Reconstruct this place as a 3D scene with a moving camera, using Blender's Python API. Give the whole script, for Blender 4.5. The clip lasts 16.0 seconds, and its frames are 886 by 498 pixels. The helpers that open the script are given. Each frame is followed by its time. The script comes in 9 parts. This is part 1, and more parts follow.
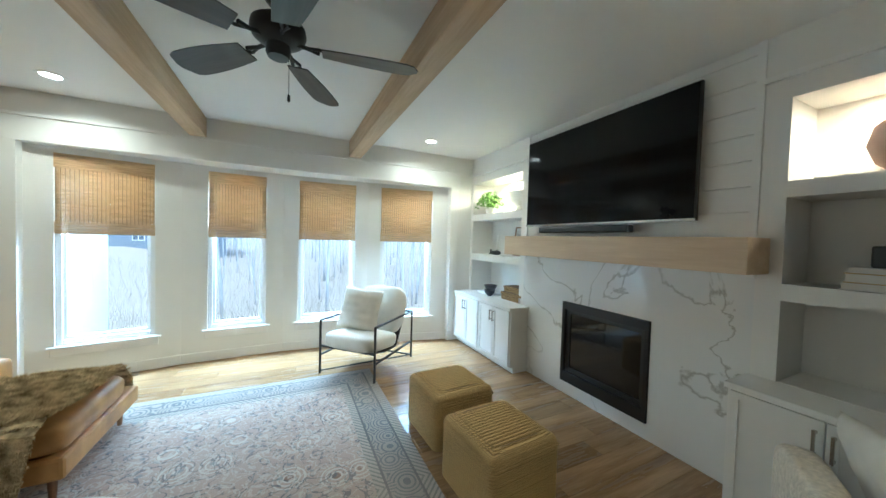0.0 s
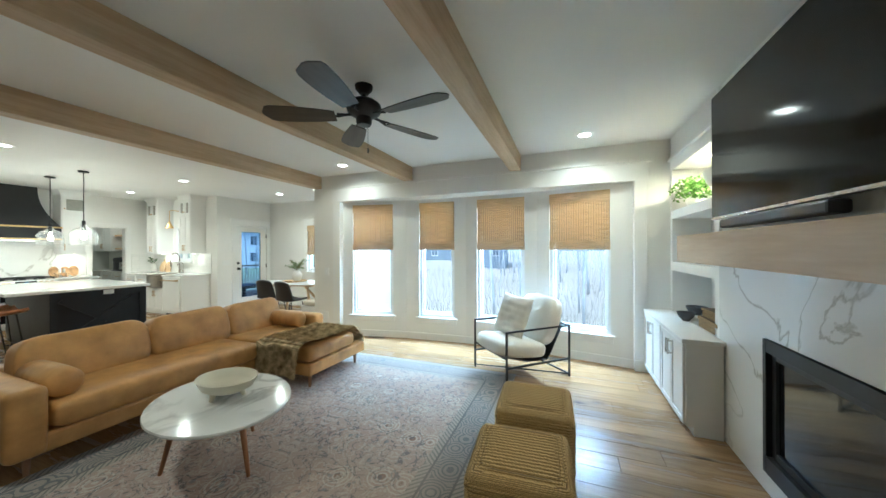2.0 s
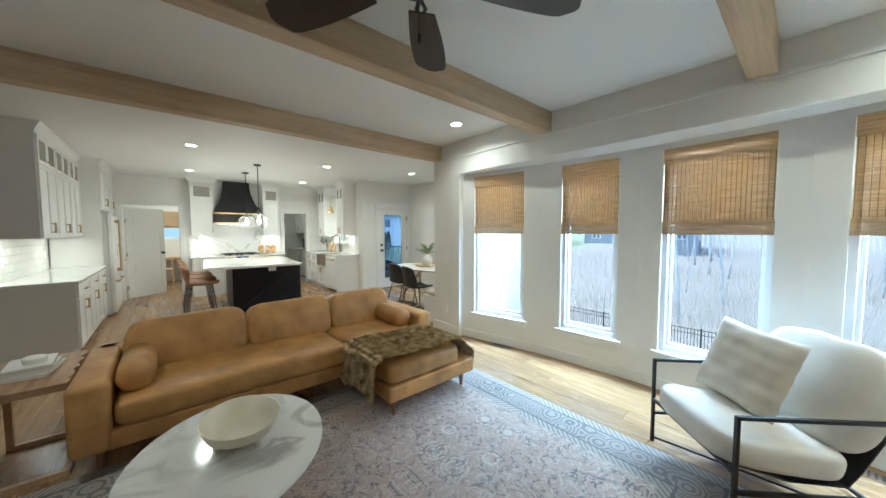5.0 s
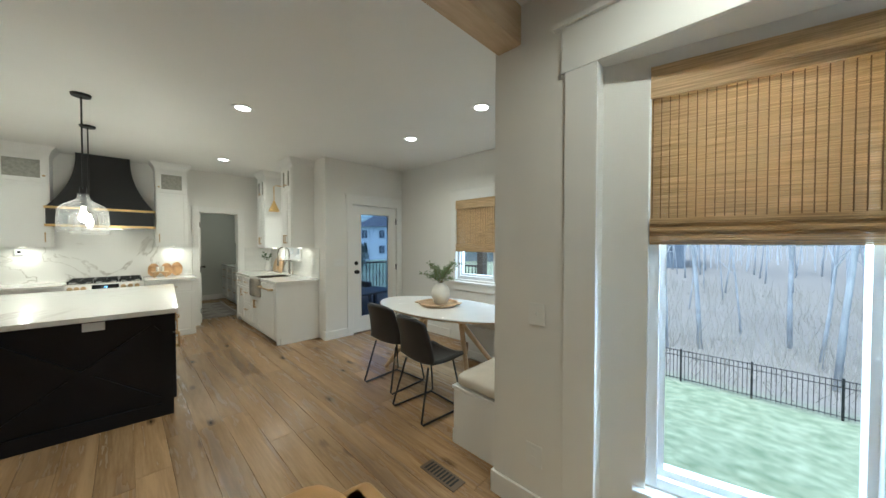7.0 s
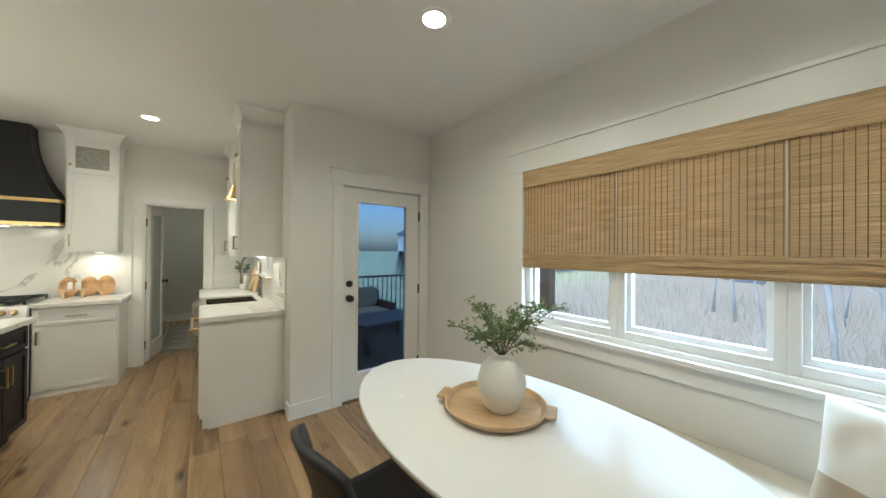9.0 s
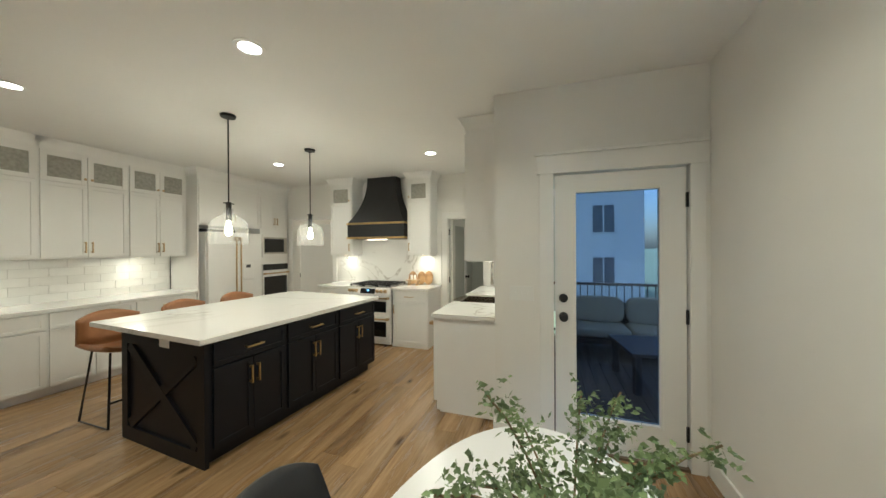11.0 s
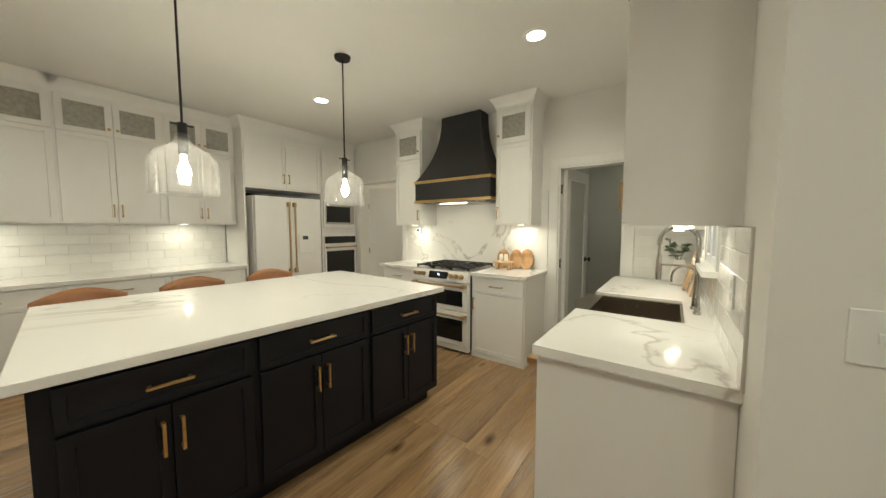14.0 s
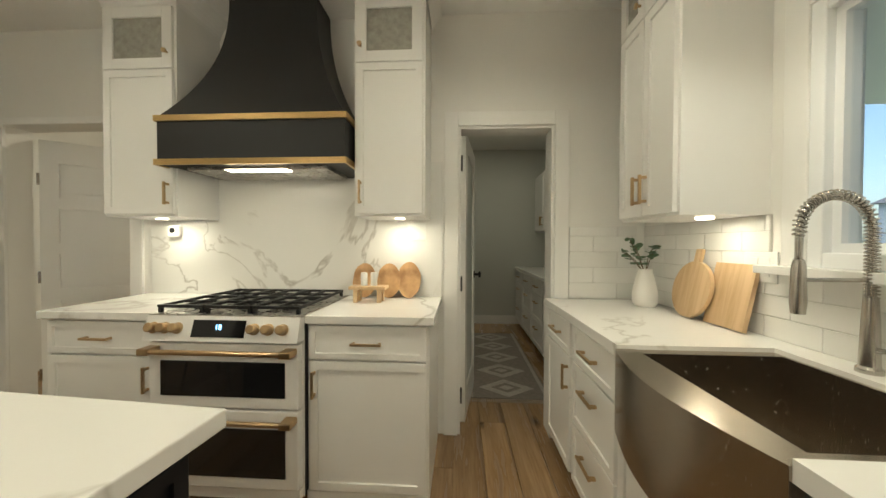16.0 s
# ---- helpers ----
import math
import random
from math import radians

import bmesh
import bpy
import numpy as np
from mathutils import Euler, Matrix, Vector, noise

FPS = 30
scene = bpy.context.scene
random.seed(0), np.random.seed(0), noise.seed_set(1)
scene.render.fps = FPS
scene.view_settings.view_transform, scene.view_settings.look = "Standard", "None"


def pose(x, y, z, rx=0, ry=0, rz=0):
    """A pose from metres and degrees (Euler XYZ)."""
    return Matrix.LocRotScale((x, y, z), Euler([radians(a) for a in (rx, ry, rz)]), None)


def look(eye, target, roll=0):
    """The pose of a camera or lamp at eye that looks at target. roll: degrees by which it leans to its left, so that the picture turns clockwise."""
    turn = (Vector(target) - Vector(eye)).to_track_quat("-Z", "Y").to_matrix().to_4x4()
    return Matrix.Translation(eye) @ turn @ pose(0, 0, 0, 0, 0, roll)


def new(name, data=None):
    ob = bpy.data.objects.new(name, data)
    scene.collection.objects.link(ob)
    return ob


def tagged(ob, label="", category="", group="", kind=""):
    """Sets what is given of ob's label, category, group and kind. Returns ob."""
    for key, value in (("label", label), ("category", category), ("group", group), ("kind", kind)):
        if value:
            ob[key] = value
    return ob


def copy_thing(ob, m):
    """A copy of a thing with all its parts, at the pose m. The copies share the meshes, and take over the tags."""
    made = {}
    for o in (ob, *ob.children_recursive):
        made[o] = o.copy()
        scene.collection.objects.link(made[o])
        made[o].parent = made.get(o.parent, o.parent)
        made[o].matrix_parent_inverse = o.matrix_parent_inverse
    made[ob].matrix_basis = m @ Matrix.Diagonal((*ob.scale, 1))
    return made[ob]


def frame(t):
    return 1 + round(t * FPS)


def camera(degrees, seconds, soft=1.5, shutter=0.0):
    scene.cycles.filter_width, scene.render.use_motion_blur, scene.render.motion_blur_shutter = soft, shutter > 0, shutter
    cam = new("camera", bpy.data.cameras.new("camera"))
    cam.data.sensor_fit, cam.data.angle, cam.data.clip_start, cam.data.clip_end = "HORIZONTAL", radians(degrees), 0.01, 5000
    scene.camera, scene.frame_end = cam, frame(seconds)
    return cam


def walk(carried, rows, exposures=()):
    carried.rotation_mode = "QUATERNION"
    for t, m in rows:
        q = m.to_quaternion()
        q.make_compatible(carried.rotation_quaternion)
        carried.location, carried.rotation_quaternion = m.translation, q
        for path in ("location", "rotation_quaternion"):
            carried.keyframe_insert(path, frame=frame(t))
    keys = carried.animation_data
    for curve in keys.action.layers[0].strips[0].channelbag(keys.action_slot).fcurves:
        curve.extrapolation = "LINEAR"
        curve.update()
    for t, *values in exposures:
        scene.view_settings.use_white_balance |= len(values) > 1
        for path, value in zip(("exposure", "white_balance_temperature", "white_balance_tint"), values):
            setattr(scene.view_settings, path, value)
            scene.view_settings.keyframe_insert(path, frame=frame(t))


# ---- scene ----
cam = camera(108.9, 16.0)
EXPOSURES = [(0.0, 2.6, 5050, -4), (4.0, 2.6, 5150, -2), (6.5, 1.9, 5250, 0), (8.0, 1.95, 5700, 1), (9.5, 1.9, 5750, 2), (12.5, 2.1, 5900, 2), (14.0, 1.9, 6100, 3), (15.5, 1.72, 6300, 3), (16.0, 1.72, 6300, 3)]
PATH = [
    (0, (1.768, 1.876, 1.521), (2.639, 3.675, 1.462), 1.7),
    (0.5, (2.229, 1.74, 1.555), (2.667, 3.691, 1.492), 0.8),
    (1, (2.606, 1.695, 1.539), (2.616, 3.695, 1.499), 0.3),
    (1.5, (2.927, 1.7, 1.503), (2.532, 3.66, 1.496), 0.0),
    (2, (3.175, 1.712, 1.484), (2.444, 3.574, 1.484), -0.2),
    (2.5, (3.338, 1.743, 1.435), (2.35, 3.481, 1.429), -0.4),
    (3, (3.476, 1.832, 1.382), (2.282, 3.436, 1.354), -0.4),
    (3.5, (3.561, 2.041, 1.376), (2.196, 3.502, 1.314), -0.4),
    (4, (3.505, 2.36, 1.407), (2.02, 3.697, 1.311), -0.5),
    (4.2, (3.422, 2.491, 1.44), (1.908, 3.793, 1.326), -0.5),
    (6.3, (1.014, 3.994, 1.529), (-0.453, 5.35, 1.433), 0.1),
    (6.5, (0.728, 4.174, 1.517), (-0.729, 5.542, 1.435), -0.5),
    (7, (0.074, 4.595, 1.478), (-1.335, 6.014, 1.438), 0.0),
    (7.5, (-0.516, 5.003, 1.479), (-1.887, 6.46, 1.465), 0.2),
    (8, (-0.953, 5.421, 1.479), (-2.323, 6.878, 1.49), 0.3),
    (8.5, (-1.291, 5.776, 1.475), (-2.724, 7.171, 1.495), 0.4),
    (9, (-1.554, 6.091, 1.471), (-3.14, 7.309, 1.483), 0.5),
    (9.5, (-1.758, 6.401, 1.451), (-3.562, 7.265, 1.461), 0.2),
    (10, (-1.86, 6.647, 1.5), (-3.828, 7.007, 1.505), -0.3),
    (10.2, (-1.872, 6.728, 1.513), (-3.868, 6.863, 1.528), -0.8),
    (10.8, (-1.915, 7.03, 1.52), (-3.864, 6.582, 1.53), -0.4),
    (11.5, (-2.135, 7.34, 1.56), (-3.831, 6.282, 1.51), -0.5),
    (12.3, (-2.53, 7.402, 1.598), (-3.933, 5.983, 1.462), -0.5),
    (12.5, (-2.634, 7.363, 1.584), (-4.013, 5.922, 1.435), -0.5),
    (13, (-2.912, 7.17, 1.52), (-4.297, 5.737, 1.361), -0.5),
    (13.5, (-3.181, 6.901, 1.469), (-4.651, 5.556, 1.3), -0.4),
    (14, (-3.494, 6.534, 1.396), (-5.11, 5.364, 1.258), -0.0),
    (14.5, (-3.868, 6.135, 1.309), (-5.632, 5.197, 1.219), -0.2),
    (15, (-4.175, 5.787, 1.295), (-6.073, 5.161, 1.218), 0.3),
    (15.5, (-4.544, 5.633, 1.291), (-6.507, 5.259, 1.225), 0.1),
    (16, (-4.91, 5.552, 1.263), (-6.907, 5.437, 1.233), 0.2),
]
walk(cam, [(t, look(eye, target, roll)) for t, eye, target, roll in PATH], EXPOSURES)

# light levels and tint
SKY, SUN = 0.082, 1.3
DOWN, PEND = 2.4, 1.5
WARM = (1.0, 0.89, 0.68)
FANROT = 64.0
UNDER = 0.32
BOWLIGHT, NOOKLIGHT = 38.0, 9.0

# ---------------- world, sun, large lights ----------------
world = bpy.data.worlds.new("sky_world")
scene.world = world
world.use_nodes = True
wn = world.node_tree
sky = wn.nodes.new("ShaderNodeTexSky")
sky.sky_type = "NISHITA"
sky.sun_disc = False
sky.sun_elevation, sky.sun_rotation = radians(62), radians(200)
sky.dust_density, sky.air_density, sky.ozone_density = 2.0, 1.2, 3.0
wn.links.new(sky.outputs[0], wn.nodes["Background"].inputs[0])
wn.nodes["Background"].inputs[1].default_value = SKY


def sky_lamp(m, w, h, power):
    """Daylight at a window's opening: a soft cool lamp behind the shade, turned in and down."""
    la = new("window_daylight", bpy.data.lights.new("window_daylight", "AREA"))
    la.data.shape, la.data.size, la.data.size_y = "RECTANGLE", w, h
    la.data.energy, la.data.color = power, (0.68, 0.85, 1.0)
    la.matrix_world = m

sun = new("sun", bpy.data.lights.new("sun", "SUN"))
sun.data.energy, sun.data.angle, sun.data.color = SUN, radians(45), (1.0, 0.97, 0.94)
sun.matrix_world = look((0, 0, 0), (0.1, 0.5, -0.85))


# ---------------- mesh helpers ----------------
def bx(bm, x0, x1, y0, y1, z0, z1, r=0.0, seg=2):
    m = Matrix.LocRotScale(((x0 + x1) / 2, (y0 + y1) / 2, (z0 + z1) / 2), None, (abs(x1 - x0), abs(y1 - y0), abs(z1 - z0)))
    g = bmesh.ops.create_cube(bm, size=1.0, matrix=m)
    if r > 0:
        es = list({e for v in g["verts"] for e in v.link_edges})
        bmesh.ops.bevel(bm, geom=es, offset=r, segments=seg, affect="EDGES", profile=0.5)


def quad_prism(bm, pts, z0, z1):
    """An upright prism on a plan outline."""
    lo = [bm.verts.new((x, y, z0)) for x, y in pts]
    hi = [bm.verts.new((x, y, z1)) for x, y in pts]
    n = len(pts)
    bm.faces.new(lo[::-1])
    bm.faces.new(hi)
    for i in range(n):
        bm.faces.new((lo[i], lo[(i + 1) % n], hi[(i + 1) % n], hi[i]))
    bmesh.ops.recalc_face_normals(bm, faces=bm.faces[:])


def ring(bm, c, a, b, r, n):
    return [bm.verts.new(c + a * (r * math.cos(2 * math.pi * i / n)) + b * (r * math.sin(2 * math.pi * i / n))) for i in range(n)]


def tube(bm, pts, r, n=8, closed=False, r2=None):
    pts = [Vector(p) for p in pts]
    rings = []
    k = len(pts)
    for i, p in enumerate(pts):
        a = pts[(i + 1) % k] if (closed or i < k - 1) else p
        b = pts[i - 1] if (closed or i > 0) else p
        d = (a - b).normalized()
        up = Vector((0, 0, 1)) if abs(d.z) < 0.9 else Vector((1, 0, 0))
        s = d.cross(up).normalized()
        w = s.cross(d)
        rr = r if r2 is None else r + (r2 - r) * i / (k - 1)
        rings.append(ring(bm, p, s, w, rr, n))
    for i in range(k if closed else k - 1):
        A, B = rings[i], rings[(i + 1) % k]
        for j in range(n):
            bm.faces.new((A[j], A[(j + 1) % n], B[(j + 1) % n], B[j]))
    if not closed:
        bm.faces.new(rings[0][::-1])
        bm.faces.new(rings[-1])
    bmesh.ops.recalc_face_normals(bm, faces=bm.faces[:])


def lathe(bm, prof, n=32, c=(0, 0, 0), sx=1.0, sy=1.0):
    cx, cy, cz = c
    rows = []
    for r, z in prof:
        if r < 1e-5:
            rows.append([bm.verts.new((cx, cy, cz + z))])
        else:
            rows.append([bm.verts.new((cx + sx * r * math.cos(2 * math.pi * i / n), cy + sy * r * math.sin(2 * math.pi * i / n), cz + z)) for i in range(n)])
    for A, B in zip(rows, rows[1:]):
        for j in range(n):
            q = [A[j % len(A)], A[(j + 1) % len(A)], B[(j + 1) % len(B)], B[j % len(B)]]
            q = list(dict.fromkeys(q))
            if len(q) > 2:
                bm.faces.new(q)
    bmesh.ops.recalc_face_normals(bm, faces=bm.faces[:])


def soft_box(bm, c, size, e=0.28, nu=40, nv=24, wrinkle=0.0, wscale=4.0, sag=0.0):
    """A stuffed cushion: a box with very round edges and a few creases."""
    def sp(v, p):
        return math.copysign(abs(v) ** p, v)
    rows = []
    for i in range(nv + 1):
        th = -math.pi / 2 + math.pi * i / nv
        row = []
        for j in range(nu):
            ph = 2 * math.pi * j / nu
            x = sp(math.cos(th), e) * sp(math.cos(ph), e) * size[0] / 2
            y = sp(math.cos(th), e) * sp(math.sin(ph), e) * size[1] / 2
            z = sp(math.sin(th), 0.55) * size[2] / 2
            p = Vector((x, y, z))
            if wrinkle:
                q = (p + Vector(c)) * wscale
                d = noise.noise(q) + 0.5 * noise.noise(q * 2.3 + Vector((7, 1, 3)))
                p += p.normalized() * wrinkle * d
            if sag and p.z > 0:
                p.z -= sag * max(0, 1 - (2 * x / size[0]) ** 2) * max(0, 1 - (2 * y / size[1]) ** 2)
            row.append(p + Vector(c))
        rows.append(row)
    vs = []
    for i, row in enumerate(rows):
        vs.append([bm.verts.new(row[0])] if i in (0, nv) else [bm.verts.new(p) for p in row])
    for A, B in zip(vs, vs[1:]):
        for j in range(nu):
            q = [A[j % len(A)], A[(j + 1) % len(A)], B[(j + 1) % len(B)], B[j % len(B)]]
            q = list(dict.fromkeys(q))
            if len(q) > 2:
                bm.faces.new(q)
    bmesh.ops.recalc_face_normals(bm, faces=bm.faces[:])


def pillow(bm, w, h, t, m, n=18, wr=0.012, seed=0):
    """A knife-edge pillow, w by h, upright in local xz, with soft creases."""
    for s in (1, -1):
        g = []
        for i in range(n + 1):
            r = []
            for j in range(n + 1):
                u, v = 2 * i / n - 1, 2 * j / n - 1
                k = max(0, (1 - u ** 4)) ** 0.6 * max(0, (1 - v ** 4)) ** 0.6
                pin = 1 - 0.06 * (1 - abs(u * v))
                y = s * t / 2 * k
                y += wr * noise.noise(Vector((u * 2.5 + seed, v * 2.5, s))) * k
                r.append(bm.verts.new(m @ Vector((u * w / 2 * pin, y, v * h / 2 * pin))))
            g.append(r)
        for i in range(n):
            for j in range(n):
                q = (g[i][j], g[i + 1][j], g[i + 1][j + 1], g[i][j + 1])
                bm.faces.new(q if s < 0 else q[::-1])
    bmesh.ops.remove_doubles(bm, verts=bm.verts[:], dist=0.0008)


def mesh_of(name, bm, material, smooth=False):
    me = bpy.data.meshes.new(name)
    bm.to_mesh(me)
    bm.free()
    if material:
        me.materials.append(material)
    if smooth:
        me.shade_smooth()
        if smooth == "auto":
            me.set_sharp_from_angle(angle=radians(35))
    return me


def part(name, bm, material, parent=None, label="", smooth=False, m=None):
    ob = new(name, mesh_of(name, bm, material, smooth))
    if parent:
        ob.parent = parent
    if m is not None:
        ob.matrix_basis = m
    if label:
        ob["label"] = label
    return ob


def thing(name, label, category, m=None, group="", kind=""):
    ob = new(name)
    ob.empty_display_size = 0.1
    if m is not None:
        ob.matrix_basis = m
    return tagged(ob, label, category, group, kind)


def B():
    return bmesh.new()


def boxes(*rows, r=0.0):
    bm = B()
    for b in rows:
        bx(bm, *b, r=r)
    return bm


def structure(name, bm, material, label, category, smooth=False):
    return tagged(part(name, bm, material, smooth=smooth), label, category, kind="structure")


# ---------------- materials ----------------
def mat(name, col, rough=0.5, metal=0.0, var=0.06, scale=6.0, bump=0.0, bscale=80.0, stretch=(1, 1, 1), spec=0.5, rvar=0.06, col2=None, rnd=0.0, detail=4.0):
    ma = bpy.data.materials.new(name)
    ma.use_nodes = True
    nt = ma.node_tree
    N, L = nt.nodes, nt.links
    bs = N["Principled BSDF"]
    bs.inputs["Roughness"].default_value = rough
    bs.inputs["Metallic"].default_value = metal
    bs.inputs["Specular IOR Level"].default_value = spec
    tc = N.new("ShaderNodeTexCoord")
    mp = N.new("ShaderNodeMapping")
    mp.inputs["Scale"].default_value = stretch
    L.new(tc.outputs["Object"], mp.inputs[0])
    nz = N.new("ShaderNodeTexNoise")
    nz.inputs["Scale"].default_value = scale
    nz.inputs["Detail"].default_value = detail
    L.new(mp.outputs[0], nz.inputs["Vector"])
    mix = N.new("ShaderNodeMix")
    mix.data_type = "RGBA"
    a = [max(0, c * (1 - var)) for c in col]
    b = [min(1, c * (1 + var)) for c in (col2 or col)]
    mix.inputs[6].default_value = (*a, 1)
    mix.inputs[7].default_value = (*b, 1)
    ramp = N.new("ShaderNodeMapRange")
    ramp.inputs[1].default_value, ramp.inputs[2].default_value = 0.3, 0.7
    L.new(nz.outputs["Fac"], ramp.inputs[0])
    L.new(ramp.outputs[0], mix.inputs[0])
    out = mix.outputs[2]
    if rnd:
        oi = N.new("ShaderNodeObjectInfo")
        hs = N.new("ShaderNodeHueSaturation")
        mr = N.new("ShaderNodeMapRange")
        mr.inputs[3].default_value, mr.inputs[4].default_value = 1 - rnd, 1 + rnd
        L.new(oi.outputs["Random"], mr.inputs[0])
        L.new(mr.outputs[0], hs.inputs["Value"])
        L.new(out, hs.inputs["Color"])
        out = hs.outputs[0]
    L.new(out, bs.inputs["Base Color"])
    rr = N.new("ShaderNodeMapRange")
    rr.inputs[3].default_value, rr.inputs[4].default_value = max(0.02, rough - rvar), min(1, rough + rvar)
    L.new(nz.outputs["Fac"], rr.inputs[0])
    L.new(rr.outputs[0], bs.inputs["Roughness"])
    if bump:
        n2 = N.new("ShaderNodeTexNoise")
        n2.inputs["Scale"].default_value = bscale
        n2.inputs["Detail"].default_value = 3
        L.new(mp.outputs[0], n2.inputs["Vector"])
        bp = N.new("ShaderNodeBump")
        bp.inputs["Strength"].default_value = bump
        bp.inputs["Distance"].default_value = 0.004
        L.new(n2.outputs["Fac"], bp.inputs["Height"])
        L.new(bp.outputs[0], bs.inputs["Normal"])
    return ma


def emit(name, col, strength):
    ma = bpy.data.materials.new(name)
    ma.use_nodes = True
    bs = ma.node_tree.nodes["Principled BSDF"]
    bs.inputs["Base Color"].default_value = (*col, 1)
    bs.inputs["Emission Color"].default_value = (*col, 1)
    bs.inputs["Emission Strength"].default_value = strength
    return ma


def glass_mat(name, tint=(1, 1, 1), rough=0.0, clear=0.9, low=0.025, high=0.14):
    """Thin glass: mostly clear, with a sharp reflection."""
    ma = bpy.data.materials.new(name)
    ma.use_nodes = True
    nt = ma.node_tree
    N, L = nt.nodes, nt.links
    N.remove(N["Principled BSDF"])
    tr = N.new("ShaderNodeBsdfTransparent")
    tr.inputs[0].default_value = (*[clear * t for t in tint], 1)
    gl = N.new("ShaderNodeBsdfGlossy")
    gl.inputs["Roughness"].default_value = rough
    lw = N.new("ShaderNodeLayerWeight")
    lw.inputs[0].default_value = 0.5
    pw = N.new("ShaderNodeMath")
    pw.operation = "POWER"
    pw.inputs[1].default_value = 4.0
    L.new(lw.outputs["Facing"], pw.inputs[0])
    fr = N.new("ShaderNodeMapRange")
    fr.inputs[3].default_value, fr.inputs[4].default_value = low, high
    L.new(pw.outputs[0], fr.inputs[0])
    mx = N.new("ShaderNodeMixShader")
    L.new(fr.outputs[0], mx.inputs[0])
    L.new(tr.outputs[0], mx.inputs[1])
    L.new(gl.outputs[0], mx.inputs[2])
    L.new(mx.outputs[0], N["Material Output"].inputs[0])
    return ma


def marble(name, base, vein, scale=1.6, rough=0.14, width=0.035):
    """White quartz with thin branching grey veins."""
    ma = bpy.data.materials.new(name)
    ma.use_nodes = True
    nt = ma.node_tree
    N, L = nt.nodes, nt.links
    bs = N["Principled BSDF"]
    bs.inputs["Roughness"].default_value = rough
    tc = N.new("ShaderNodeTexCoord")
    mp = N.new("ShaderNodeMapping")
    mp.inputs["Rotation"].default_value = (0.6, 0.4, 0.7)
    L.new(tc.outputs["Object"], mp.inputs[0])
    w = N.new("ShaderNodeTexNoise")
    w.inputs["Scale"].default_value, w.inputs["Detail"].default_value = scale, 6
    w.inputs["Distortion"].default_value = 0.9
    L.new(mp.outputs[0], w.inputs["Vector"])
    sub = N.new("ShaderNodeMath")
    sub.operation = "SUBTRACT"
    sub.inputs[1].default_value = 0.5
    L.new(w.outputs["Fac"], sub.inputs[0])
    ab = N.new("ShaderNodeMath")
    ab.operation = "ABSOLUTE"
    L.new(sub.outputs[0], ab.inputs[0])
    v1 = N.new("ShaderNodeMapRange")
    v1.inputs[1].default_value, v1.inputs[2].default_value = 0.0, width
    v1.inputs[3].default_value, v1.inputs[4].default_value = 1.0, 0.0
    L.new(ab.outputs[0], v1.inputs[0])
    m2 = N.new("ShaderNodeTexNoise")
    m2.inputs["Scale"].default_value = scale * 0.7
    m2.inputs["Detail"].default_value = 2
    L.new(mp.outputs[0], m2.inputs["Vector"])
    v2 = N.new("ShaderNodeMapRange")
    v2.inputs[1].default_value, v2.inputs[2].default_value = 0.40, 0.58
    L.new(m2.outputs["Fac"], v2.inputs[0])
    mu = N.new("ShaderNodeMath")
    mu.operation = "MULTIPLY"
    L.new(v1.outputs[0], mu.inputs[0])
    L.new(v2.outputs[0], mu.inputs[1])
    mix = N.new("ShaderNodeMix")
    mix.data_type = "RGBA"
    mix.inputs[6].default_value = (*base, 1)
    mix.inputs[7].default_value = (*vein, 1)
    L.new(mu.outputs[0], mix.inputs[0])
    L.new(mix.outputs[2], bs.inputs["Base Color"])
    return ma


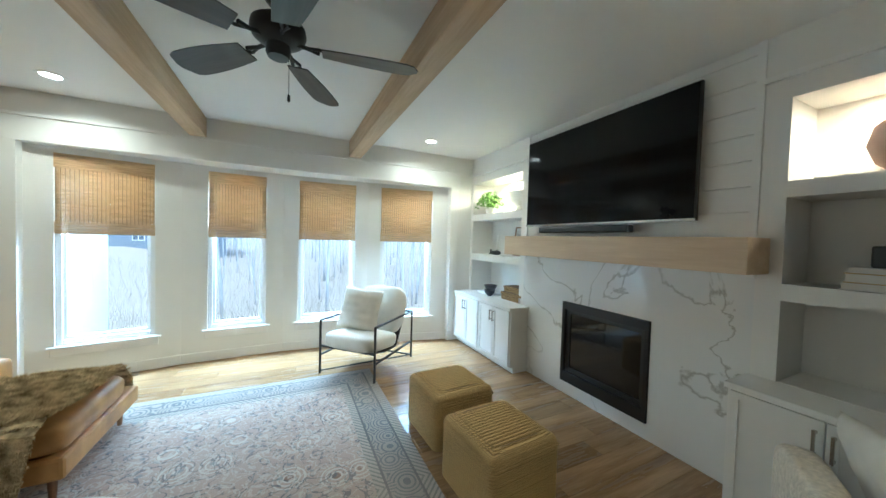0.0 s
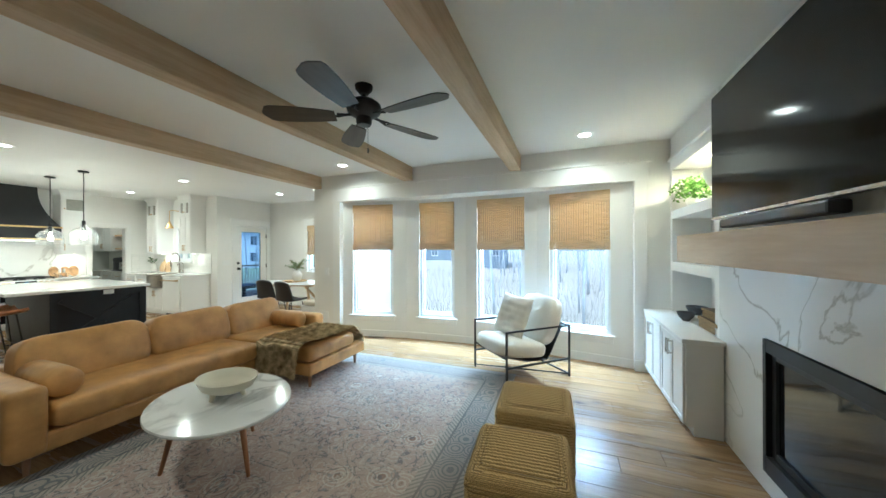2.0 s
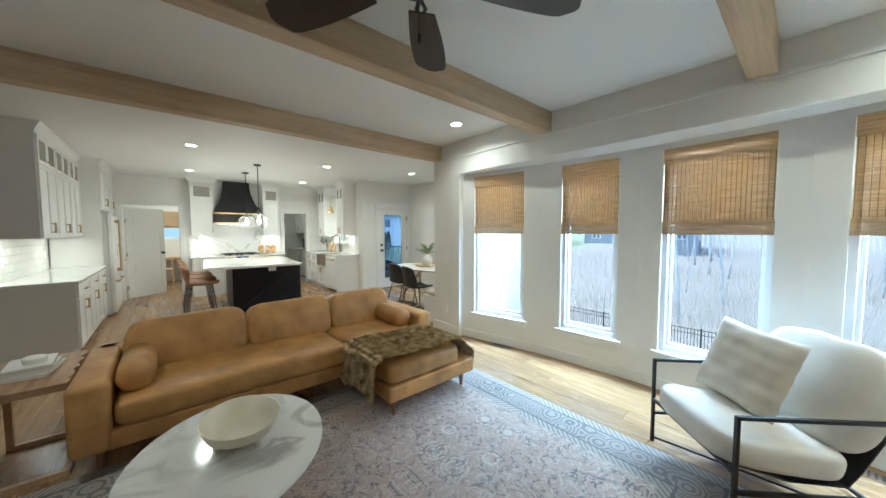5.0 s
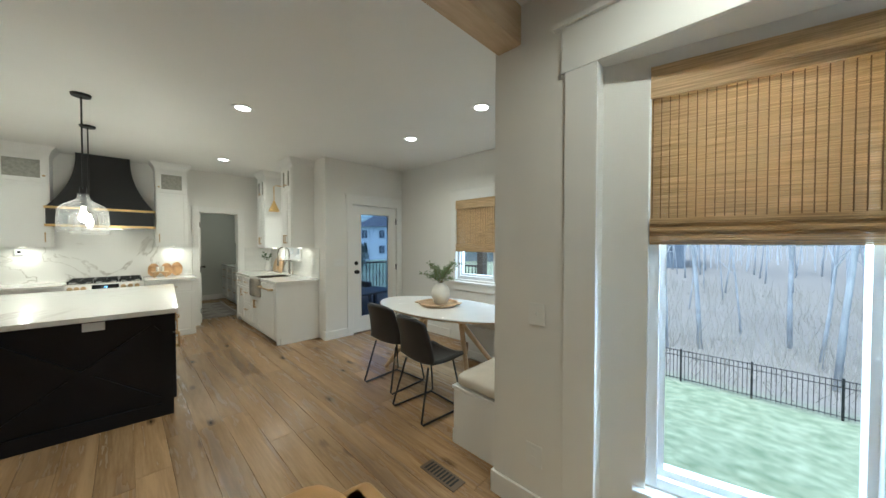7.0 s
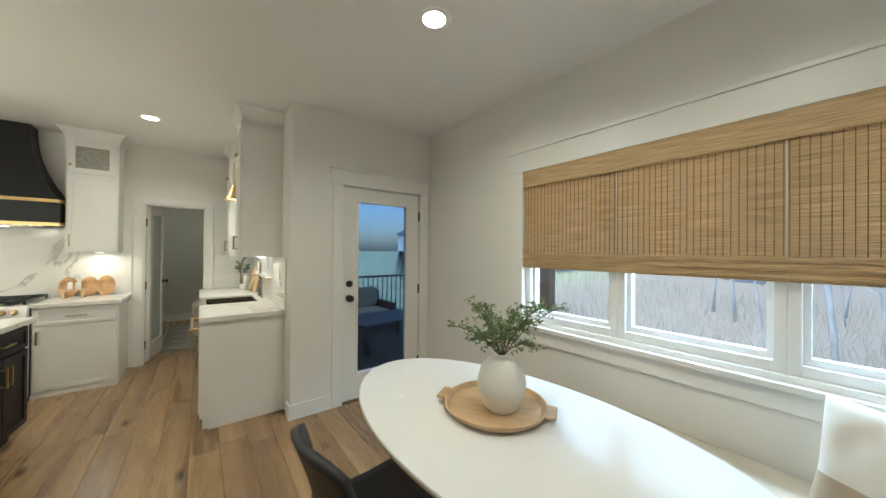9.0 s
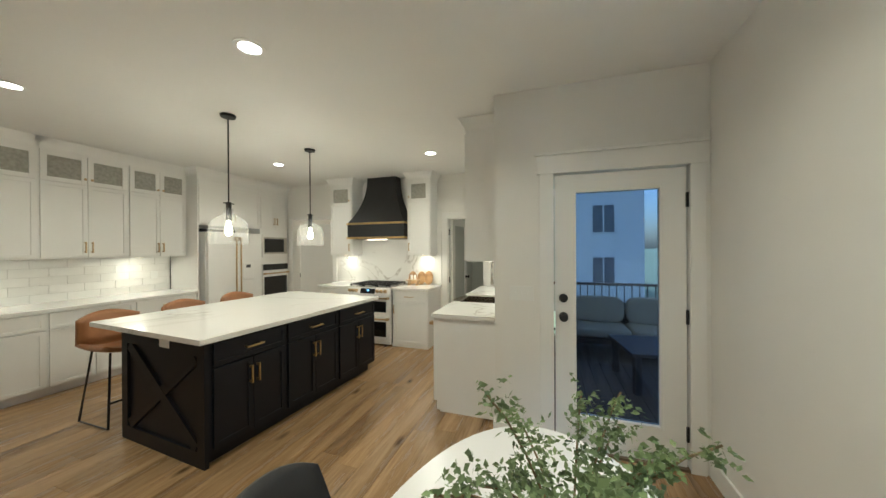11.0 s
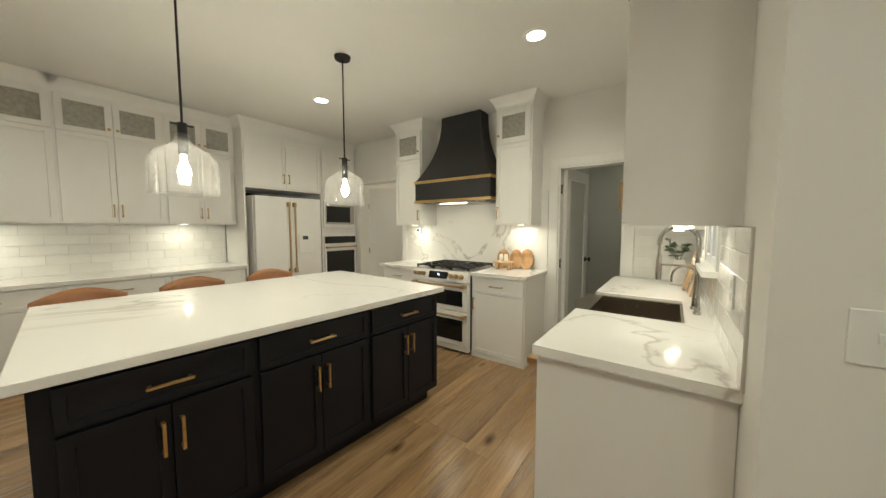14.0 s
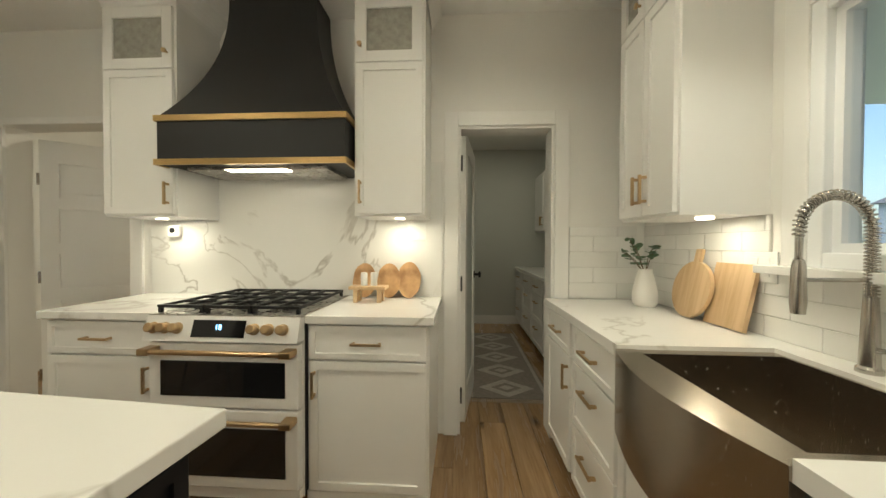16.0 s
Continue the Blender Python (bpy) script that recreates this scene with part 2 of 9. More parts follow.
def wood(name, dark, light, axis=0, scale=1.0, rough=0.4, rnd=0.0, knots=0.0, island=False, bump=0.15):
    """Grain along one axis, with darker streaks and knots."""
    ma = bpy.data.materials.new(name)
    ma.use_nodes = True
    nt = ma.node_tree
    N, L = nt.nodes, nt.links
    bs = N["Principled BSDF"]
    bs.inputs["Roughness"].default_value = rough
    tc = N.new("ShaderNodeTexCoord")
    src = tc.outputs["Object"]
    rndout = None
    if rnd:
        if island:
            rndout = N.new("ShaderNodeNewGeometry").outputs["Random Per Island"]
        else:
            rndout = N.new("ShaderNodeObjectInfo").outputs["Random"]
        sc = N.new("ShaderNodeMath")
        sc.operation = "MULTIPLY"
        sc.inputs[1].default_value = 40.0
        L.new(rndout, sc.inputs[0])
        ad = N.new("ShaderNodeVectorMath")
        L.new(src, ad.inputs[0])
        L.new(sc.outputs[0], ad.inputs[1])
        src = ad.outputs[0]
    mp = N.new("ShaderNodeMapping")
    s = [14 * scale] * 3
    s[axis] = 1.1 * scale
    mp.inputs["Scale"].default_value = s
    L.new(src, mp.inputs[0])
    g = N.new("ShaderNodeTexNoise")
    g.inputs["Scale"].default_value, g.inputs["Detail"].default_value, g.inputs["Distortion"].default_value = 1.0, 7, 0.6
    L.new(mp.outputs[0], g.inputs["Vector"])
    f = N.new("ShaderNodeTexNoise")
    f.inputs["Scale"].default_value, f.inputs["Detail"].default_value = 7.0, 3
    L.new(mp.outputs[0], f.inputs["Vector"])
    mx = N.new("ShaderNodeMath")
    mx.operation = "MULTIPLY_ADD"
    mx.inputs[1].default_value, mx.inputs[2].default_value = 0.35, -0.17
    L.new(f.outputs["Fac"], mx.inputs[0])
    sm = N.new("ShaderNodeMath")
    L.new(g.outputs["Fac"], sm.inputs[0])
    L.new(mx.outputs[0], sm.inputs[1])
    mr = N.new("ShaderNodeMapRange")
    mr.inputs[1].default_value, mr.inputs[2].default_value = 0.3, 0.68
    L.new(sm.outputs[0], mr.inputs[0])
    mix = N.new("ShaderNodeMix")
    mix.data_type = "RGBA"
    mix.inputs[6].default_value = (*dark, 1)
    mix.inputs[7].default_value = (*light, 1)
    L.new(mr.outputs[0], mix.inputs[0])
    out = mix.outputs[2]
    if knots:
        kp = N.new("ShaderNodeMapping")
        ks = [2.6] * 3
        ks[axis] = 1.0
        kp.inputs["Scale"].default_value = ks
        L.new(src, kp.inputs[0])
        vo = N.new("ShaderNodeTexVoronoi")
        vo.inputs["Scale"].default_value = 1.6
        L.new(kp.outputs[0], vo.inputs["Vector"])
        wv = N.new("ShaderNodeMath")
        wv.operation = "MULTIPLY_ADD"
        wv.inputs[1].default_value = 0.09
        L.new(f.outputs["Fac"], wv.inputs[0])
        L.new(vo.outputs["Distance"], wv.inputs[2])
        kr = N.new("ShaderNodeMapRange")
        kr.inputs[1].default_value, kr.inputs[2].default_value = 0.085, 0.20
        kr.inputs[3].default_value, kr.inputs[4].default_value = knots, 0.0
        L.new(wv.outputs[0], kr.inputs[0])
        km = N.new("ShaderNodeMix")
        km.data_type = "RGBA"
        km.inputs[7].default_value = (*[d * 0.28 for d in dark], 1)
        L.new(kr.outputs[0], km.inputs[0])
        L.new(out, km.inputs[6])
        out = km.outputs[2]
    if rnd:
        hs = N.new("ShaderNodeHueSaturation")
        vr = N.new("ShaderNodeMapRange")
        vr.inputs[3].default_value, vr.inputs[4].default_value = 1 - rnd, 1 + rnd
        L.new(rndout, vr.inputs[0])
        L.new(vr.outputs[0], hs.inputs["Value"])
        L.new(out, hs.inputs["Color"])
        out = hs.outputs[0]
    L.new(out, bs.inputs["Base Color"])
    bp = N.new("ShaderNodeBump")
    bp.inputs["Strength"].default_value = bump
    bp.inputs["Distance"].default_value = 0.002
    L.new(sm.outputs[0], bp.inputs["Height"])
    L.new(bp.outputs[0], bs.inputs["Normal"])
    rr = N.new("ShaderNodeMapRange")
    rr.inputs[3].default_value, rr.inputs[4].default_value = rough + 0.1, rough - 0.08
    L.new(sm.outputs[0], rr.inputs[0])
    L.new(rr.outputs[0], bs.inputs["Roughness"])
    return ma


M_WALL = mat("wall_paint", (0.80, 0.785, 0.75), 0.55, var=0.015, scale=2, bump=0.05, bscale=220)
M_CEIL = mat("ceiling_paint", (0.80, 0.79, 0.765), 0.6, var=0.015, scale=1.5, bump=0.06, bscale=160)
M_TRIM = mat("trim_paint", (0.82, 0.81, 0.785), 0.35, var=0.012, scale=3)
M_CAB = mat("cabinet_paint", (0.81, 0.80, 0.775), 0.35, var=0.012, scale=3)
M_VINYL = mat("window_vinyl", (0.84, 0.85, 0.86), 0.3, var=0.01)
M_BLACKWALL = mat("charcoal_wall_paint", (0.022, 0.022, 0.025), 0.45, var=0.1, scale=2, bump=0.05, bscale=200)
M_NAVY = mat("island_paint", (0.008, 0.009, 0.013), 0.42, var=0.15, scale=3, spec=0.3)
M_BEAM = wood("beam_oak", (0.44, 0.31, 0.18), (0.60, 0.45, 0.29), axis=1, scale=0.8, rough=0.55)
M_MANTEL = wood("mantel_oak", (0.60, 0.44, 0.28), (0.72, 0.57, 0.40), axis=1, scale=0.7, rough=0.5)
M_OAK = wood("light_oak", (0.50, 0.33, 0.17), (0.66, 0.47, 0.28), axis=0, scale=1.4, rough=0.45)
M_OAKZ = wood("light_oak_upright", (0.50, 0.33, 0.17), (0.66, 0.47, 0.28), axis=2, scale=1.4, rough=0.45)
M_WALNUT = wood("walnut", (0.16, 0.075, 0.035), (0.30, 0.15, 0.075), axis=2, scale=1.5, rough=0.4)
M_TABLEWOOD = wood("side_table_wood", (0.26, 0.15, 0.08), (0.44, 0.28, 0.16), axis=0, scale=1.2, rough=0.45)
M_FLOOR = wood("floor_oak", (0.20, 0.115, 0.052), (0.43, 0.28, 0.145), axis=0, scale=0.8, rough=0.25, rnd=0.18, knots=0.95)
M_FLOORJ = wood("floor_oak_far", (0.20, 0.115, 0.052), (0.43, 0.28, 0.145), axis=0, scale=0.8, rough=0.25, rnd=0.18, knots=0.95, island=True)
M_MARBLE = marble("marble_surround", (0.80, 0.80, 0.79), (0.46, 0.45, 0.42), 1.0, 0.12, 0.011)
M_QUARTZ = marble("quartz_counter", (0.82, 0.81, 0.78), (0.56, 0.535, 0.49), 0.8, 0.09, 0.011)
M_BSPLASH = marble("quartz_backsplash", (0.80, 0.79, 0.76), (0.46, 0.43, 0.39), 1.1, 0.12, 0.011)
M_TABLEMARBLE = marble("table_marble", (0.80, 0.80, 0.79), (0.50, 0.50, 0.50), 2.2, 0.10, 0.06)
M_LEATHER = mat("tan_leather", (0.44, 0.235, 0.070), 0.42, var=0.2, scale=5, bump=0.25, bscale=140, col2=(0.53, 0.29, 0.095))
M_LEATHER2 = mat("cognac_leather", (0.30, 0.13, 0.05), 0.4, var=0.15, scale=7, bump=0.2, bscale=150)
M_BLACKLEATHER = mat("black_leatherette", (0.022, 0.022, 0.024), 0.48, var=0.15, bump=0.2, bscale=160)
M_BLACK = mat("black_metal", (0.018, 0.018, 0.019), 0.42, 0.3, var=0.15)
M_HOOD = mat("matte_black_hood", (0.014, 0.014, 0.015), 0.5, var=0.2, scale=4)
M_GOLD = mat("brushed_brass", (0.72, 0.50, 0.22), 0.3, 1.0, var=0.08, scale=30, stretch=(1, 1, 8))
M_BRONZE = mat("champagne_bronze", (0.52, 0.37, 0.21), 0.34, 1.0, var=0.08, scale=30)
M_STEEL = mat("stainless_steel", (0.50, 0.48, 0.45), 0.28, 1.0, var=0.06, scale=40, stretch=(1, 1, 12))
M_NICKEL = mat("brushed_nickel", (0.50, 0.47, 0.43), 0.25, 1.0, var=0.06)
M_APPL = mat("white_appliance", (0.82, 0.81, 0.79), 0.3, var=0.01)
M_DARKGLASS = mat("dark_glass", (0.012, 0.012, 0.013), 0.06, var=0.1, rvar=0.02)
M_SCREEN = mat("tv_screen", (0.005, 0.005, 0.006), 0.10, var=0.1, rvar=0.02, spec=0.2)
M_PLASTICBLK = mat("black_plastic", (0.02, 0.02, 0.021), 0.4, var=0.1)
M_WHITEPL = mat("white_plastic", (0.80, 0.80, 0.78), 0.35, var=0.01)
M_CREAM = mat("cream_linen", (0.74, 0.70, 0.62), 0.85, var=0.06, scale=9, bump=0.4, bscale=420)
M_CUSHION = mat("white_linen", (0.78, 0.76, 0.71), 0.9, var=0.05, scale=8, bump=0.4, bscale=400)
M_TAUPE = mat("taupe_linen", (0.50, 0.42, 0.32), 0.9, var=0.06, scale=9, bump=0.4, bscale=420)
M_BENCHCUSH = mat("oatmeal_cushion", (0.62, 0.56, 0.47), 0.9, var=0.05, scale=9, bump=0.4, bscale=420)
M_WHITETOP = mat("white_laminate_top", (0.80, 0.80, 0.80), 0.25, var=0.01)
M_CERAMIC = mat("matte_white_ceramic", (0.80, 0.78, 0.74), 0.6, var=0.03, scale=10, bump=0.08, bscale=60)
M_BOWL = mat("cream_ceramic", (0.76, 0.70, 0.56), 0.4, var=0.04, scale=8)
M_DARKBOWL = mat("charcoal_stoneware", (0.05, 0.05, 0.055), 0.5, var=0.2, bump=0.1)
M_PAPER = mat("book_pages", (0.72, 0.69, 0.62), 0.8, var=0.06, scale=3, stretch=(1, 1, 60))
M_BOOKW = mat("white_book_cover", (0.74, 0.72, 0.69), 0.5, var=0.04)
M_BOOKY = mat("mustard_book_cover", (0.55, 0.38, 0.12), 0.55, var=0.06)
M_GREEN = mat("fern_leaf", (0.16, 0.32, 0.045), 0.5, var=0.25, scale=14, rnd=0.2)
M_SAGE = mat("cedar_leaf", (0.16, 0.225, 0.095), 0.6, var=0.3, scale=20, rnd=0.2)
M_EUCA = mat("eucalyptus_leaf", (0.10, 0.17, 0.085), 0.55, var=0.25, scale=20)
M_STEM = mat("brown_stem", (0.16, 0.11, 0.05), 0.8, var=0.2)
M_GRASS = mat("lawn", (0.24, 0.31, 0.17), 0.95, var=0.18, scale=3.0, bump=0.6, bscale=30, col2=(0.36, 0.39, 0.25))
M_DECK = wood("deck_boards", (0.10, 0.075, 0.06), (0.18, 0.14, 0.115), axis=0, scale=1.0, rough=0.7)
# bark and twigs: distance haze is put into these pale blue-grey colours
M_HAZEBARK = mat("haze_paled_bark", (0.40, 0.41, 0.43), 0.9, var=0.25, scale=5, bump=0.4, bscale=30, stretch=(1, 1, 0.3))
M_HAZETWIG = mat("haze_paled_twigs", (0.46, 0.47, 0.49), 0.9, var=0.2, scale=3)
M_SIDING = mat("grey_siding", (0.30, 0.33, 0.37), 0.7, var=0.06, scale=2)
M_SIDINGW = mat("white_siding", (0.72, 0.72, 0.72), 0.6, var=0.03, scale=2)
M_ROOF = mat("asphalt_shingle", (0.12, 0.12, 0.13), 0.9, var=0.25, scale=10)
M_SINKSTEEL = mat("brushed_sink_steel", (0.42, 0.37, 0.31), 0.25, 1.0, var=0.06, scale=60, stretch=(12, 1, 1))
M_PANTRYWALL = mat("pantry_paint", (0.60, 0.61, 0.57), 0.55, var=0.015, scale=2)
M_GLASS = glass_mat("window_glass", (0.97, 0.99, 1.0), 0.0, 0.97)
M_CLEAR = glass_mat("clear_glass", (0.98, 0.98, 0.97), 0.02, 0.95)
M_FROST = mat("seeded_cabinet_glass", (0.36, 0.35, 0.31), 0.15, var=0.15, scale=30)
M_LAMP = emit("lamp_disc", (1.0, 0.93, 0.80), 5.0)
M_BULB = emit("bulb_glow", (1.0, 0.86, 0.66), 12.0)
M_STRIP = emit("strip_glow", (1.0, 0.84, 0.62), 2.4)
M_FANBLADE = wood("fan_blade", (0.018, 0.014, 0.012), (0.040, 0.032, 0.027), axis=0, scale=1.2, rough=0.35)
M_WALNUTR = wood("red_walnut", (0.24, 0.10, 0.045), (0.40, 0.19, 0.09), axis=2, scale=1.5, rough=0.35)
M_ART = mat("botanical_print", (0.62, 0.55, 0.40), 0.7, var=0.35, scale=12, col2=(0.74, 0.70, 0.60))
M_LANDSCAPE = mat("misty_landscape", (0.30, 0.31, 0.31), 0.5, var=0.3, scale=3, stretch=(1, 1, 3), col2=(0.66, 0.67, 0.66))
M_TERRA = mat("pale_terracotta", (0.50, 0.33, 0.26), 0.7, var=0.1, scale=8, bump=0.1)
M_BOUCLE = mat("ivory_boucle", (0.70, 0.65, 0.56), 0.95, var=0.15, scale=60, bump=1.0, bscale=90)
M_VENT = mat("bronze_register", (0.16, 0.11, 0.07), 0.5, 0.3, var=0.1)
M_DOORGLASS = glass_mat("door_glass", (0.62, 0.72, 0.86), 0.0, 0.8)
M_SLICE = mat("wood_slice_face", (0.42, 0.22, 0.09), 0.5, var=0.3, scale=9, col2=(0.60, 0.38, 0.19))
M_FROSTDOOR = mat("frosted_door_glass", (0.55, 0.57, 0.54), 0.35, var=0.03)
M_RUNNER = mat("grey_runner", (0.22, 0.19, 0.165), 0.95, var=0.15, scale=30, bump=0.5, bscale=200)
M_RUNLIGHT = mat("pale_runner", (0.42, 0.38, 0.33), 0.95, var=0.15, scale=30, bump=0.5, bscale=200)
M_CORD = mat("paper_cord", (0.55, 0.42, 0.24), 0.8, var=0.1, scale=60, stretch=(8, 1, 1))
M_SIDEBOARD = mat("ink_blue_paint", (0.020, 0.030, 0.045), 0.35, var=0.1)
M_BRUSH = mat("dry_brush", (0.36, 0.33, 0.28), 0.95, var=0.25, scale=1.5)
M_EVERGREEN = mat("evergreen_needles", (0.05, 0.09, 0.06), 0.9, var=0.3, scale=5)
M_RAIL = mat("porch_rail_wood", (0.17, 0.12, 0.09), 0.6, var=0.15, scale=6)
M_CONC = mat("concrete", (0.42, 0.41, 0.39), 0.9, var=0.1, scale=3)
M_WINDARK = mat("far_window_glass", (0.10, 0.12, 0.15), 0.1, var=0.2, scale=1)
M_SIDINGB = mat("slate_siding", (0.16, 0.19, 0.23), 0.7, var=0.06, scale=2)
M_PORCHWOOD = mat("dark_porch_wood", (0.06, 0.045, 0.04), 0.5, var=0.2, scale=6, stretch=(8, 1, 1))


def litter_ground():
    """Lawn that turns to brown leaf litter where the wood begins."""
    nt = M_GRASS.node_tree
    N, L = nt.nodes, nt.links
    bs = N["Principled BSDF"]
    src = bs.inputs["Base Color"].links[0].from_socket
    tc = N.new("ShaderNodeTexCoord")
    sp = N.new("ShaderNodeSeparateXYZ")
    L.new(tc.outputs["Object"], sp.inputs[0])
    mr = N.new("ShaderNodeMapRange")
    mr.inputs[1].default_value, mr.inputs[2].default_value = 19.6, 21.2
    L.new(sp.outputs[1], mr.inputs[0])
    m2 = N.new("ShaderNodeMapRange")
    m2.inputs[1].default_value, m2.inputs[2].default_value = -24.0, -17.0
    L.new(sp.outputs[0], m2.inputs[0])
    mu = N.new("ShaderNodeMath")
    mu.operation = "MULTIPLY"
    L.new(mr.outputs[0], mu.inputs[0])
    L.new(m2.outputs[0], mu.inputs[1])
    mx = N.new("ShaderNodeMix")
    mx.data_type = "RGBA"
    mx.inputs[7].default_value = (0.30, 0.265, 0.225, 1)
    L.new(mu.outputs[0], mx.inputs[0])
    L.new(src, mx.inputs[6])
    L.new(mx.outputs[2], bs.inputs["Base Color"])


litter_ground()


def woven(name, dark, light, sx, sz, bump=0.8, rough=0.75):
    """Basket weave: crossing strands, in relief."""
    ma = mat(name, dark, rough, var=0.1, scale=12, col2=light)
    nt = ma.node_tree
    N, L = nt.nodes, nt.links
    bs = N["Principled BSDF"]
    tc = N.new("ShaderNodeTexCoord")
    mp = N.new("ShaderNodeMapping")
    mp.inputs["Scale"].default_value = (sx, sx, sz)
    L.new(tc.outputs["Object"], mp.inputs[0])
    br = N.new("ShaderNodeTexBrick")
    br.inputs["Scale"].default_value = 1.0
    br.inputs["Mortar Size"].default_value = 0.06
    br.inputs["Mortar Smooth"].default_value = 1.0
    br.inputs["Color1"].default_value = (*light, 1)
    br.inputs["Color2"].default_value = (*[0.5 * (a + b) for a, b in zip(dark, light)], 1)
    br.inputs["Mortar"].default_value = (*[d * 0.35 for d in dark], 1)
    sep = N.new("ShaderNodeSeparateXYZ")
    L.new(mp.outputs[0], sep.inputs[0])
    ad = N.new("ShaderNodeMath")
    L.new(sep.outputs[0], ad.inputs[0])
    L.new(sep.outputs[1], ad.inputs[1])
    cb = N.new("ShaderNodeCombineXYZ")
    L.new(ad.outputs[0], cb.inputs[0])
    L.new(sep.outputs[2], cb.inputs[1])
    L.new(cb.outputs[0], br.inputs["Vector"])
    L.new(br.outputs["Color"], bs.inputs["Base Color"])
    bp = N.new("ShaderNodeBump")
    bp.inputs["Strength"].default_value = bump
    bp.inputs["Distance"].default_value = 0.006
    iv = N.new("ShaderNodeMath")
    iv.operation = "SUBTRACT"
    iv.inputs[0].default_value = 1.0
    L.new(br.outputs["Fac"], iv.inputs[1])
    L.new(iv.outputs[0], bp.inputs["Height"])
    L.new(bp.outputs[0], bs.inputs["Normal"])
    return ma


M_REED = mat("bamboo_reed", (0.47, 0.31, 0.15), 0.6, var=0.2, scale=5, stretch=(1, 1, 40), col2=(0.66, 0.48, 0.27))
_nt = M_REED.node_tree
_tr = _nt.nodes.new("ShaderNodeBsdfTranslucent")
_tr.inputs[0].default_value = (0.75, 0.52, 0.27, 1)
_ms = _nt.nodes.new("ShaderNodeMixShader")
_ms.inputs[0].default_value = 0.11
_nt.links.new(_nt.nodes["Principled BSDF"].outputs[0], _ms.inputs[1])
_nt.links.new(_tr.outputs[0], _ms.inputs[2])
_nt.links.new(_ms.outputs[0], _nt.nodes["Material Output"].inputs[0])
M_THREAD = mat("shade_thread", (0.22, 0.14, 0.07), 0.8)
M_SEAGRASS = woven("seagrass_weave", (0.52, 0.34, 0.11), (0.74, 0.53, 0.22), 26, 52)
M_RATTAN = woven("rattan_box_weave", (0.36, 0.21, 0.08), (0.52, 0.34, 0.15), 60, 60)
M_FUR = mat("faux_fur", (0.33, 0.225, 0.10), 0.95, var=0.5, scale=14, bump=1.0, bscale=90, col2=(0.58, 0.46, 0.27), detail=8)

CEIL = 2.76
# ---------------- shell: floor, ceiling, walls ----------------
structure("floor_base", boxes((-10.2, 4.9, -4.2, 6.6, -0.25, -0.02), (-4.66, -0.7, 6.6, 8.3, -0.25, -0.02), (-10.2, -7.0, 6.6, 7.2, -0.25, -0.02), (-7.0, -4.66, 6.6, 6.86, -0.25, -0.02)), M_FLOORJ, "subfloor slab under the oak boards", "floor")
structure("ceiling", boxes((-10.2, 4.9, -4.2, 6.9, CEIL, CEIL + 0.2), (-4.68, -0.68, 6.9, 8.34, CEIL, CEIL + 0.2), (-10.2, -7.0, 6.9, 7.22, CEIL, CEIL + 0.2)), M_CEIL, "flat white painted ceiling", "ceiling")

FX = 4.30            # face of the fireplace wall
WY = 6.13            # face of the window wall
SK = 6.72            # face of the sink wall
NY = 8.16            # face of the nook window wall
KX = -7.0            # face of the range wall
KY = 1.56            # face of the long cabinet wall

# window wall: piers and header, with the shallow bow behind
bm = boxes((-1.02, -0.45, WY, WY + 0.16, 0, CEIL), (3.93, 4.75, WY, WY + 0.5, 0, CEIL), (-0.45, 3.93, WY, WY + 0.16, 2.30, CEIL))
structure("wall_north", bm, M_WALL, "white painted wall over the bow of windows", "wall")

BOW = [(-0.47, 6.19), (0.66, 6.42), (1.69, 6.49), (2.77, 6.42), (3.97, 6.20)]
WINS = [(-0.27, 0.44), (0.90, 1.50), (1.87, 2.60), (2.94, 3.69)]
SILL, HEAD = 0.37, 2.24


def shade(w, z0, z1, m, label, valance=0.13, group="bamboo blinds"):
    """Roman shade of bamboo reeds, let down part of the way, hanging in local xz."""
    th = thing("roman_blind", label, "window blind", m, group)
    rnd = random.Random(int(w * 1000))
    bm = B()
    z = z0 + 0.10
    k = 0
    while z < z1 - valance + 0.04:
        h = 0.0045 + 0.003 * rnd.random()
        o = 0.0025 * (k % 2) + 0.0008 * rnd.random()
        bx(bm, -w / 2, w / 2, -0.003 + o, 0.001 + o, z, z + h)
        z += h + 0.0003
        k += 1
    tagged(part("reeds", bm, M_REED, th), kind="stuff")
    bm = B()
    z = z1 - valance
    while z < z1:
        bx(bm, -w / 2 - 0.004, w / 2 + 0.004, -0.022, -0.017 - 0.002 * rnd.random(), z, z + 0.0085)
        z += 0.009
    bx(bm, -w / 2, w / 2, -0.017, 0.012, z1 - 0.04, z1)
    tagged(part("valance", bm, M_REED, th), kind="stuff")
    bm = B()
    z = z0
    while z < z0 + 0.11:
        t = 0.018 - 0.006 * math.cos((z - z0) / 0.11 * 18)
        bx(bm, -w / 2 - 0.003, w / 2 + 0.003, -t, t, z, z + 0.0075)
        z += 0.0082
    tagged(part("bottom_fold", bm, M_REED, th), kind="stuff")
    bm = B()
    n = max(6, int(w / 0.030))
    for i in range(n + 1):
        x = -w / 2 + 0.006 + (w - 0.012) * i / n
        bx(bm, x - 0.0015, x + 0.0015, -0.0045, 0.0045, z0 + 0.1, z1 - valance)
    tagged(part("threads", bm, M_THREAD, th), kind="stuff")
    return th


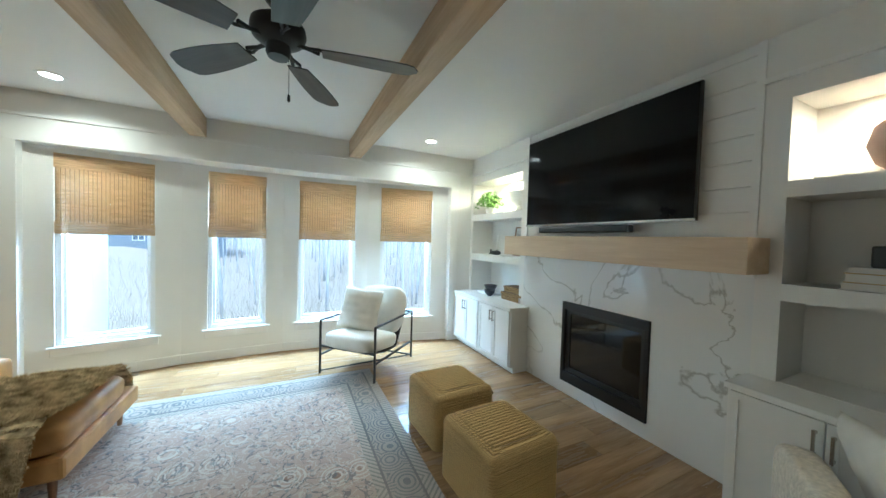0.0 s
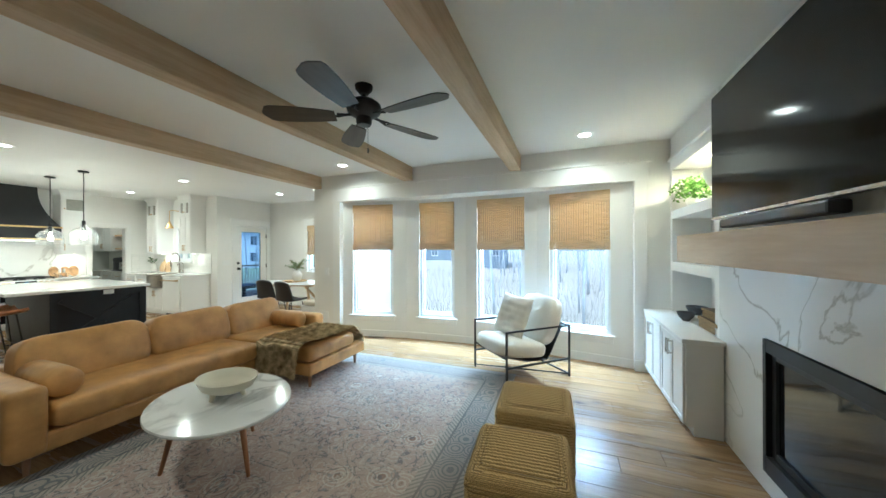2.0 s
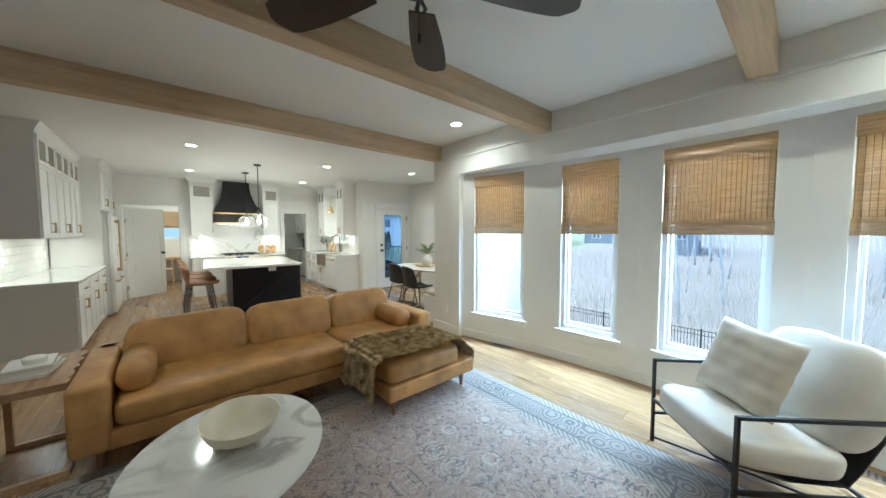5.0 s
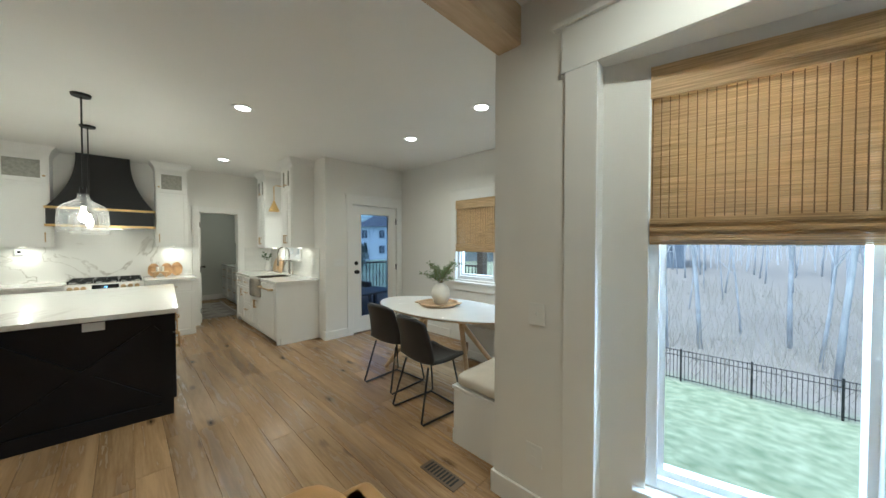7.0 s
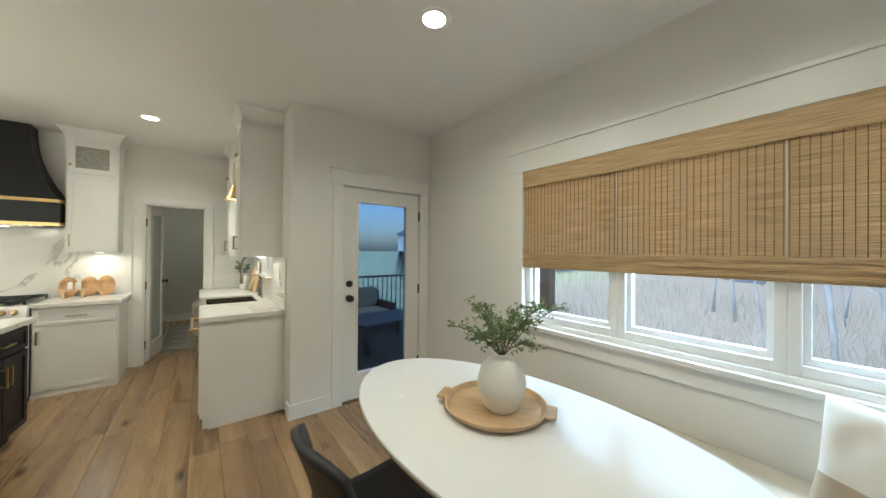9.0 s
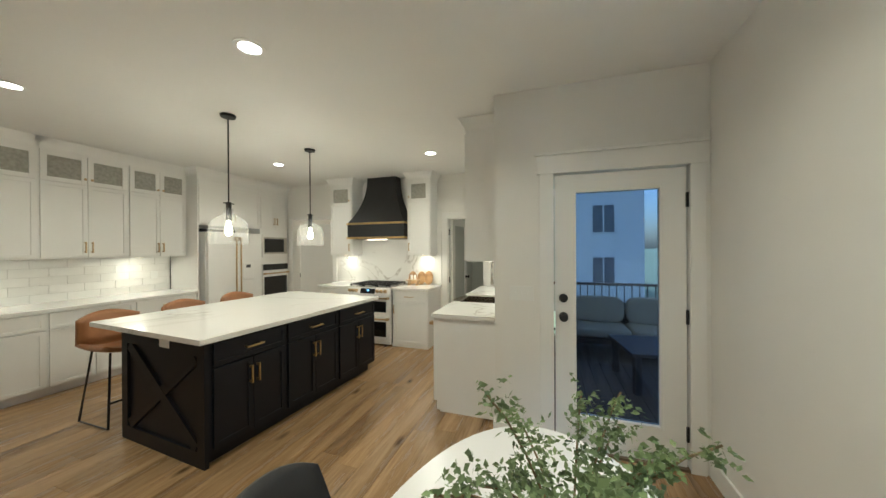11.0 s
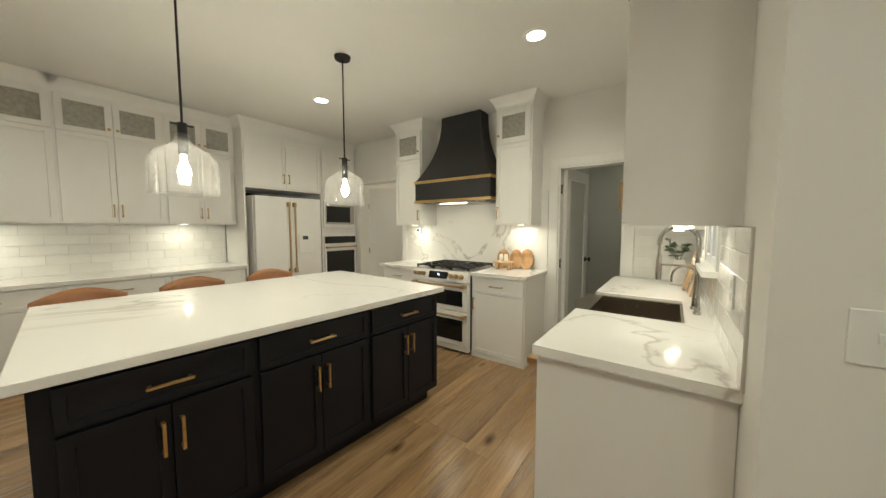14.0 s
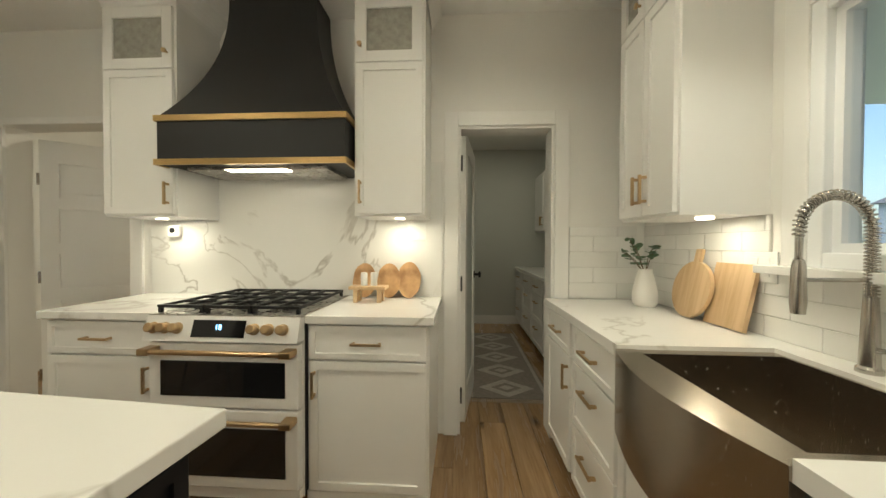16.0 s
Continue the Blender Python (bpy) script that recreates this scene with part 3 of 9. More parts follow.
def window_unit(name, w, z0, z1, m, label, divs=1):
    """Fixed white vinyl window in local xz, glass at y = 0.05."""
    th = thing(name, label, "window", m, kind="structure")
    bm = boxes((-w / 2, -w / 2 + 0.045, 0, 0.1, z0, z1), (w / 2 - 0.045, w / 2, 0, 0.1, z0, z1),
               (-w / 2 + 0.045, w / 2 - 0.045, 0, 0.1, z1 - 0.045, z1), (-w / 2 + 0.045, w / 2 - 0.045, 0, 0.1, z0, z0 + 0.05), r=0.004)
    part("window_frame", bm, M_VINYL, th)
    bm = boxes((-w / 2 + 0.045, -w / 2 + 0.07, 0.03, 0.08, z0 + 0.05, z1 - 0.045), (w / 2 - 0.07, w / 2 - 0.045, 0.03, 0.08, z0 + 0.05, z1 - 0.045),
               (-w / 2 + 0.07, w / 2 - 0.07, 0.03, 0.08, z1 - 0.07, z1 - 0.045), (-w / 2 + 0.07, w / 2 - 0.07, 0.03, 0.08, z0 + 0.05, z0 + 0.08))
    part("sash", bm, M_VINYL, th)
    g = part("pane", boxes((-w / 2 + 0.07, w / 2 - 0.07, 0.05, 0.056, z0 + 0.08, z1 - 0.07)), M_GLASS, th)
    g.visible_shadow = False
    return th


bm_low, bm_trim = B(), B()
for i in range(4):
    (ax, ay), (cx, cy) = BOW[i], BOW[i + 1]
    u = Vector((cx - ax, cy - ay, 0))
    ln = u.length
    ang = math.degrees(math.atan2(u.y, u.x))
    m = pose(ax, ay, 0, 0, 0, ang)
    k = ln / (cx - ax)
    s0, s1 = (WINS[i][0] - ax) * k, (WINS[i][1] - ax) * k
    for b in ((0, s0, 0, 0.14, 0, 2.30), (s1, ln, 0, 0.14, 0, 2.30), (s0, s1, 0, 0.14, 0, SILL), (s0, s1, 0, 0.14, HEAD, 2.30)):
        t = B()
        bx(t, *b)
        t.transform(m)
        tm = bpy.data.meshes.new("t")
        t.to_mesh(tm)
        t.free()
        bm_low.from_mesh(tm)
    for b in ((s0 - 0.05, s1 + 0.05, -0.035, 0.0, SILL - 0.025, SILL), (s0 - 0.03, s1 + 0.03, -0.014, 0, SILL - 0.10, SILL - 0.027), (0, ln, -0.014, 0, 0, 0.11), (0, ln, -0.02, 0, 0.0, 0.018)):
        t = B()
        bx(t, *b, r=0.004)
        t.transform(m)
        tm = bpy.data.meshes.new("t")
        t.to_mesh(tm)
        t.free()
        bm_trim.from_mesh(tm)
    window_unit("window_%d" % (i + 1), s1 - s0, SILL, HEAD, m @ pose((s0 + s1) / 2, 0.03, 0), "tall white vinyl window in the living room bow")
    shade(s1 - s0 - 0.015, 1.47, HEAD - 0.005, m @ pose((s0 + s1) / 2, 0.012, 0), "natural bamboo roman shade let down over the window top")
    sky_lamp(m @ pose((s0 + s1) / 2, 0.42, 1.96, -58, 0, 0), s1 - s0 - 0.05, 0.55, BOWLIGHT)
structure("wall_bow", bm_low, M_WALL, "white painted shallow bow wall between the windows", "wall")
structure("trim_bow", bm_trim, M_TRIM, "white window stools, aprons and baseboard of the bow", "trim")
structure("ceiling_bow", boxes((-0.6, 4.1, WY + 0.16, 6.75, 2.30, 2.5)), M_CEIL, "white soffit over the bow of windows", "ceiling")

# header board, cap and side casings of the bow
bm = boxes((-0.62, 4.08, WY - 0.02, WY, 2.30, 2.52), (-0.66, 4.12, WY - 0.035, WY, 2.52, 2.545), (-0.60, -0.45, WY - 0.018, WY, 0.14, 2.30), (3.93, 4.06, WY - 0.018, WY, 0.14, 2.30),
           (-1.02, -0.45, WY - 0.016, WY, 0, 0.13), (3.93, 4.10, WY - 0.016, WY, 0, 0.13), (-1.036, -1.02, WY - 0.016, WY + 0.16, 0, 0.13), r=0.003)
structure("trim_window", bm, M_TRIM, "flat white header board, casings and baseboard", "trim")

# nook
structure("wall_nook_east", boxes((-0.86, -0.70, WY + 0.16, NY + 0.16, 0, CEIL)), M_WALL, "white painted side wall of the breakfast nook", "wall")
NW0, NW1, NZ0, NZ1 = -3.18, -0.98, 0.93, 2.11
bm = boxes((-4.66, NW0, NY, NY + 0.16, 0, CEIL), (NW1, -0.86, NY, NY + 0.16, 0, CEIL), (NW0, NW1, NY, NY + 0.16, 0, NZ0), (NW0, NW1, NY, NY + 0.16, NZ1, CEIL))
structure("wall_nook_north", bm, M_WALL, "white painted nook wall below and around the window", "wall")
DX, D0, D1, DH = -4.52, 7.17, 8.04, 2.09
bm = boxes((DX - 0.16, DX, SK + 0.16, D0, 0, CEIL), (DX - 0.16, DX, D1, NY, 0, CEIL), (DX - 0.16, DX, D0, D1, DH, CEIL), (-4.66, DX, SK, SK + 0.16, 0, CEIL))
structure("wall_door", bm, M_WALL, "white painted wall with the patio door", "wall")
structure("trim_nook", boxes((NW0 - 0.10, NW0, NY - 0.018, NY, NZ0 - 0.03, NZ1), (NW1, NW1 + 0.09, NY - 0.018, NY, NZ0 - 0.03, NZ1),
          (NW0 - 0.12, NW1 + 0.11, NY - 0.022, NY, NZ1, NZ1 + 0.155), (NW0 - 0.15, NW1 + 0.115, NY - 0.035, NY, NZ1 + 0.155, NZ1 + 0.18),
          (NW0 - 0.12, NW1 + 0.11, NY - 0.04, NY, NZ0 - 0.06, NZ0 - 0.03), (NW0 - 0.10, NW1 + 0.1, NY - 0.016, NY, NZ0 - 0.16, NZ0 - 0.062),
          (-4.52, -3.3, NY - 0.016, NY, 0, 0.13), (DX, DX + 0.016, SK, D0 - 0.1, 0, 0.13), (-4.62, DX + 0.016, SK - 0.016, SK, 0, 0.13), r=0.003), M_TRIM, "white window casing, stool and baseboard in the nook", "trim")
structure("trim_door", boxes((DX, DX + 0.018, D0 - 0.10, D0, 0, DH), (DX, DX + 0.018, D1, D1 + 0.09, 0, DH), (DX, DX + 0.02, D0 - 0.12, D1 + 0.105, DH, DH + 0.14), (DX, DX + 0.034, D0 - 0.135, D1 + 0.11, DH + 0.14, DH + 0.165), r=0.003),
          M_TRIM, "flat white casing round the patio door", "trim")
for i, (a, b) in enumerate(((NW0, -2.47), (-2.47, -1.74), (-1.74, NW1))):
    window_unit("window_%d" % (5 + i), b - a, NZ0, NZ1, pose((a + b) / 2, NY + 0.03, 0), "white vinyl window over the breakfast bench")
    shade(b - a - 0.006, 1.345, NZ1, pose((a + b) / 2, NY + 0.005, 0), "natural bamboo roman shade over the nook window")
    sky_lamp(pose((a + b) / 2, NY + 0.42, 1.83, -58, 0, 0), b - a - 0.05, 0.5, NOOKLIGHT)

# kitchen sink wall with window
KW0, KW1, KZ0, KZ1 = -6.04, -5.46, 1.19, 2.06
bm = boxes((KX - 0.15, KW0, SK, SK + 0.16, 0, CEIL), (KW1, -4.66, SK, SK + 0.16, 0, CEIL), (KW0, KW1, SK, SK + 0.16, 0, KZ0), (KW0, KW1, SK, SK + 0.16, KZ1, CEIL))
structure("wall_sink", bm, M_WALL, "white painted wall behind the sink", "wall")
structure("trim_sink_window", boxes((KW0 - 0.08, KW0, SK - 0.018, SK, KZ0, KZ1 + 0.08), (KW1, KW1 + 0.06, SK - 0.018, SK, KZ0, KZ1 + 0.08), (KW0, KW1, SK - 0.018, SK, KZ1, KZ1 + 0.08), (KW0 - 0.13, KW1 + 0.06, SK - 0.07, SK, KZ0 - 0.03, KZ0), r=0.003),
          M_TRIM, "white casing and ledge of the sink window", "trim")
for i, (a, b) in enumerate(((KW0, -5.75), (-5.75, KW1))):
    window_unit("window_%d" % (8 + 3 * i), b - a, KZ0, KZ1, pose((a + b) / 2, SK - 0.012, 0), "narrow white casement window above the kitchen sink")

# range wall with pantry opening and cased opening
P0, P1, PH = 5.53, 6.15, 2.035
O0, O1, OH = 2.30, 3.25, 2.10
bm = boxes((KX - 0.15, KX, KY, O0, 0, CEIL), (KX - 0.15, KX, O1, P0, 0, CEIL), (KX - 0.15, KX, P1, SK, 0, CEIL), (KX - 0.15, KX, P0, P1, PH, CEIL), (KX - 0.15, KX, O0, O1, OH, CEIL))
structure("wall_range", bm, M_WALL, "white painted wall behind the range", "wall")
bm = boxes((KX, KX + 0.018, P0 - 0.09, P0, 0, PH + 0.09), (KX, KX + 0.018, P1, P1 + 0.09, 0, PH + 0.09), (KX, KX + 0.018, P0, P1, PH, PH + 0.09),
           (KX - 0.15, KX + 0.002, P0, P0 + 0.018, 0, PH), (KX - 0.15, KX + 0.002, P1 - 0.018, P1, 0, PH), (KX - 0.15, KX + 0.002, P0 + 0.018, P1 - 0.018, PH - 0.018, PH),
           (KX, KX + 0.018, O0 - 0.09, O0, 0, OH + 0.05), (KX, KX + 0.018, O1, O1 + 0.09, 0, OH + 0.05), (KX, KX + 0.018, O0, O1, OH, OH + 0.05), r=0.003)
structure("trim_pantry", bm, M_TRIM, "flat white casings of the pantry and hall openings", "trim")
structure("wall_kitchen_south", boxes((-7.15, -2.88, KY - 0.16, KY, 0, CEIL)), M_WALL, "white painted wall behind the tall cabinets", "wall")
structure("trim_kitchen_end", boxes((-2.98, -2.864, KY, KY + 0.014, 0.0, 0.13), (-2.88, -2.864, KY - 0.16, KY + 0.014, 0, 0.13)), M_TRIM, "short white baseboard on the wall end", "baseboard")

# dining room beyond, dark walls
structure("wall_dining_west", boxes((-3.04, -2.90, -3.5, KY - 0.16, 0, CEIL)), M_BLACKWALL, "charcoal painted dining room wall", "wall")
bm = boxes((-3.04, -1.66, -3.5, -3.35, 0, CEIL), (-0.30, 0.2, -3.5, -3.35, 0, CEIL), (-1.66, -0.30, -3.5, -3.35, 0, 0.76), (-1.66, -0.30, -3.5, -3.35, 2.30, CEIL))
structure("wall_dining_south", bm, M_BLACKWALL, "charcoal painted dining room wall with a window", "wall")
structure("trim_dining", boxes((-2.9, 0.0, -3.35, -3.30, 2.66, CEIL), (-2.9, -2.85, -3.3, KY - 0.16, 2.66, CEIL), (-2.9, -2.884, -3.3, KY - 0.2, 0, 0.14), (-2.88, 0.0, -3.35, -3.334, 0, 0.14), r=0.006), M_BLACKWALL, "charcoal crown and baseboard in the dining room", "trim")
window_unit("window_9", 1.36, 0.76, 2.30, pose(-0.98, -3.36, 0, 0, 0, 180), "dining room window in a dark wall")
structure("wall_dining_east", boxes((0.05, 0.2, -3.5, KY - 0.16, 0, CEIL)), M_BLACKWALL, "charcoal painted dining room wall", "wall")
structure("wall_opening_header", boxes((-2.88, 0.2, KY - 0.16, KY, 2.50, CEIL)), M_WALL, "white header over the wide dining room opening", "wall")
structure("wall_living_south", boxes((0.2, 4.75, -0.75, -0.6, 0, CEIL)), M_WALL, "white painted back wall of the living room", "wall")
structure("wall_living_return", boxes((0.2, 0.35, -0.6, KY, 0, CEIL)), M_WALL, "white painted return wall of the living room", "wall")

# hall and desk niche beyond the cased opening
structure("wall_hall", boxes((-10.15, -10.0, 1.4, 2.72, 0, CEIL), (-10.15, -10.0, 3.40, 5.2, 0, CEIL), (-10.15, -10.0, 2.72, 3.40, 0, 1.25), (-10.15, -10.0, 2.72, 3.40, 2.12, CEIL), (-10.0, -7.15, 1.25, 1.4, 0, CEIL), (-10.0, -7.15, 5.05, 5.2, 0, CEIL)),
          M_WALL, "white painted walls of the desk niche", "wall")
window_unit("window_10", 0.68, 1.25, 2.12, pose(-10.02, 3.06, 0, 0, 0, 90), "small window above the desk")
shade(0.66, 1.62, 2.11, pose(-9.985, 3.06, 0, 0, 0, 90), "small bamboo shade over the desk window")

# pantry
structure("wall_pantry", boxes((-10.15, -10.0, 5.2, 7.3, 0, CEIL), (-10.0, -7.15, 7.05, 7.2, 0, CEIL), (-10.0, -7.15, 5.2, 5.24, 0, CEIL)), M_PANTRYWALL, "grey-white painted pantry walls", "wall")
structure("trim_pantry_inner", boxes((-10.0, -9.985, 5.24, 7.05, 0, 0.13), (-10.0, -7.15, 5.24, 5.255, 0, 0.13)), M_TRIM, "white baseboard in the pantry", "baseboard")

# fireplace wall
bm = boxes((FX, 4.75, 2.77, 4.86, 0.0, 0.12), (FX, 4.75, 2.77, 3.36, 0.12, 0.935), (FX, 4.75, 4.24, 4.86, 0.12, 0.935), (FX, 4.75, 2.77, 4.86, 0.935, 1.40))
structure("fireplace_surround", bm, M_MARBLE, "white veined marble slab round the fireplace", "fireplace surround")
bm = boxes((FX + 0.03, 4.75, 2.77, 4.86, 1.40, CEIL))
structure("wall_fireplace", bm, M_WALL, "white wall behind the shiplap boards", "wall")


def shelf_wall(name, y0, y1, a, b):
    """Wall with three open niches between y = a and b."""
    bm = boxes((FX, 4.75, y0, a, 0, CEIL), (FX, 4.75, b, y1, 0, CEIL), (4.66, 4.75, a, b, 0, CEIL), (FX, 4.66, a, b, 2.38, CEIL), (FX, 4.66, a, b, 1.82, 1.91), (FX, 4.66, a, b, 1.23, 1.325), (FX, 4.66, a, b, 0, 0.74))
    structure(name, bm, M_WALL, "white built-in wall with three open shelves", "built-in shelves")


shelf_wall("wall_shelves_north", 4.86, WY + 0.1, 4.94, 6.07)
shelf_wall("wall_shelves_south", -0.6, 2.77, 1.35, 2.655)
structure("trim_fireplace", boxes((FX - 0.012, FX, 2.77, 2.81, 1.345, CEIL), (FX - 0.03, FX, -0.6, 2.77, 2.49, 2.52), (FX - 0.03, FX, 4.86, WY, 2.49, 2.52), (FX - 0.015, FX, 4.82, 4.86, 1.345, 2.755)), M_TRIM, "thin white trim strips and ledge on the built-ins", "trim")

# closing walls
structure("wall_outer_east", boxes((4.75, 4.9, -0.75, WY + 0.5, 0, CEIL)), M_WALL, "outer wall behind the built-ins", "wall")
structure("ceiling_porch", boxes((-8.2, -4.7, SK + 0.35, 11.4, 2.62, 2.7)), M_CEIL, "covered porch ceiling", "ceiling")

# beams
for x in (-1.0, 0.79, 2.44):
    b = part("ceiling_beam", boxes((0, 0.15, -0.55 if x > 0.3 else KY, WY, 2.55, CEIL), r=0.006), M_BEAM, m=pose(x, 0, 0))
    tagged(b, "pale oak boxed ceiling beam", "beam", "ceiling beams")


# ---------------- cabinets ----------------
def pull(bm, x, z, ln, upright=True, y=0.0):
    """A square bar pull with two posts, in front of y."""
    r = 0.006
    if upright:
        bx(bm, x - r, x + r, y - 0.034, y - 0.022, z - ln / 2, z + ln / 2, r=0.002)
        for s in (-1, 1):
            bx(bm, x - r, x + r, y - 0.024, y, z + s * (ln / 2 - 0.012) - r, z + s * (ln / 2 - 0.012) + r)
    else:
        bx(bm, x - ln / 2, x + ln / 2, y - 0.034, y - 0.022, z - r, z + r, r=0.002)
        for s in (-1, 1):
            bx(bm, x + s * (ln / 2 - 0.012) - r, x + s * (ln / 2 - 0.012) + r, y - 0.024, y, z - r, z + r)


def front(parent, name, x0, x1, z0, z1, material, pullspec=None, pull_mat=None, rail=0.055, glass=False, slab=False):
    """A shaker door or drawer front, standing 20 mm proud of the body at y = 0."""
    g = 0.003
    x0, x1, z0, z1 = x0 + g, x1 - g, z0 + g, z1 - g
    bm = B()
    if glass:
        bx(bm, x0, x0 + rail, -0.02, -0.0005, z0, z1, r=0.0015)
        bx(bm, x1 - rail, x1, -0.02, -0.0005, z0, z1, r=0.0015)
        bx(bm, x0 + rail, x1 - rail, -0.02, -0.0005, z1 - rail, z1, r=0.0015)
        bx(bm, x0 + rail, x1 - rail, -0.02, -0.0005, z0, z0 + rail, r=0.0015)
    else:
        bx(bm, x0, x1, -0.02, -0.0005, z0, z1, r=0.0015)
        if not slab:
            face = min(bm.faces, key=lambda f: (round(f.calc_center_median().y, 4), -f.calc_area()))
            bmesh.ops.inset_individual(bm, faces=[face], thickness=rail, depth=0.0)
            bmesh.ops.inset_individual(bm, faces=[face], thickness=0.001, depth=-0.009)
    d = part(name, bm, material, parent)
    if glass:
        part("glass_pane", boxes((x0 + rail, x1 - rail, -0.010, -0.004, z0 + rail, z1 - rail)), M_FROST, d, "seeded grey glass")
    if pullspec:
        kind, px, pz, ln = pullspec
        bm = B()
        if kind == "knob":
            lathe(bm, [(0, 0), (0.006, 0), (0.006, 0.014), (0.013, 0.018), (0.014, 0.026), (0, 0.028)], 12)
            bm.transform(pose(px, -0.02, pz, 90))
            part("knob", bm, pull_mat, d, smooth="auto")
        else:
            pull(bm, px, pz, ln, kind == "v", -0.02)
            part("handle", bm, pull_mat, d)
    return d


def base_cabinet(w, m, layout, material, pull_mat, label, d=0.6, h=0.875, toe=0.10, group="", end_l=False, end_r=False, ln=0.13):
    """Layout: 'dd' door pair, 'dr' door with hinge right, 'dl', 'drawers', with a drawer over the doors when it starts with a t."""
    th = thing("base_cabinet", label, "cabinet", m, group)
    part("body", boxes((0, w, 0, d, toe, h)), material, th)
    part("toe_kick", boxes((0, w, 0.05 if toe > 0.06 else -0.012, d, 0, toe)), material, th)
    z1 = h - 0.005
    top = layout.startswith("t")
    lay = layout[1:] if top else layout
    zt = z1
    if top:
        front(th, "drawer", 0.012, w - 0.012, z1 - 0.17, z1, material, ("h", w / 2, z1 - 0.085, min(ln + 0.02, w * 0.5)), pull_mat, rail=0.04)
        zt = z1 - 0.175
    z0 = toe + 0.005
    if lay == "dd":
        front(th, "door", 0.012, w / 2, z0, zt, material, ("v", w / 2 - 0.03, zt - 0.11, ln), pull_mat)
        front(th, "door", w / 2, w - 0.012, z0, zt, material, ("v", w / 2 + 0.03, zt - 0.11, ln), pull_mat)
    elif lay == "dr":
        front(th, "door", 0.012, w - 0.012, z0, zt, material, ("v", 0.04, zt - 0.11, ln), pull_mat)
    elif lay == "dl":
        front(th, "door", 0.012, w - 0.012, z0, zt, material, ("v", w - 0.04, zt - 0.11, ln), pull_mat)
    elif lay == "w":
        n = 2
        for k in range(n):
            a, b = z0 + (zt - z0) * k / n, z0 + (zt - z0) * (k + 1) / n
            front(th, "drawer", 0.012, w - 0.012, a, b, material, ("h", w / 2, b - 0.09, min(ln + 0.02, w * 0.5)), pull_mat, rail=0.045)
    return th


def crown(bm, x0, x1, y0, y1, z0, z1, out=0.06):
    """Cove crown on three sides of a box."""
    n = 5
    prev = None
    for k in range(n + 1):
        t = k / n
        o = 0.008 + out * (1 - math.cos(t * math.pi / 2))
        z = z0 + (z1 - z0) * t
        cur = [bm.verts.new(p) for p in ((x0 - o, y1, z), (x0 - o, y0 - o, z), (x1 + o, y0 - o, z), (x1 + o, y1, z))]
        if prev:
            for i in range(3):
                bm.faces.new((prev[i], prev[i + 1], cur[i + 1], cur[i]))
        prev = cur
    bmesh.ops.recalc_face_normals(bm, faces=bm.faces[:])


def wall_cabinet(w, m, label, d=0.33, z0=1.43, zs=2.29, z1=2.63, doors=2, pull_mat=None, glass=True, ctop=CEIL - 0.005, hinge="l", group=""):
    th = thing("wall_cabinet", label, "cabinet", m, group)
    part("body", boxes((0, w, 0, d, z0, z1 + 0.04)), M_CAB, th)
    bm = B()
    crown(bm, 0, w, 0, d, z1 + 0.01, ctop)
    part("crown", bm, M_CAB, th)
    if doors == 2:
        front(th, "door", 0.01, w / 2, z0 + 0.01, zs, M_CAB, ("v", w / 2 - 0.03, z0 + 0.13, 0.13), pull_mat)
        front(th, "door", w / 2, w - 0.01, z0 + 0.01, zs, M_CAB, ("v", w / 2 + 0.03, z0 + 0.13, 0.13), pull_mat)
        if glass:
            front(th, "glass_door", 0.01, w / 2, zs, z1, M_CAB, ("knob", w / 2 - 0.03, zs + 0.07, 0), pull_mat, glass=True, rail=0.05)
            front(th, "glass_door", w / 2, w - 0.01, zs, z1, M_CAB, ("knob", w / 2 + 0.03, zs + 0.07, 0), pull_mat, glass=True, rail=0.05)
    else:
        px = w - 0.04 if hinge == "l" else 0.04
        front(th, "door", 0.01, w - 0.01, z0 + 0.01, zs, M_CAB, ("v", px, z0 + 0.13, 0.13), pull_mat)
        if glass:
            front(th, "glass_door", 0.01, w - 0.01, zs, z1, M_CAB, ("knob", px, zs + 0.09, 0), pull_mat, glass=True, rail=0.06)
    return th


def top_slab(name, label, x0, x1, y0, y1, z0, z1, material=None, cat="countertop"):
    ob = part(name, boxes((x0, x1, y0, y1, z0, z1), r=0.004), material or M_QUARTZ)
    return tagged(ob, label, cat)


def spot_under(x, y, z, power=1.5):
    la = new("under_cabinet_light", bpy.data.lights.new("under_cabinet_light", "AREA"))
    la.data.shape, la.data.size = "DISK", 0.07
    la.data.energy, la.data.color = power * UNDER, WARM
    la.matrix_world = pose(x, y, z)
    p = part("puck_light", B(), M_STRIP)
    bm = B()
    lathe(bm, [(0, 0.003), (0.03, 0.003), (0.034, 0.012), (0, 0.012)], 16)
    bm.to_mesh(p.data)
    bm.free()
    p.data.materials.clear()
    p.data.materials.append(M_STRIP)
    p.matrix_basis = pose(x, y, z + 0.002)
    tagged(p, "round puck light under the wall cabinet", "light", "puck lights")


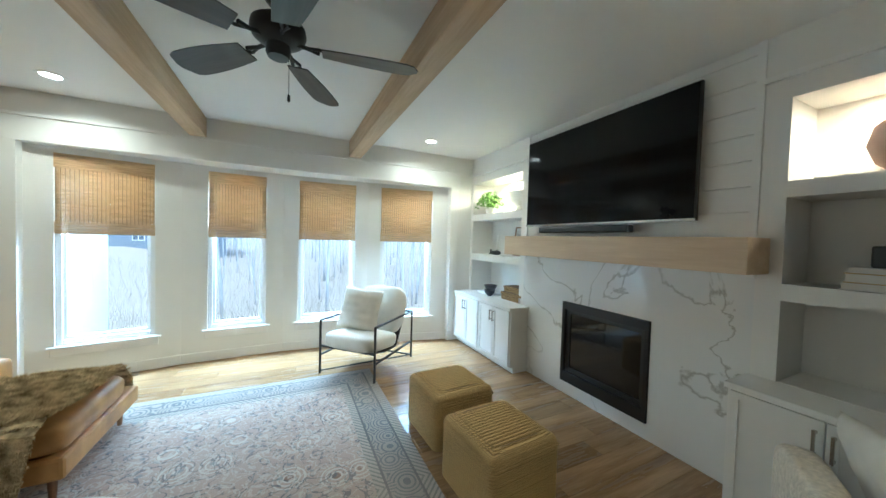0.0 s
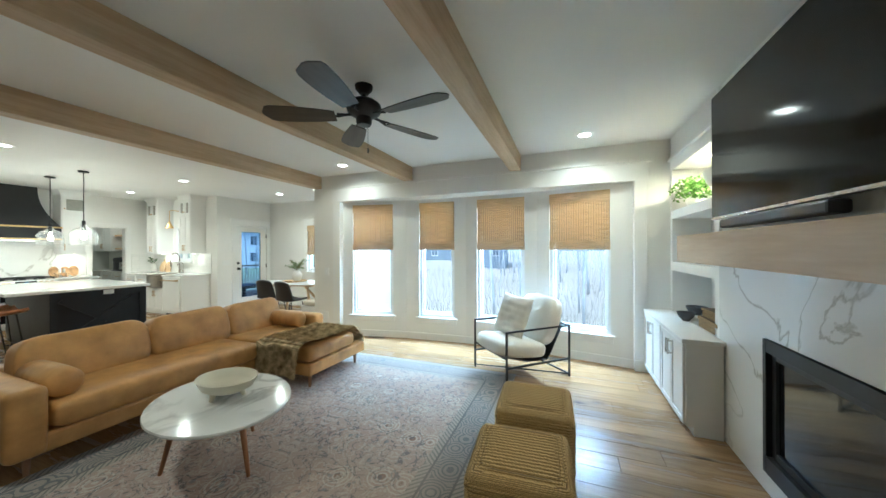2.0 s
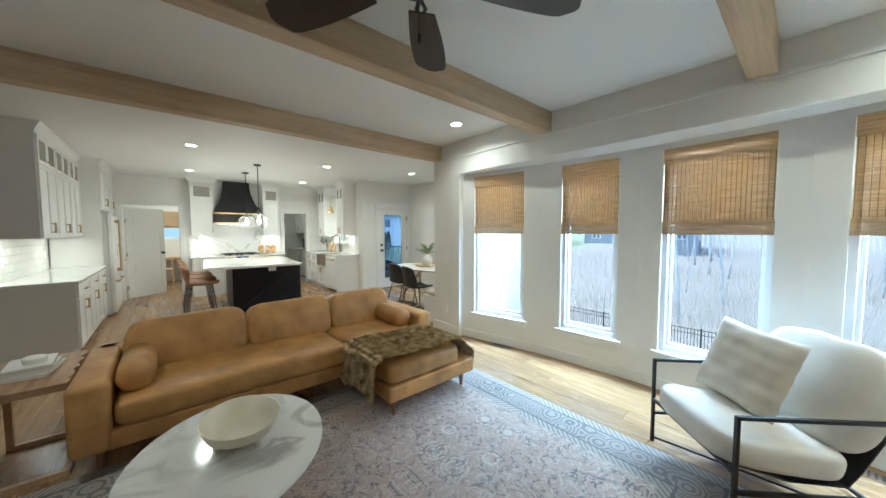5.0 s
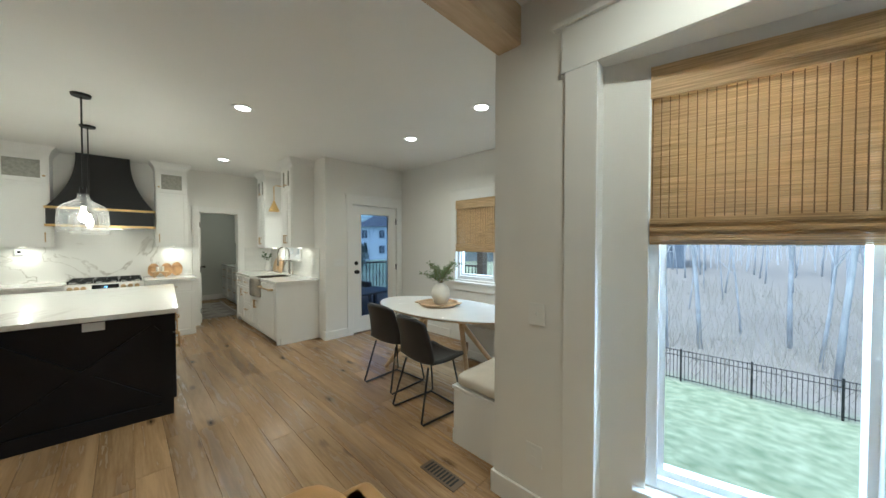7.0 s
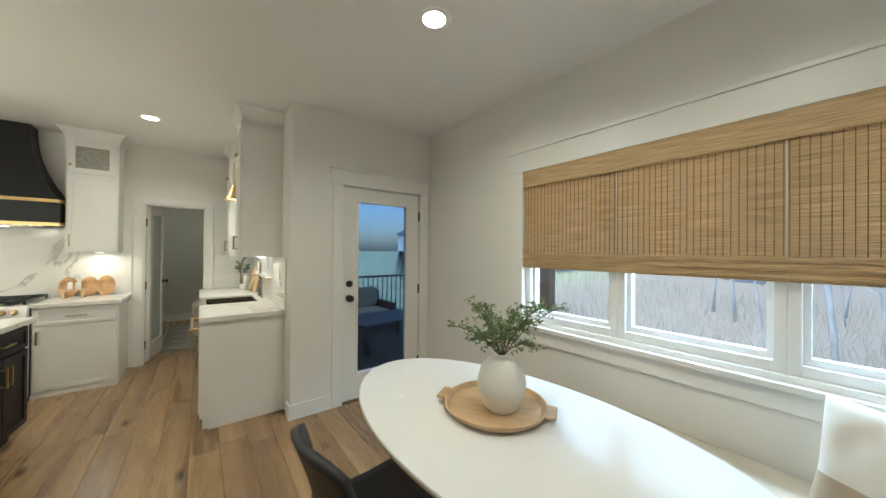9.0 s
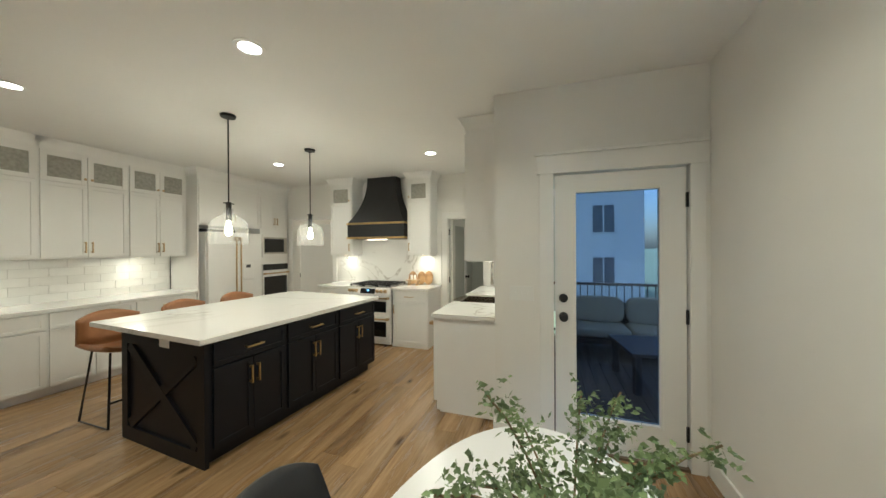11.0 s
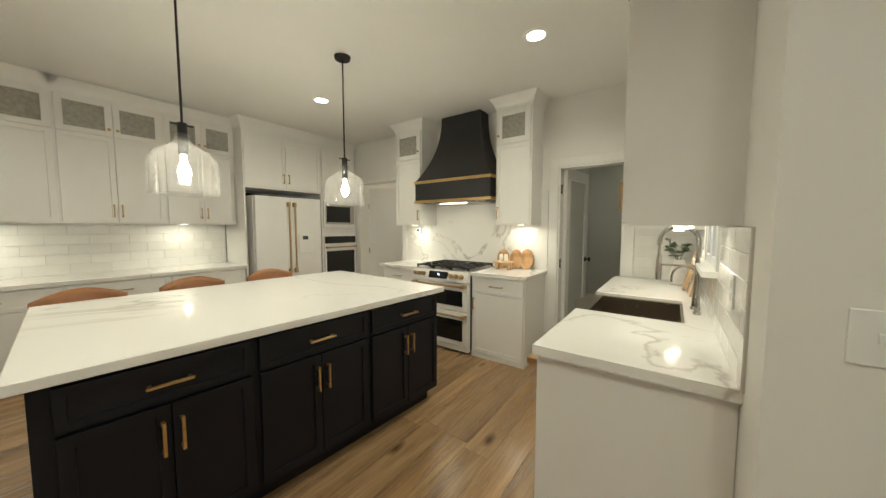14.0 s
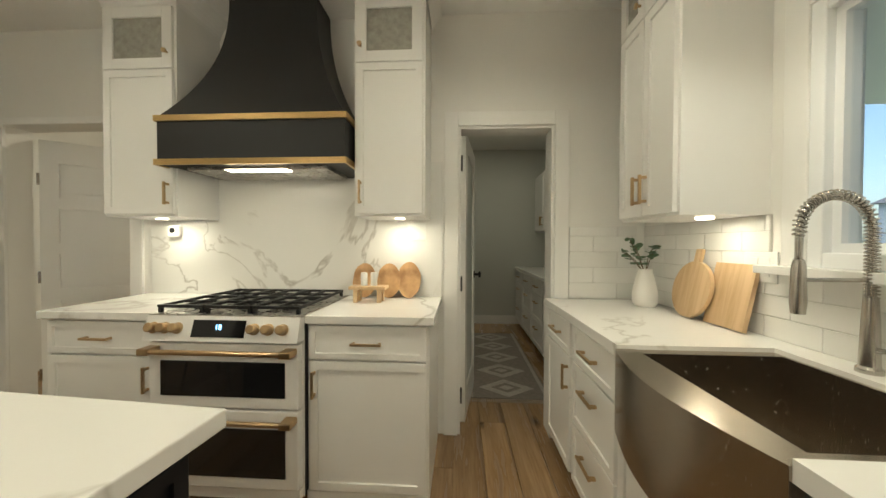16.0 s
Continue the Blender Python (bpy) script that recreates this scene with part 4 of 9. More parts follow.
# long wall: base run, wall units, fridge and oven tower; fronts face +y
FBY = 2.17
G = "cabinets of the long kitchen wall"
for x1, w in ((-2.97, 0.80), (-3.77, 0.74), (-4.51, 0.74)):
    base_cabinet(w, pose(x1, FBY, 0, 0, 0, 180), "tdd", M_CAB, M_BRONZE, "white shaker base cabinet with a drawer and two doors", group=G, toe=0.09, d=0.6)
top_slab("countertop", "white quartz worktop along the long kitchen wall", -5.26, -2.94, KY, FBY + 0.03, 0.878, 0.918)
for x1, w in ((-3.0, 0.80), (-3.80, 0.77), (-4.57, 0.70)):
    wall_cabinet(w, pose(x1, 1.93, 0, 0, 0, 180), "tall white wall cabinet with small glass doors on top", d=0.36, pull_mat=M_BRONZE, group=G)
for x in (-3.35, -4.75):
    spot_under(x, 1.80, 1.42, 1.6)


def tile_wall(name, label, w, z0, z1, m, tw=0.30, th=0.10):
    """Glazed subway tiles in running bond, standing off a wall in local xz; fronts face -y."""
    wall = thing(name, label, "tiles", m, kind="structure")
    part("grout", boxes((0, w, 0.0, 0.006, z0, z1)), M_GROUT, wall)
    cache = {}
    k, z = 0, z0
    while z < z1 - 0.005:
        h = min(th, z1 - z)
        x = -(k % 2) * tw / 2
        while x < w - 0.004:
            a, b = max(0, x), min(w, x + tw)
            if b - a > 0.01:
                key = (round(b - a, 3), round(h, 3))
                if key not in cache:
                    bm = B()
                    bx(bm, 0.001, b - a - 0.001, -0.004, 0.001, 0.001, h - 0.001)
                    bmesh.ops.bevel(bm, geom=[e for e in bm.edges if all(v.co.y < -0.003 for v in e.verts)], offset=0.0015, segments=1, affect="EDGES")
                    cache[key] = mesh_of("tile", bm, M_TILE)
                t = new("tile", cache[key])
                t.parent = wall
                t.matrix_basis = pose(a, 0, z)
            x += tw
        z += th
        k += 1
    return wall


M_TILE = mat("white_glazed_tile", (0.80, 0.79, 0.76), 0.12, var=0.02, scale=8, bump=0.05, bscale=25, rnd=0.03)
M_GROUT = mat("pale_grout", (0.62, 0.60, 0.56), 0.8, var=0.05)


def fridge(m):
    th = thing("refrigerator", "white french-door refrigerator with brass handles", "refrigerator", m)
    w, h = 0.92, 1.80
    part("body", boxes((0, w, 0.06, 0.70, 0.03, h)), M_APPL, th)
    part("door", boxes((0.004, w / 2 - 0.003, 0, 0.055, 0.70, h), r=0.008), M_APPL, th)
    dr = part("door", boxes((w / 2 + 0.003, w - 0.004, 0, 0.055, 0.70, h), r=0.008), M_APPL, th)
    part("drawer", boxes((0.004, w - 0.004, 0, 0.055, 0.06, 0.69), r=0.008), M_APPL, th)
    part("dispenser", boxes((0.56, 0.76, -0.012, 0.0, 1.02, 1.30), r=0.006), M_APPL, dr, "water dispenser with a grey panel")
    part("dispenser_panel", boxes((0.62, 0.70, -0.016, -0.011, 1.22, 1.27)), M_DARKBOWL, dr)
    for x in (w / 2 - 0.04, w / 2 + 0.04):
        bm = B()
        tube(bm, [(x, -0.05, 0.78), (x, -0.05, 1.72)], 0.012, 12)
        for z in (0.80, 1.70):
            bx(bm, x - 0.016, x + 0.016, -0.062, 0.0, z - 0.03, z + 0.03, r=0.004)
        part("handle", bm, M_BRONZE, th, "brushed bronze bar handle")
    bm = B()
    tube(bm, [(0.08, -0.05, 0.62), (w - 0.08, -0.05, 0.62)], 0.012, 12)
    for x in (0.1, w - 0.1):
        bx(bm, x - 0.03, x + 0.03, -0.062, 0.0, 0.605, 0.635, r=0.004)
    part("handle", bm, M_BRONZE, th)
    return th


# flat black sheet, 20 mm thick, on the wall behind the refrigerator
structure("fridge_back_sheet", boxes((-6.34, -5.27, KY, KY + 0.02, 0, 1.88)), M_BLACK, "black sheet on the wall behind the refrigerator", "alcove")
fridge(pose(-5.34, 2.29, 0, 0, 0, 180))
th = thing("wall_cabinet", "white cabinet above the refrigerator", "cabinet", pose(-5.27, 2.17, 0, 0, 0, 180), G)
part("body", boxes((0, 1.07, 0, 0.6, 1.90, 2.66)), M_CAB, th)
front(th, "door", 0.01, 0.535, 1.92, 2.60, M_CAB, ("v", 0.50, 2.05, 0.13), M_BRONZE)
front(th, "door", 0.535, 1.06, 1.92, 2.60, M_CAB, ("v", 0.57, 2.05, 0.13), M_BRONZE)
bm = B()
crown(bm, 0, 1.07, 0, 0.6, 2.63, CEIL - 0.005)
part("crown", bm, M_CAB, th)
part("side_panel", boxes((-0.0, 0.02, 0.0, 0.6, 0, 1.90)), M_CAB, th)


def oven_tower(m, w=0.64):
    th = thing("oven_cabinet", "tall white cabinet with a wall oven and microwave", "cabinet", m)
    part("body", boxes((0, w, 0, 0.6, 0.09, 2.66)), M_CAB, th)
    part("toe_kick", boxes((0, w, 0.05, 0.6, 0, 0.09)), M_CAB, th)
    front(th, "door", 0.01, w / 2, 1.90, 2.60, M_CAB, ("v", w / 2 - 0.03, 2.05, 0.13), M_BRONZE)
    front(th, "door", w / 2, w - 0.01, 1.90, 2.60, M_CAB, ("v", w / 2 + 0.03, 2.05, 0.13), M_BRONZE)
    front(th, "drawer", 0.01, w - 0.01, 0.10, 0.52, M_CAB, ("h", w / 2, 0.42, 0.16), M_BRONZE)
    bm = B()
    crown(bm, 0, w, 0, 0.6, 2.63, CEIL - 0.005)
    part("crown", bm, M_CAB, th)
    mw = thing("microwave", "white built-in microwave with a dark window", "microwave", m @ pose(0, 0, 0))
    part("trim_frame", boxes((0.03, w - 0.03, -0.03, -0.0015, 1.38, 1.80), r=0.004), M_APPL, mw)
    part("door_glass", boxes((0.07, w - 0.13, -0.036, -0.031, 1.47, 1.72)), M_DARKGLASS, mw, "dark glass window")
    part("door_frame", boxes((0.05, w - 0.05, -0.034, -0.029, 1.44, 1.75), r=0.003), M_STEEL, mw)
    ov = thing("wall_oven", "white wall oven with a brass handle", "oven", m @ pose(0, 0, 0))
    part("front_panel", boxes((0.03, w - 0.03, -0.03, -0.0015, 0.54, 1.26), r=0.004), M_APPL, ov)
    part("control_panel", boxes((0.035, w - 0.035, -0.036, -0.031, 1.14, 1.25)), M_DARKGLASS, ov, "black control strip")
    part("window", boxes((0.06, w - 0.06, -0.036, -0.031, 0.64, 1.02), r=0.002), M_DARKGLASS, ov, "dark glass oven window")
    bm = B()
    tube(bm, [(0.05, -0.075, 1.08), (w - 0.05, -0.075, 1.08)], 0.011, 12)
    for x in (0.06, w - 0.06):
        bx(bm, x - 0.02, x + 0.02, -0.085, -0.03, 1.065, 1.095, r=0.004)
    part("handle", bm, M_BRONZE, ov)


oven_tower(pose(-6.345, 2.17, 0, 0, 0, 180))


# ---------------- range wall; fronts face +x ----------------
CFX = -6.42


def range_cooker(m):
    w = 0.76
    th = thing("range", "white double-oven gas range with bronze knobs", "range", m)
    part("body", boxes((0, w, 0.03, 0.62, 0.03, 0.90)), M_APPL, th)
    part("side_panel", boxes((-0.003, 0.0, 0.035, 0.62, 0.03, 0.88)), M_STEEL, th)
    part("side_panel", boxes((w, w + 0.003, 0.035, 0.62, 0.03, 0.88)), M_PLASTICBLK, th)
    bm = B()
    vs = [(-0.04, 0.80), (0.03, 0.80), (0.03, 0.915), (-0.005, 0.915)]
    a = [bm.verts.new((0, y, z)) for y, z in vs]
    b = [bm.verts.new((w, y, z)) for y, z in vs]
    bm.faces.new(a)
    bm.faces.new(b[::-1])
    for i in range(4):
        bm.faces.new((a[i], b[i], b[(i + 1) % 4], a[(i + 1) % 4]))
    bmesh.ops.recalc_face_normals(bm, faces=bm.faces[:])
    cp = part("control_panel", bm, M_APPL, th)
    tilt = pose(0, -0.022, 0.858, 90 - 17)
    for x in (0.045, 0.105, 0.165, 0.545, 0.615, 0.685):
        bm = B()
        lathe(bm, [(0.027, 0), (0.027, 0.006), (0.021, 0.008), (0.022, 0.034), (0.018, 0.038), (0, 0.038)], 20)
        bm.transform(pose(x, 0, 0) @ tilt)
        part("knob", bm, M_BRONZE, cp, "brushed bronze knob", smooth="auto")
    bm = boxes((0.24, 0.50, -0.04, 0.04, -0.002, 0.004))
    bm.transform(tilt)
    part("display", bm, M_DARKGLASS, cp, "black glass display")
    cu = bpy.data.curves.new("digits", "FONT")
    cu.body, cu.size, cu.align_x, cu.extrude = "18", 0.035, "CENTER", 0.0003
    tx = new("digits_source", cu)
    dg = bpy.context.evaluated_depsgraph_get()
    me = bpy.data.meshes.new_from_object(tx.evaluated_get(dg))
    bpy.data.objects.remove(tx)
    me.materials.clear()
    me.materials.append(M_DIGIT)
    dob = new("digits", me)
    dob.parent = cp
    dob.matrix_basis = pose(0.37, 0, 0) @ tilt @ pose(0, -0.005, 0.006)
    for z0, z1, hz in ((0.475, 0.785, 0.755), (0.09, 0.465, 0.43)):
        d = part("oven_door", boxes((0.008, w - 0.008, -0.015, 0.03, z0, z1), r=0.006), M_APPL, th)
        part("window", boxes((0.07, w - 0.07, -0.019, -0.014, z0 + 0.055, z1 - 0.085), r=0.002), M_DARKGLASS, d, "dark oven glass")
        bm = B()
        tube(bm, [(0.06, -0.065, hz), (w - 0.06, -0.065, hz)], 0.012, 12)
        for x in (0.04, w - 0.04):
            bx(bm, x - 0.028, x + 0.028, -0.08, -0.012, hz - 0.016, hz + 0.016, r=0.005)
        part("handle", bm, M_BRONZE, d, "brushed bronze oven handle")
    part("base", boxes((0.008, w - 0.008, 0.0, 0.03, 0.03, 0.08)), M_APPL, th)
    part("cooktop", boxes((0.0, w, -0.005, 0.62, 0.905, 0.920), r=0.003), M_STEEL, th)
    for k in range(3):
        bm = B()
        x0 = 0.015 + k * (w - 0.03) / 3
        x1 = x0 + (w - 0.03) / 3 - 0.006
        for y in (0.03, 0.31, 0.59):
            bx(bm, x0, x1, y - 0.007, y + 0.007, 0.945, 0.960, r=0.002)
        for x in (x0 + 0.007, (x0 + x1) / 2, x1 - 0.007):
            bx(bm, x - 0.006, x + 0.006, 0.03, 0.59, 0.944, 0.959, r=0.002)
        for y in (0.17, 0.45):
            bx(bm, x0, x1, y - 0.005, y + 0.005, 0.944, 0.958, r=0.002)
        for x in (x0 + 0.01, x1 - 0.01):
            for y in (0.035, 0.585):
                bx(bm, x - 0.008, x + 0.008, y - 0.008, y + 0.008, 0.92, 0.945)
        part("grate", bm, M_BLACK, th, "black cast-iron grate")
        for y in (0.17, 0.45):
            bm = B()
            lathe(bm, [(0, 0.0), (0.045, 0), (0.045, 0.012), (0.03, 0.014), (0.03, 0.02), (0, 0.021)], 20, c=((x0 + x1) / 2, y, 0.92))
            part("burner", bm, M_BLACK, th, smooth="auto")


M_DIGIT = emit("blue_digits", (0.25, 0.6, 1.0), 2.0)
R0, R1 = 4.03, 4.80
range_cooker(pose(CFX + 0.055, R0 + 0.005, 0, 0, 0, 90))
GR = "cabinets of the range wall"
base_cabinet(0.60, pose(CFX, R1 + 0.002, 0, 0, 0, 90), "tdr", M_CAB, M_BRONZE, "white shaker base cabinet beside the range", d=0.575, toe=0.05, group=GR)
base_cabinet(0.60, pose(CFX, R0 - 0.602, 0, 0, 0, 90), "tdl", M_CAB, M_BRONZE, "white shaker base cabinet beside the range", d=0.575, toe=0.05, group=GR)
top_slab("countertop", "white quartz worktop beside the range", KX, CFX + 0.035, R1 + 0.004, R1 + 0.625, 0.878, 0.918)
top_slab("countertop", "white quartz worktop beside the range", KX, CFX + 0.035, R0 - 0.625, R0 - 0.004, 0.878, 0.918)
structure("backsplash", boxes((KX, KX + 0.015, R0 - 0.625, R1 + 0.625, 0.918, 1.80)), M_BSPLASH, "veined quartz slab backsplash behind the range", "backsplash")
wall_cabinet(0.40, pose(-6.67, 4.95, 0, 0, 0, 90), "tall narrow white cabinet beside the range hood", doors=1, pull_mat=M_BRONZE, z0=1.42, zs=2.27, hinge="r", group=GR)
wall_cabinet(0.45, pose(-6.67, 3.45, 0, 0, 0, 90), "tall narrow white cabinet beside the range hood", doors=1, pull_mat=M_BRONZE, z0=1.42, zs=2.27, hinge="l", group=GR)
spot_under(-6.82, 5.18, 1.41, 1.5)
spot_under(-6.82, 3.65, 1.41, 1.5)


def hood(m):
    th = thing("range_hood", "matte black flared range hood with two brass bands", "range hood", m)
    w, d = 1.06, 0.42
    bm = B()
    rows = []
    n = 14
    for k in range(n + 1):
        t = k / n
        f = (1 - t) ** 2.2
        hw = 0.275 + (w / 2 - 0.275) * f
        dd = 0.20 + (d - 0.20) * f
        z = 1.96 + (CEIL - 0.003 - 1.96) * t
        rows.append([bm.verts.new(p) for p in ((w / 2 - hw, d, z), (w / 2 - hw, d - dd, z), (w / 2 + hw, d - dd, z), (w / 2 + hw, d, z))])
    for a, b in zip(rows, rows[1:]):
        for i in range(4):
            bm.faces.new((a[i], a[(i + 1) % 4], b[(i + 1) % 4], b[i]))
    bm.faces.new(rows[0])
    bm.faces.new(rows[-1])
    bmesh.ops.recalc_face_normals(bm, faces=bm.faces[:])
    part("canopy", bm, M_HOOD, th, smooth="auto")
    part("skirt", boxes((0, w, 0, d, 1.70, 1.955)), M_HOOD, th)
    for z in (1.935, 1.695):
        part("band", boxes((-0.012, w + 0.012, -0.012, 0.0, z, z + 0.032), (-0.012, 0, 0, d, z, z + 0.032), (w, w + 0.012, 0, d, z, z + 0.032)), M_GOLD, th, "brushed brass band")
    part("filter", boxes((0.12, w - 0.12, 0.06, d - 0.06, 1.68, 1.70)), M_STEEL, th)
    part("lamp", boxes((0.35, 0.71, 0.05, 0.11, 1.676, 1.681)), M_STRIP, th, "lit hood lamp")


hood(pose(-6.575, 3.87, 0, 0, 0, 90))
la = new("hood_light", bpy.data.lights.new("hood_light", "AREA"))
la.data.shape, la.data.size, la.data.size_y = "RECTANGLE", 0.35, 0.06
la.data.energy, la.data.color = 0.5, WARM
la.matrix_world = pose(-6.5, 4.4, 1.67, 0, 0, 90)

# ---------------- island ----------------
IX0, IX1, IY0, IY1 = -5.50, -3.50, 3.82, 4.88
ISLAND = pose(IX1, IY1, 0, 0, 0, 176)
th = thing("kitchen_island", "black-painted kitchen island with brass pulls and crossed end panel", "kitchen island", ISLAND)
iw, idp = IX1 - IX0, IY1 - IY0
part("body", boxes((0.03, iw, 0, idp, 0.10, 0.875)), M_NAVY, th)
part("toe_kick", boxes((0.03, iw - 0.05, 0.06, idp, 0, 0.10)), M_NAVY, th)
c = iw / 3
for k in range(3):
    a, b = k * c + (0.05 if k == 0 else 0.015), (k + 1) * c - 0.015
    mid = (a + b) / 2
    front(th, "drawer", a, b, 0.70, 0.865, M_NAVY, ("h", mid, 0.78, 0.15), M_GOLD, rail=0.04)
    front(th, "door", a, mid, 0.115, 0.69, M_NAVY, ("v", mid - 0.03, 0.56, 0.14), M_GOLD)
    front(th, "door", mid, b, 0.115, 0.69, M_NAVY, ("v", mid + 0.03, 0.56, 0.14), M_GOLD)
bm = boxes((0.0, 0.03, 0.0, 0.08, 0, 0.875), (0.0, 0.03, idp - 0.08, idp, 0, 0.875), (0, 0.03, 0.08, idp - 0.08, 0.78, 0.875), (0, 0.03, 0.08, idp - 0.08, 0, 0.11), (0.02, 0.03, 0.08, idp - 0.08, 0.11, 0.78))
part("end_frame", bm, M_NAVY, th)
for s in (1, -1):
    bm = boxes((0.001 if s > 0 else 0.0025, 0.021, -0.53, 0.53, -0.04, 0.04))
    a = math.degrees(math.atan2(0.67, idp - 0.16))
    part("brace", bm, M_NAVY, th, m=pose(0, idp / 2, 0.445, s * a))
part("outlet", boxes((-0.006, 0.0, 0.40, 0.52, 0.80, 0.865), r=0.002), M_WHITEPL, th, "white outlet plate")
tagged(part("island_top", boxes((-0.05, iw + 0.05, -0.04, 1.45, 0.878, 0.918), r=0.004), M_QUARTZ, m=ISLAND), "thick white quartz island top with faint veins", "countertop")


def stool(m):
    th = thing("counter_stool", "cognac leather counter stool on a black metal frame", "stool", m, "stools at the island")
    bm = B()
    n = 16
    rows = []
    for i in range(n + 1):
        t = i / n
        r = []
        for j in range(11):
            u = j / 5 - 1
            if t < 0.5:
                y = 0.22 - 0.42 * (t / 0.5)
                z = 0.64 + 0.05 * abs(u) ** 2.5 - 0.02 * math.sin(t * 2 * math.pi)
                w = 0.23
            else:
                k = (t - 0.5) / 0.5
                y = -0.20 - 0.09 * k + 0.10 * u * u * k
                z = 0.64 + 0.05 * abs(u) ** 2.5 * (1 - k) + 0.32 * k - 0.05 * u * u * k
                w = 0.23
            r.append(bm.verts.new((u * w, y, z)))
        rows.append(r)
    for a, b in zip(rows, rows[1:]):
        for j in range(10):
            bm.faces.new((a[j], a[j + 1], b[j + 1], b[j]))
    ob = part("seat_shell", bm, M_LEATHER2, th, smooth=True)
    so = ob.modifiers.new("thick", "SOLIDIFY")
    so.thickness = 0.035
    for s in (-1, 1):
        bm = B()
        tube(bm, [(s * 0.15, 0.13, 0.64), (s * 0.20, 0.20, 0.02), (s * 0.20, -0.22, 0.02), (s * 0.15, -0.13, 0.64)], 0.009, 8)
        part("leg", bm, M_BLACK, th)
    bm = B()
    tube(bm, [(-0.185, 0.175, 0.22), (0.185, 0.175, 0.22)], 0.008, 8)
    part("footrest", bm, M_BLACK, th)


for x in (-3.78, -4.42, -5.06):
    stool(pose(x, 3.42, 0, 0, 0, 0))

# ---------------- sink run; fronts face -y ----------------
SF = 6.12
GS = "cabinets of the sink run"
base_cabinet(0.44, pose(-6.96, SF, 0), "tdl", M_CAB, M_BRONZE, "white shaker base cabinet in the sink run", d=0.59, group=GS)
base_cabinet(0.46, pose(-6.51, SF, 0), "tw", M_CAB, M_BRONZE, "white shaker drawer cabinet in the sink run", d=0.59, group=GS)
th = thing("base_cabinet", "white sink base cabinet with two doors", "cabinet", pose(-6.05, SF, 0), GS)
part("body", boxes((0, 0.62, 0, 0.59, 0.1, 0.60)), M_CAB, th)
part("toe_kick", boxes((0, 0.62, 0.05, 0.59, 0, 0.1)), M_CAB, th)
front(th, "door", 0.01, 0.31, 0.105, 0.595, M_CAB, ("v", 0.28, 0.48, 0.13), M_BRONZE)
front(th, "door", 0.31, 0.61, 0.105, 0.595, M_CAB, ("v", 0.34, 0.48, 0.13), M_BRONZE)
th = thing("dishwasher", "white dishwasher with a bronze bar handle", "dishwasher", pose(-5.42, SF, 0))
part("door", boxes((0.006, 0.60, -0.03, 0.0, 0.11, 0.865), r=0.005), M_APPL, th)
part("body", boxes((0.006, 0.60, 0.0, 0.59, 0.05, 0.87)), M_APPL, th)
part("kick_plate", boxes((0.006, 0.60, 0.04, 0.05, 0, 0.1)), M_PLASTICBLK, th)
bm = B()
tube(bm, [(0.04, -0.08, 0.80), (0.566, -0.08, 0.80)], 0.012, 12)
for x in (0.05, 0.556):
    bx(bm, x - 0.025, x + 0.025, -0.095, -0.03, 0.785, 0.815, r=0.005)
part("handle", bm, M_BRONZE, th, "brushed bronze bar handle")
_f = thing("filler_panel", "narrow white filler beside the dishwasher", "cabinet panel", pose(-4.815, SF, 0))
part("panel", boxes((0, 0.028, 0, 0.59, 0, 0.875)), M_CAB, _f)
th = thing("end_panel", "white end panel of the sink run", "cabinet panel", pose(-4.785, SF - 0.02, 0))
part("panel", boxes((0, 0.025, 0.0, SK - SF + 0.018, 0.10, 0.875), (0, 0.025, 0.06, SK - SF + 0.018, 0, 0.10)), M_CAB, th)

# sink: apron with a bowed front and a deep basin
SX0, SX1 = -6.03, -5.45
th = thing("farmhouse_sink", "stainless steel farmhouse sink with a bowed apron", "sink", pose(0, 0, 0))
bm = B()
n = 16
fr, bk = [], []
for k in range(n + 1):
    t = k / n
    x = SX0 + (SX1 - SX0) * t
    y = SF - 0.035 - 0.055 * math.sin(math.pi * t)
    fr.append((x, y))
outl = fr + [(SX1, SF + 0.03), (SX0, SF + 0.03)]
quad_prism(bm, outl, 0.62, 0.905)
part("apron", bm, M_SINKSTEEL, th, smooth="auto")
IXa, IXb, IYa, IYb, IZ = SX0 + 0.04, SX1 - 0.04, SF + 0.03, SK - 0.13, 0.68
bm = boxes((SX0, IXa, SF + 0.03, IYb, IZ, 0.903), (IXb, SX1, SF + 0.03, IYb, IZ, 0.903), (SX0, SX1, IYb, IYb + 0.012, IZ, 0.903), (SX0, SX1, SF + 0.03, IYb, IZ - 0.01, IZ))
part("basin", bm, M_SINKSTEEL, th)
bm = B()
lathe(bm, [(0, 0.001), (0.035, 0.001), (0.045, 0.004), (0.045, 0)], 24, c=((IXa + IXb) / 2, SK - 0.25, IZ))
part("drain", bm, M_NICKEL, th, smooth="auto")
ct = boxes((-6.97, SX0, SF - 0.03, SK, 0.878, 0.918), (SX1, -4.73, SF - 0.03, SK, 0.878, 0.918), (SX0, SX1, SK - 0.118, SK, 0.878, 0.918))
tagged(part("countertop", ct, M_QUARTZ), "white quartz worktop round the sink", "countertop")
wall_cabinet(0.42, pose(-5.33, SK - 0.33, 0), "tall white wall cabinet beside the sink window", z0=1.40, doors=2, pull_mat=M_BRONZE, group=GS)
wall_cabinet(0.44, pose(-6.62, SK - 0.33, 0), "tall white wall cabinet beside the sink window", z0=1.38, doors=2, pull_mat=M_BRONZE, group=GS)
spot_under(-5.12, SK - 0.15, 1.385, 0.6)
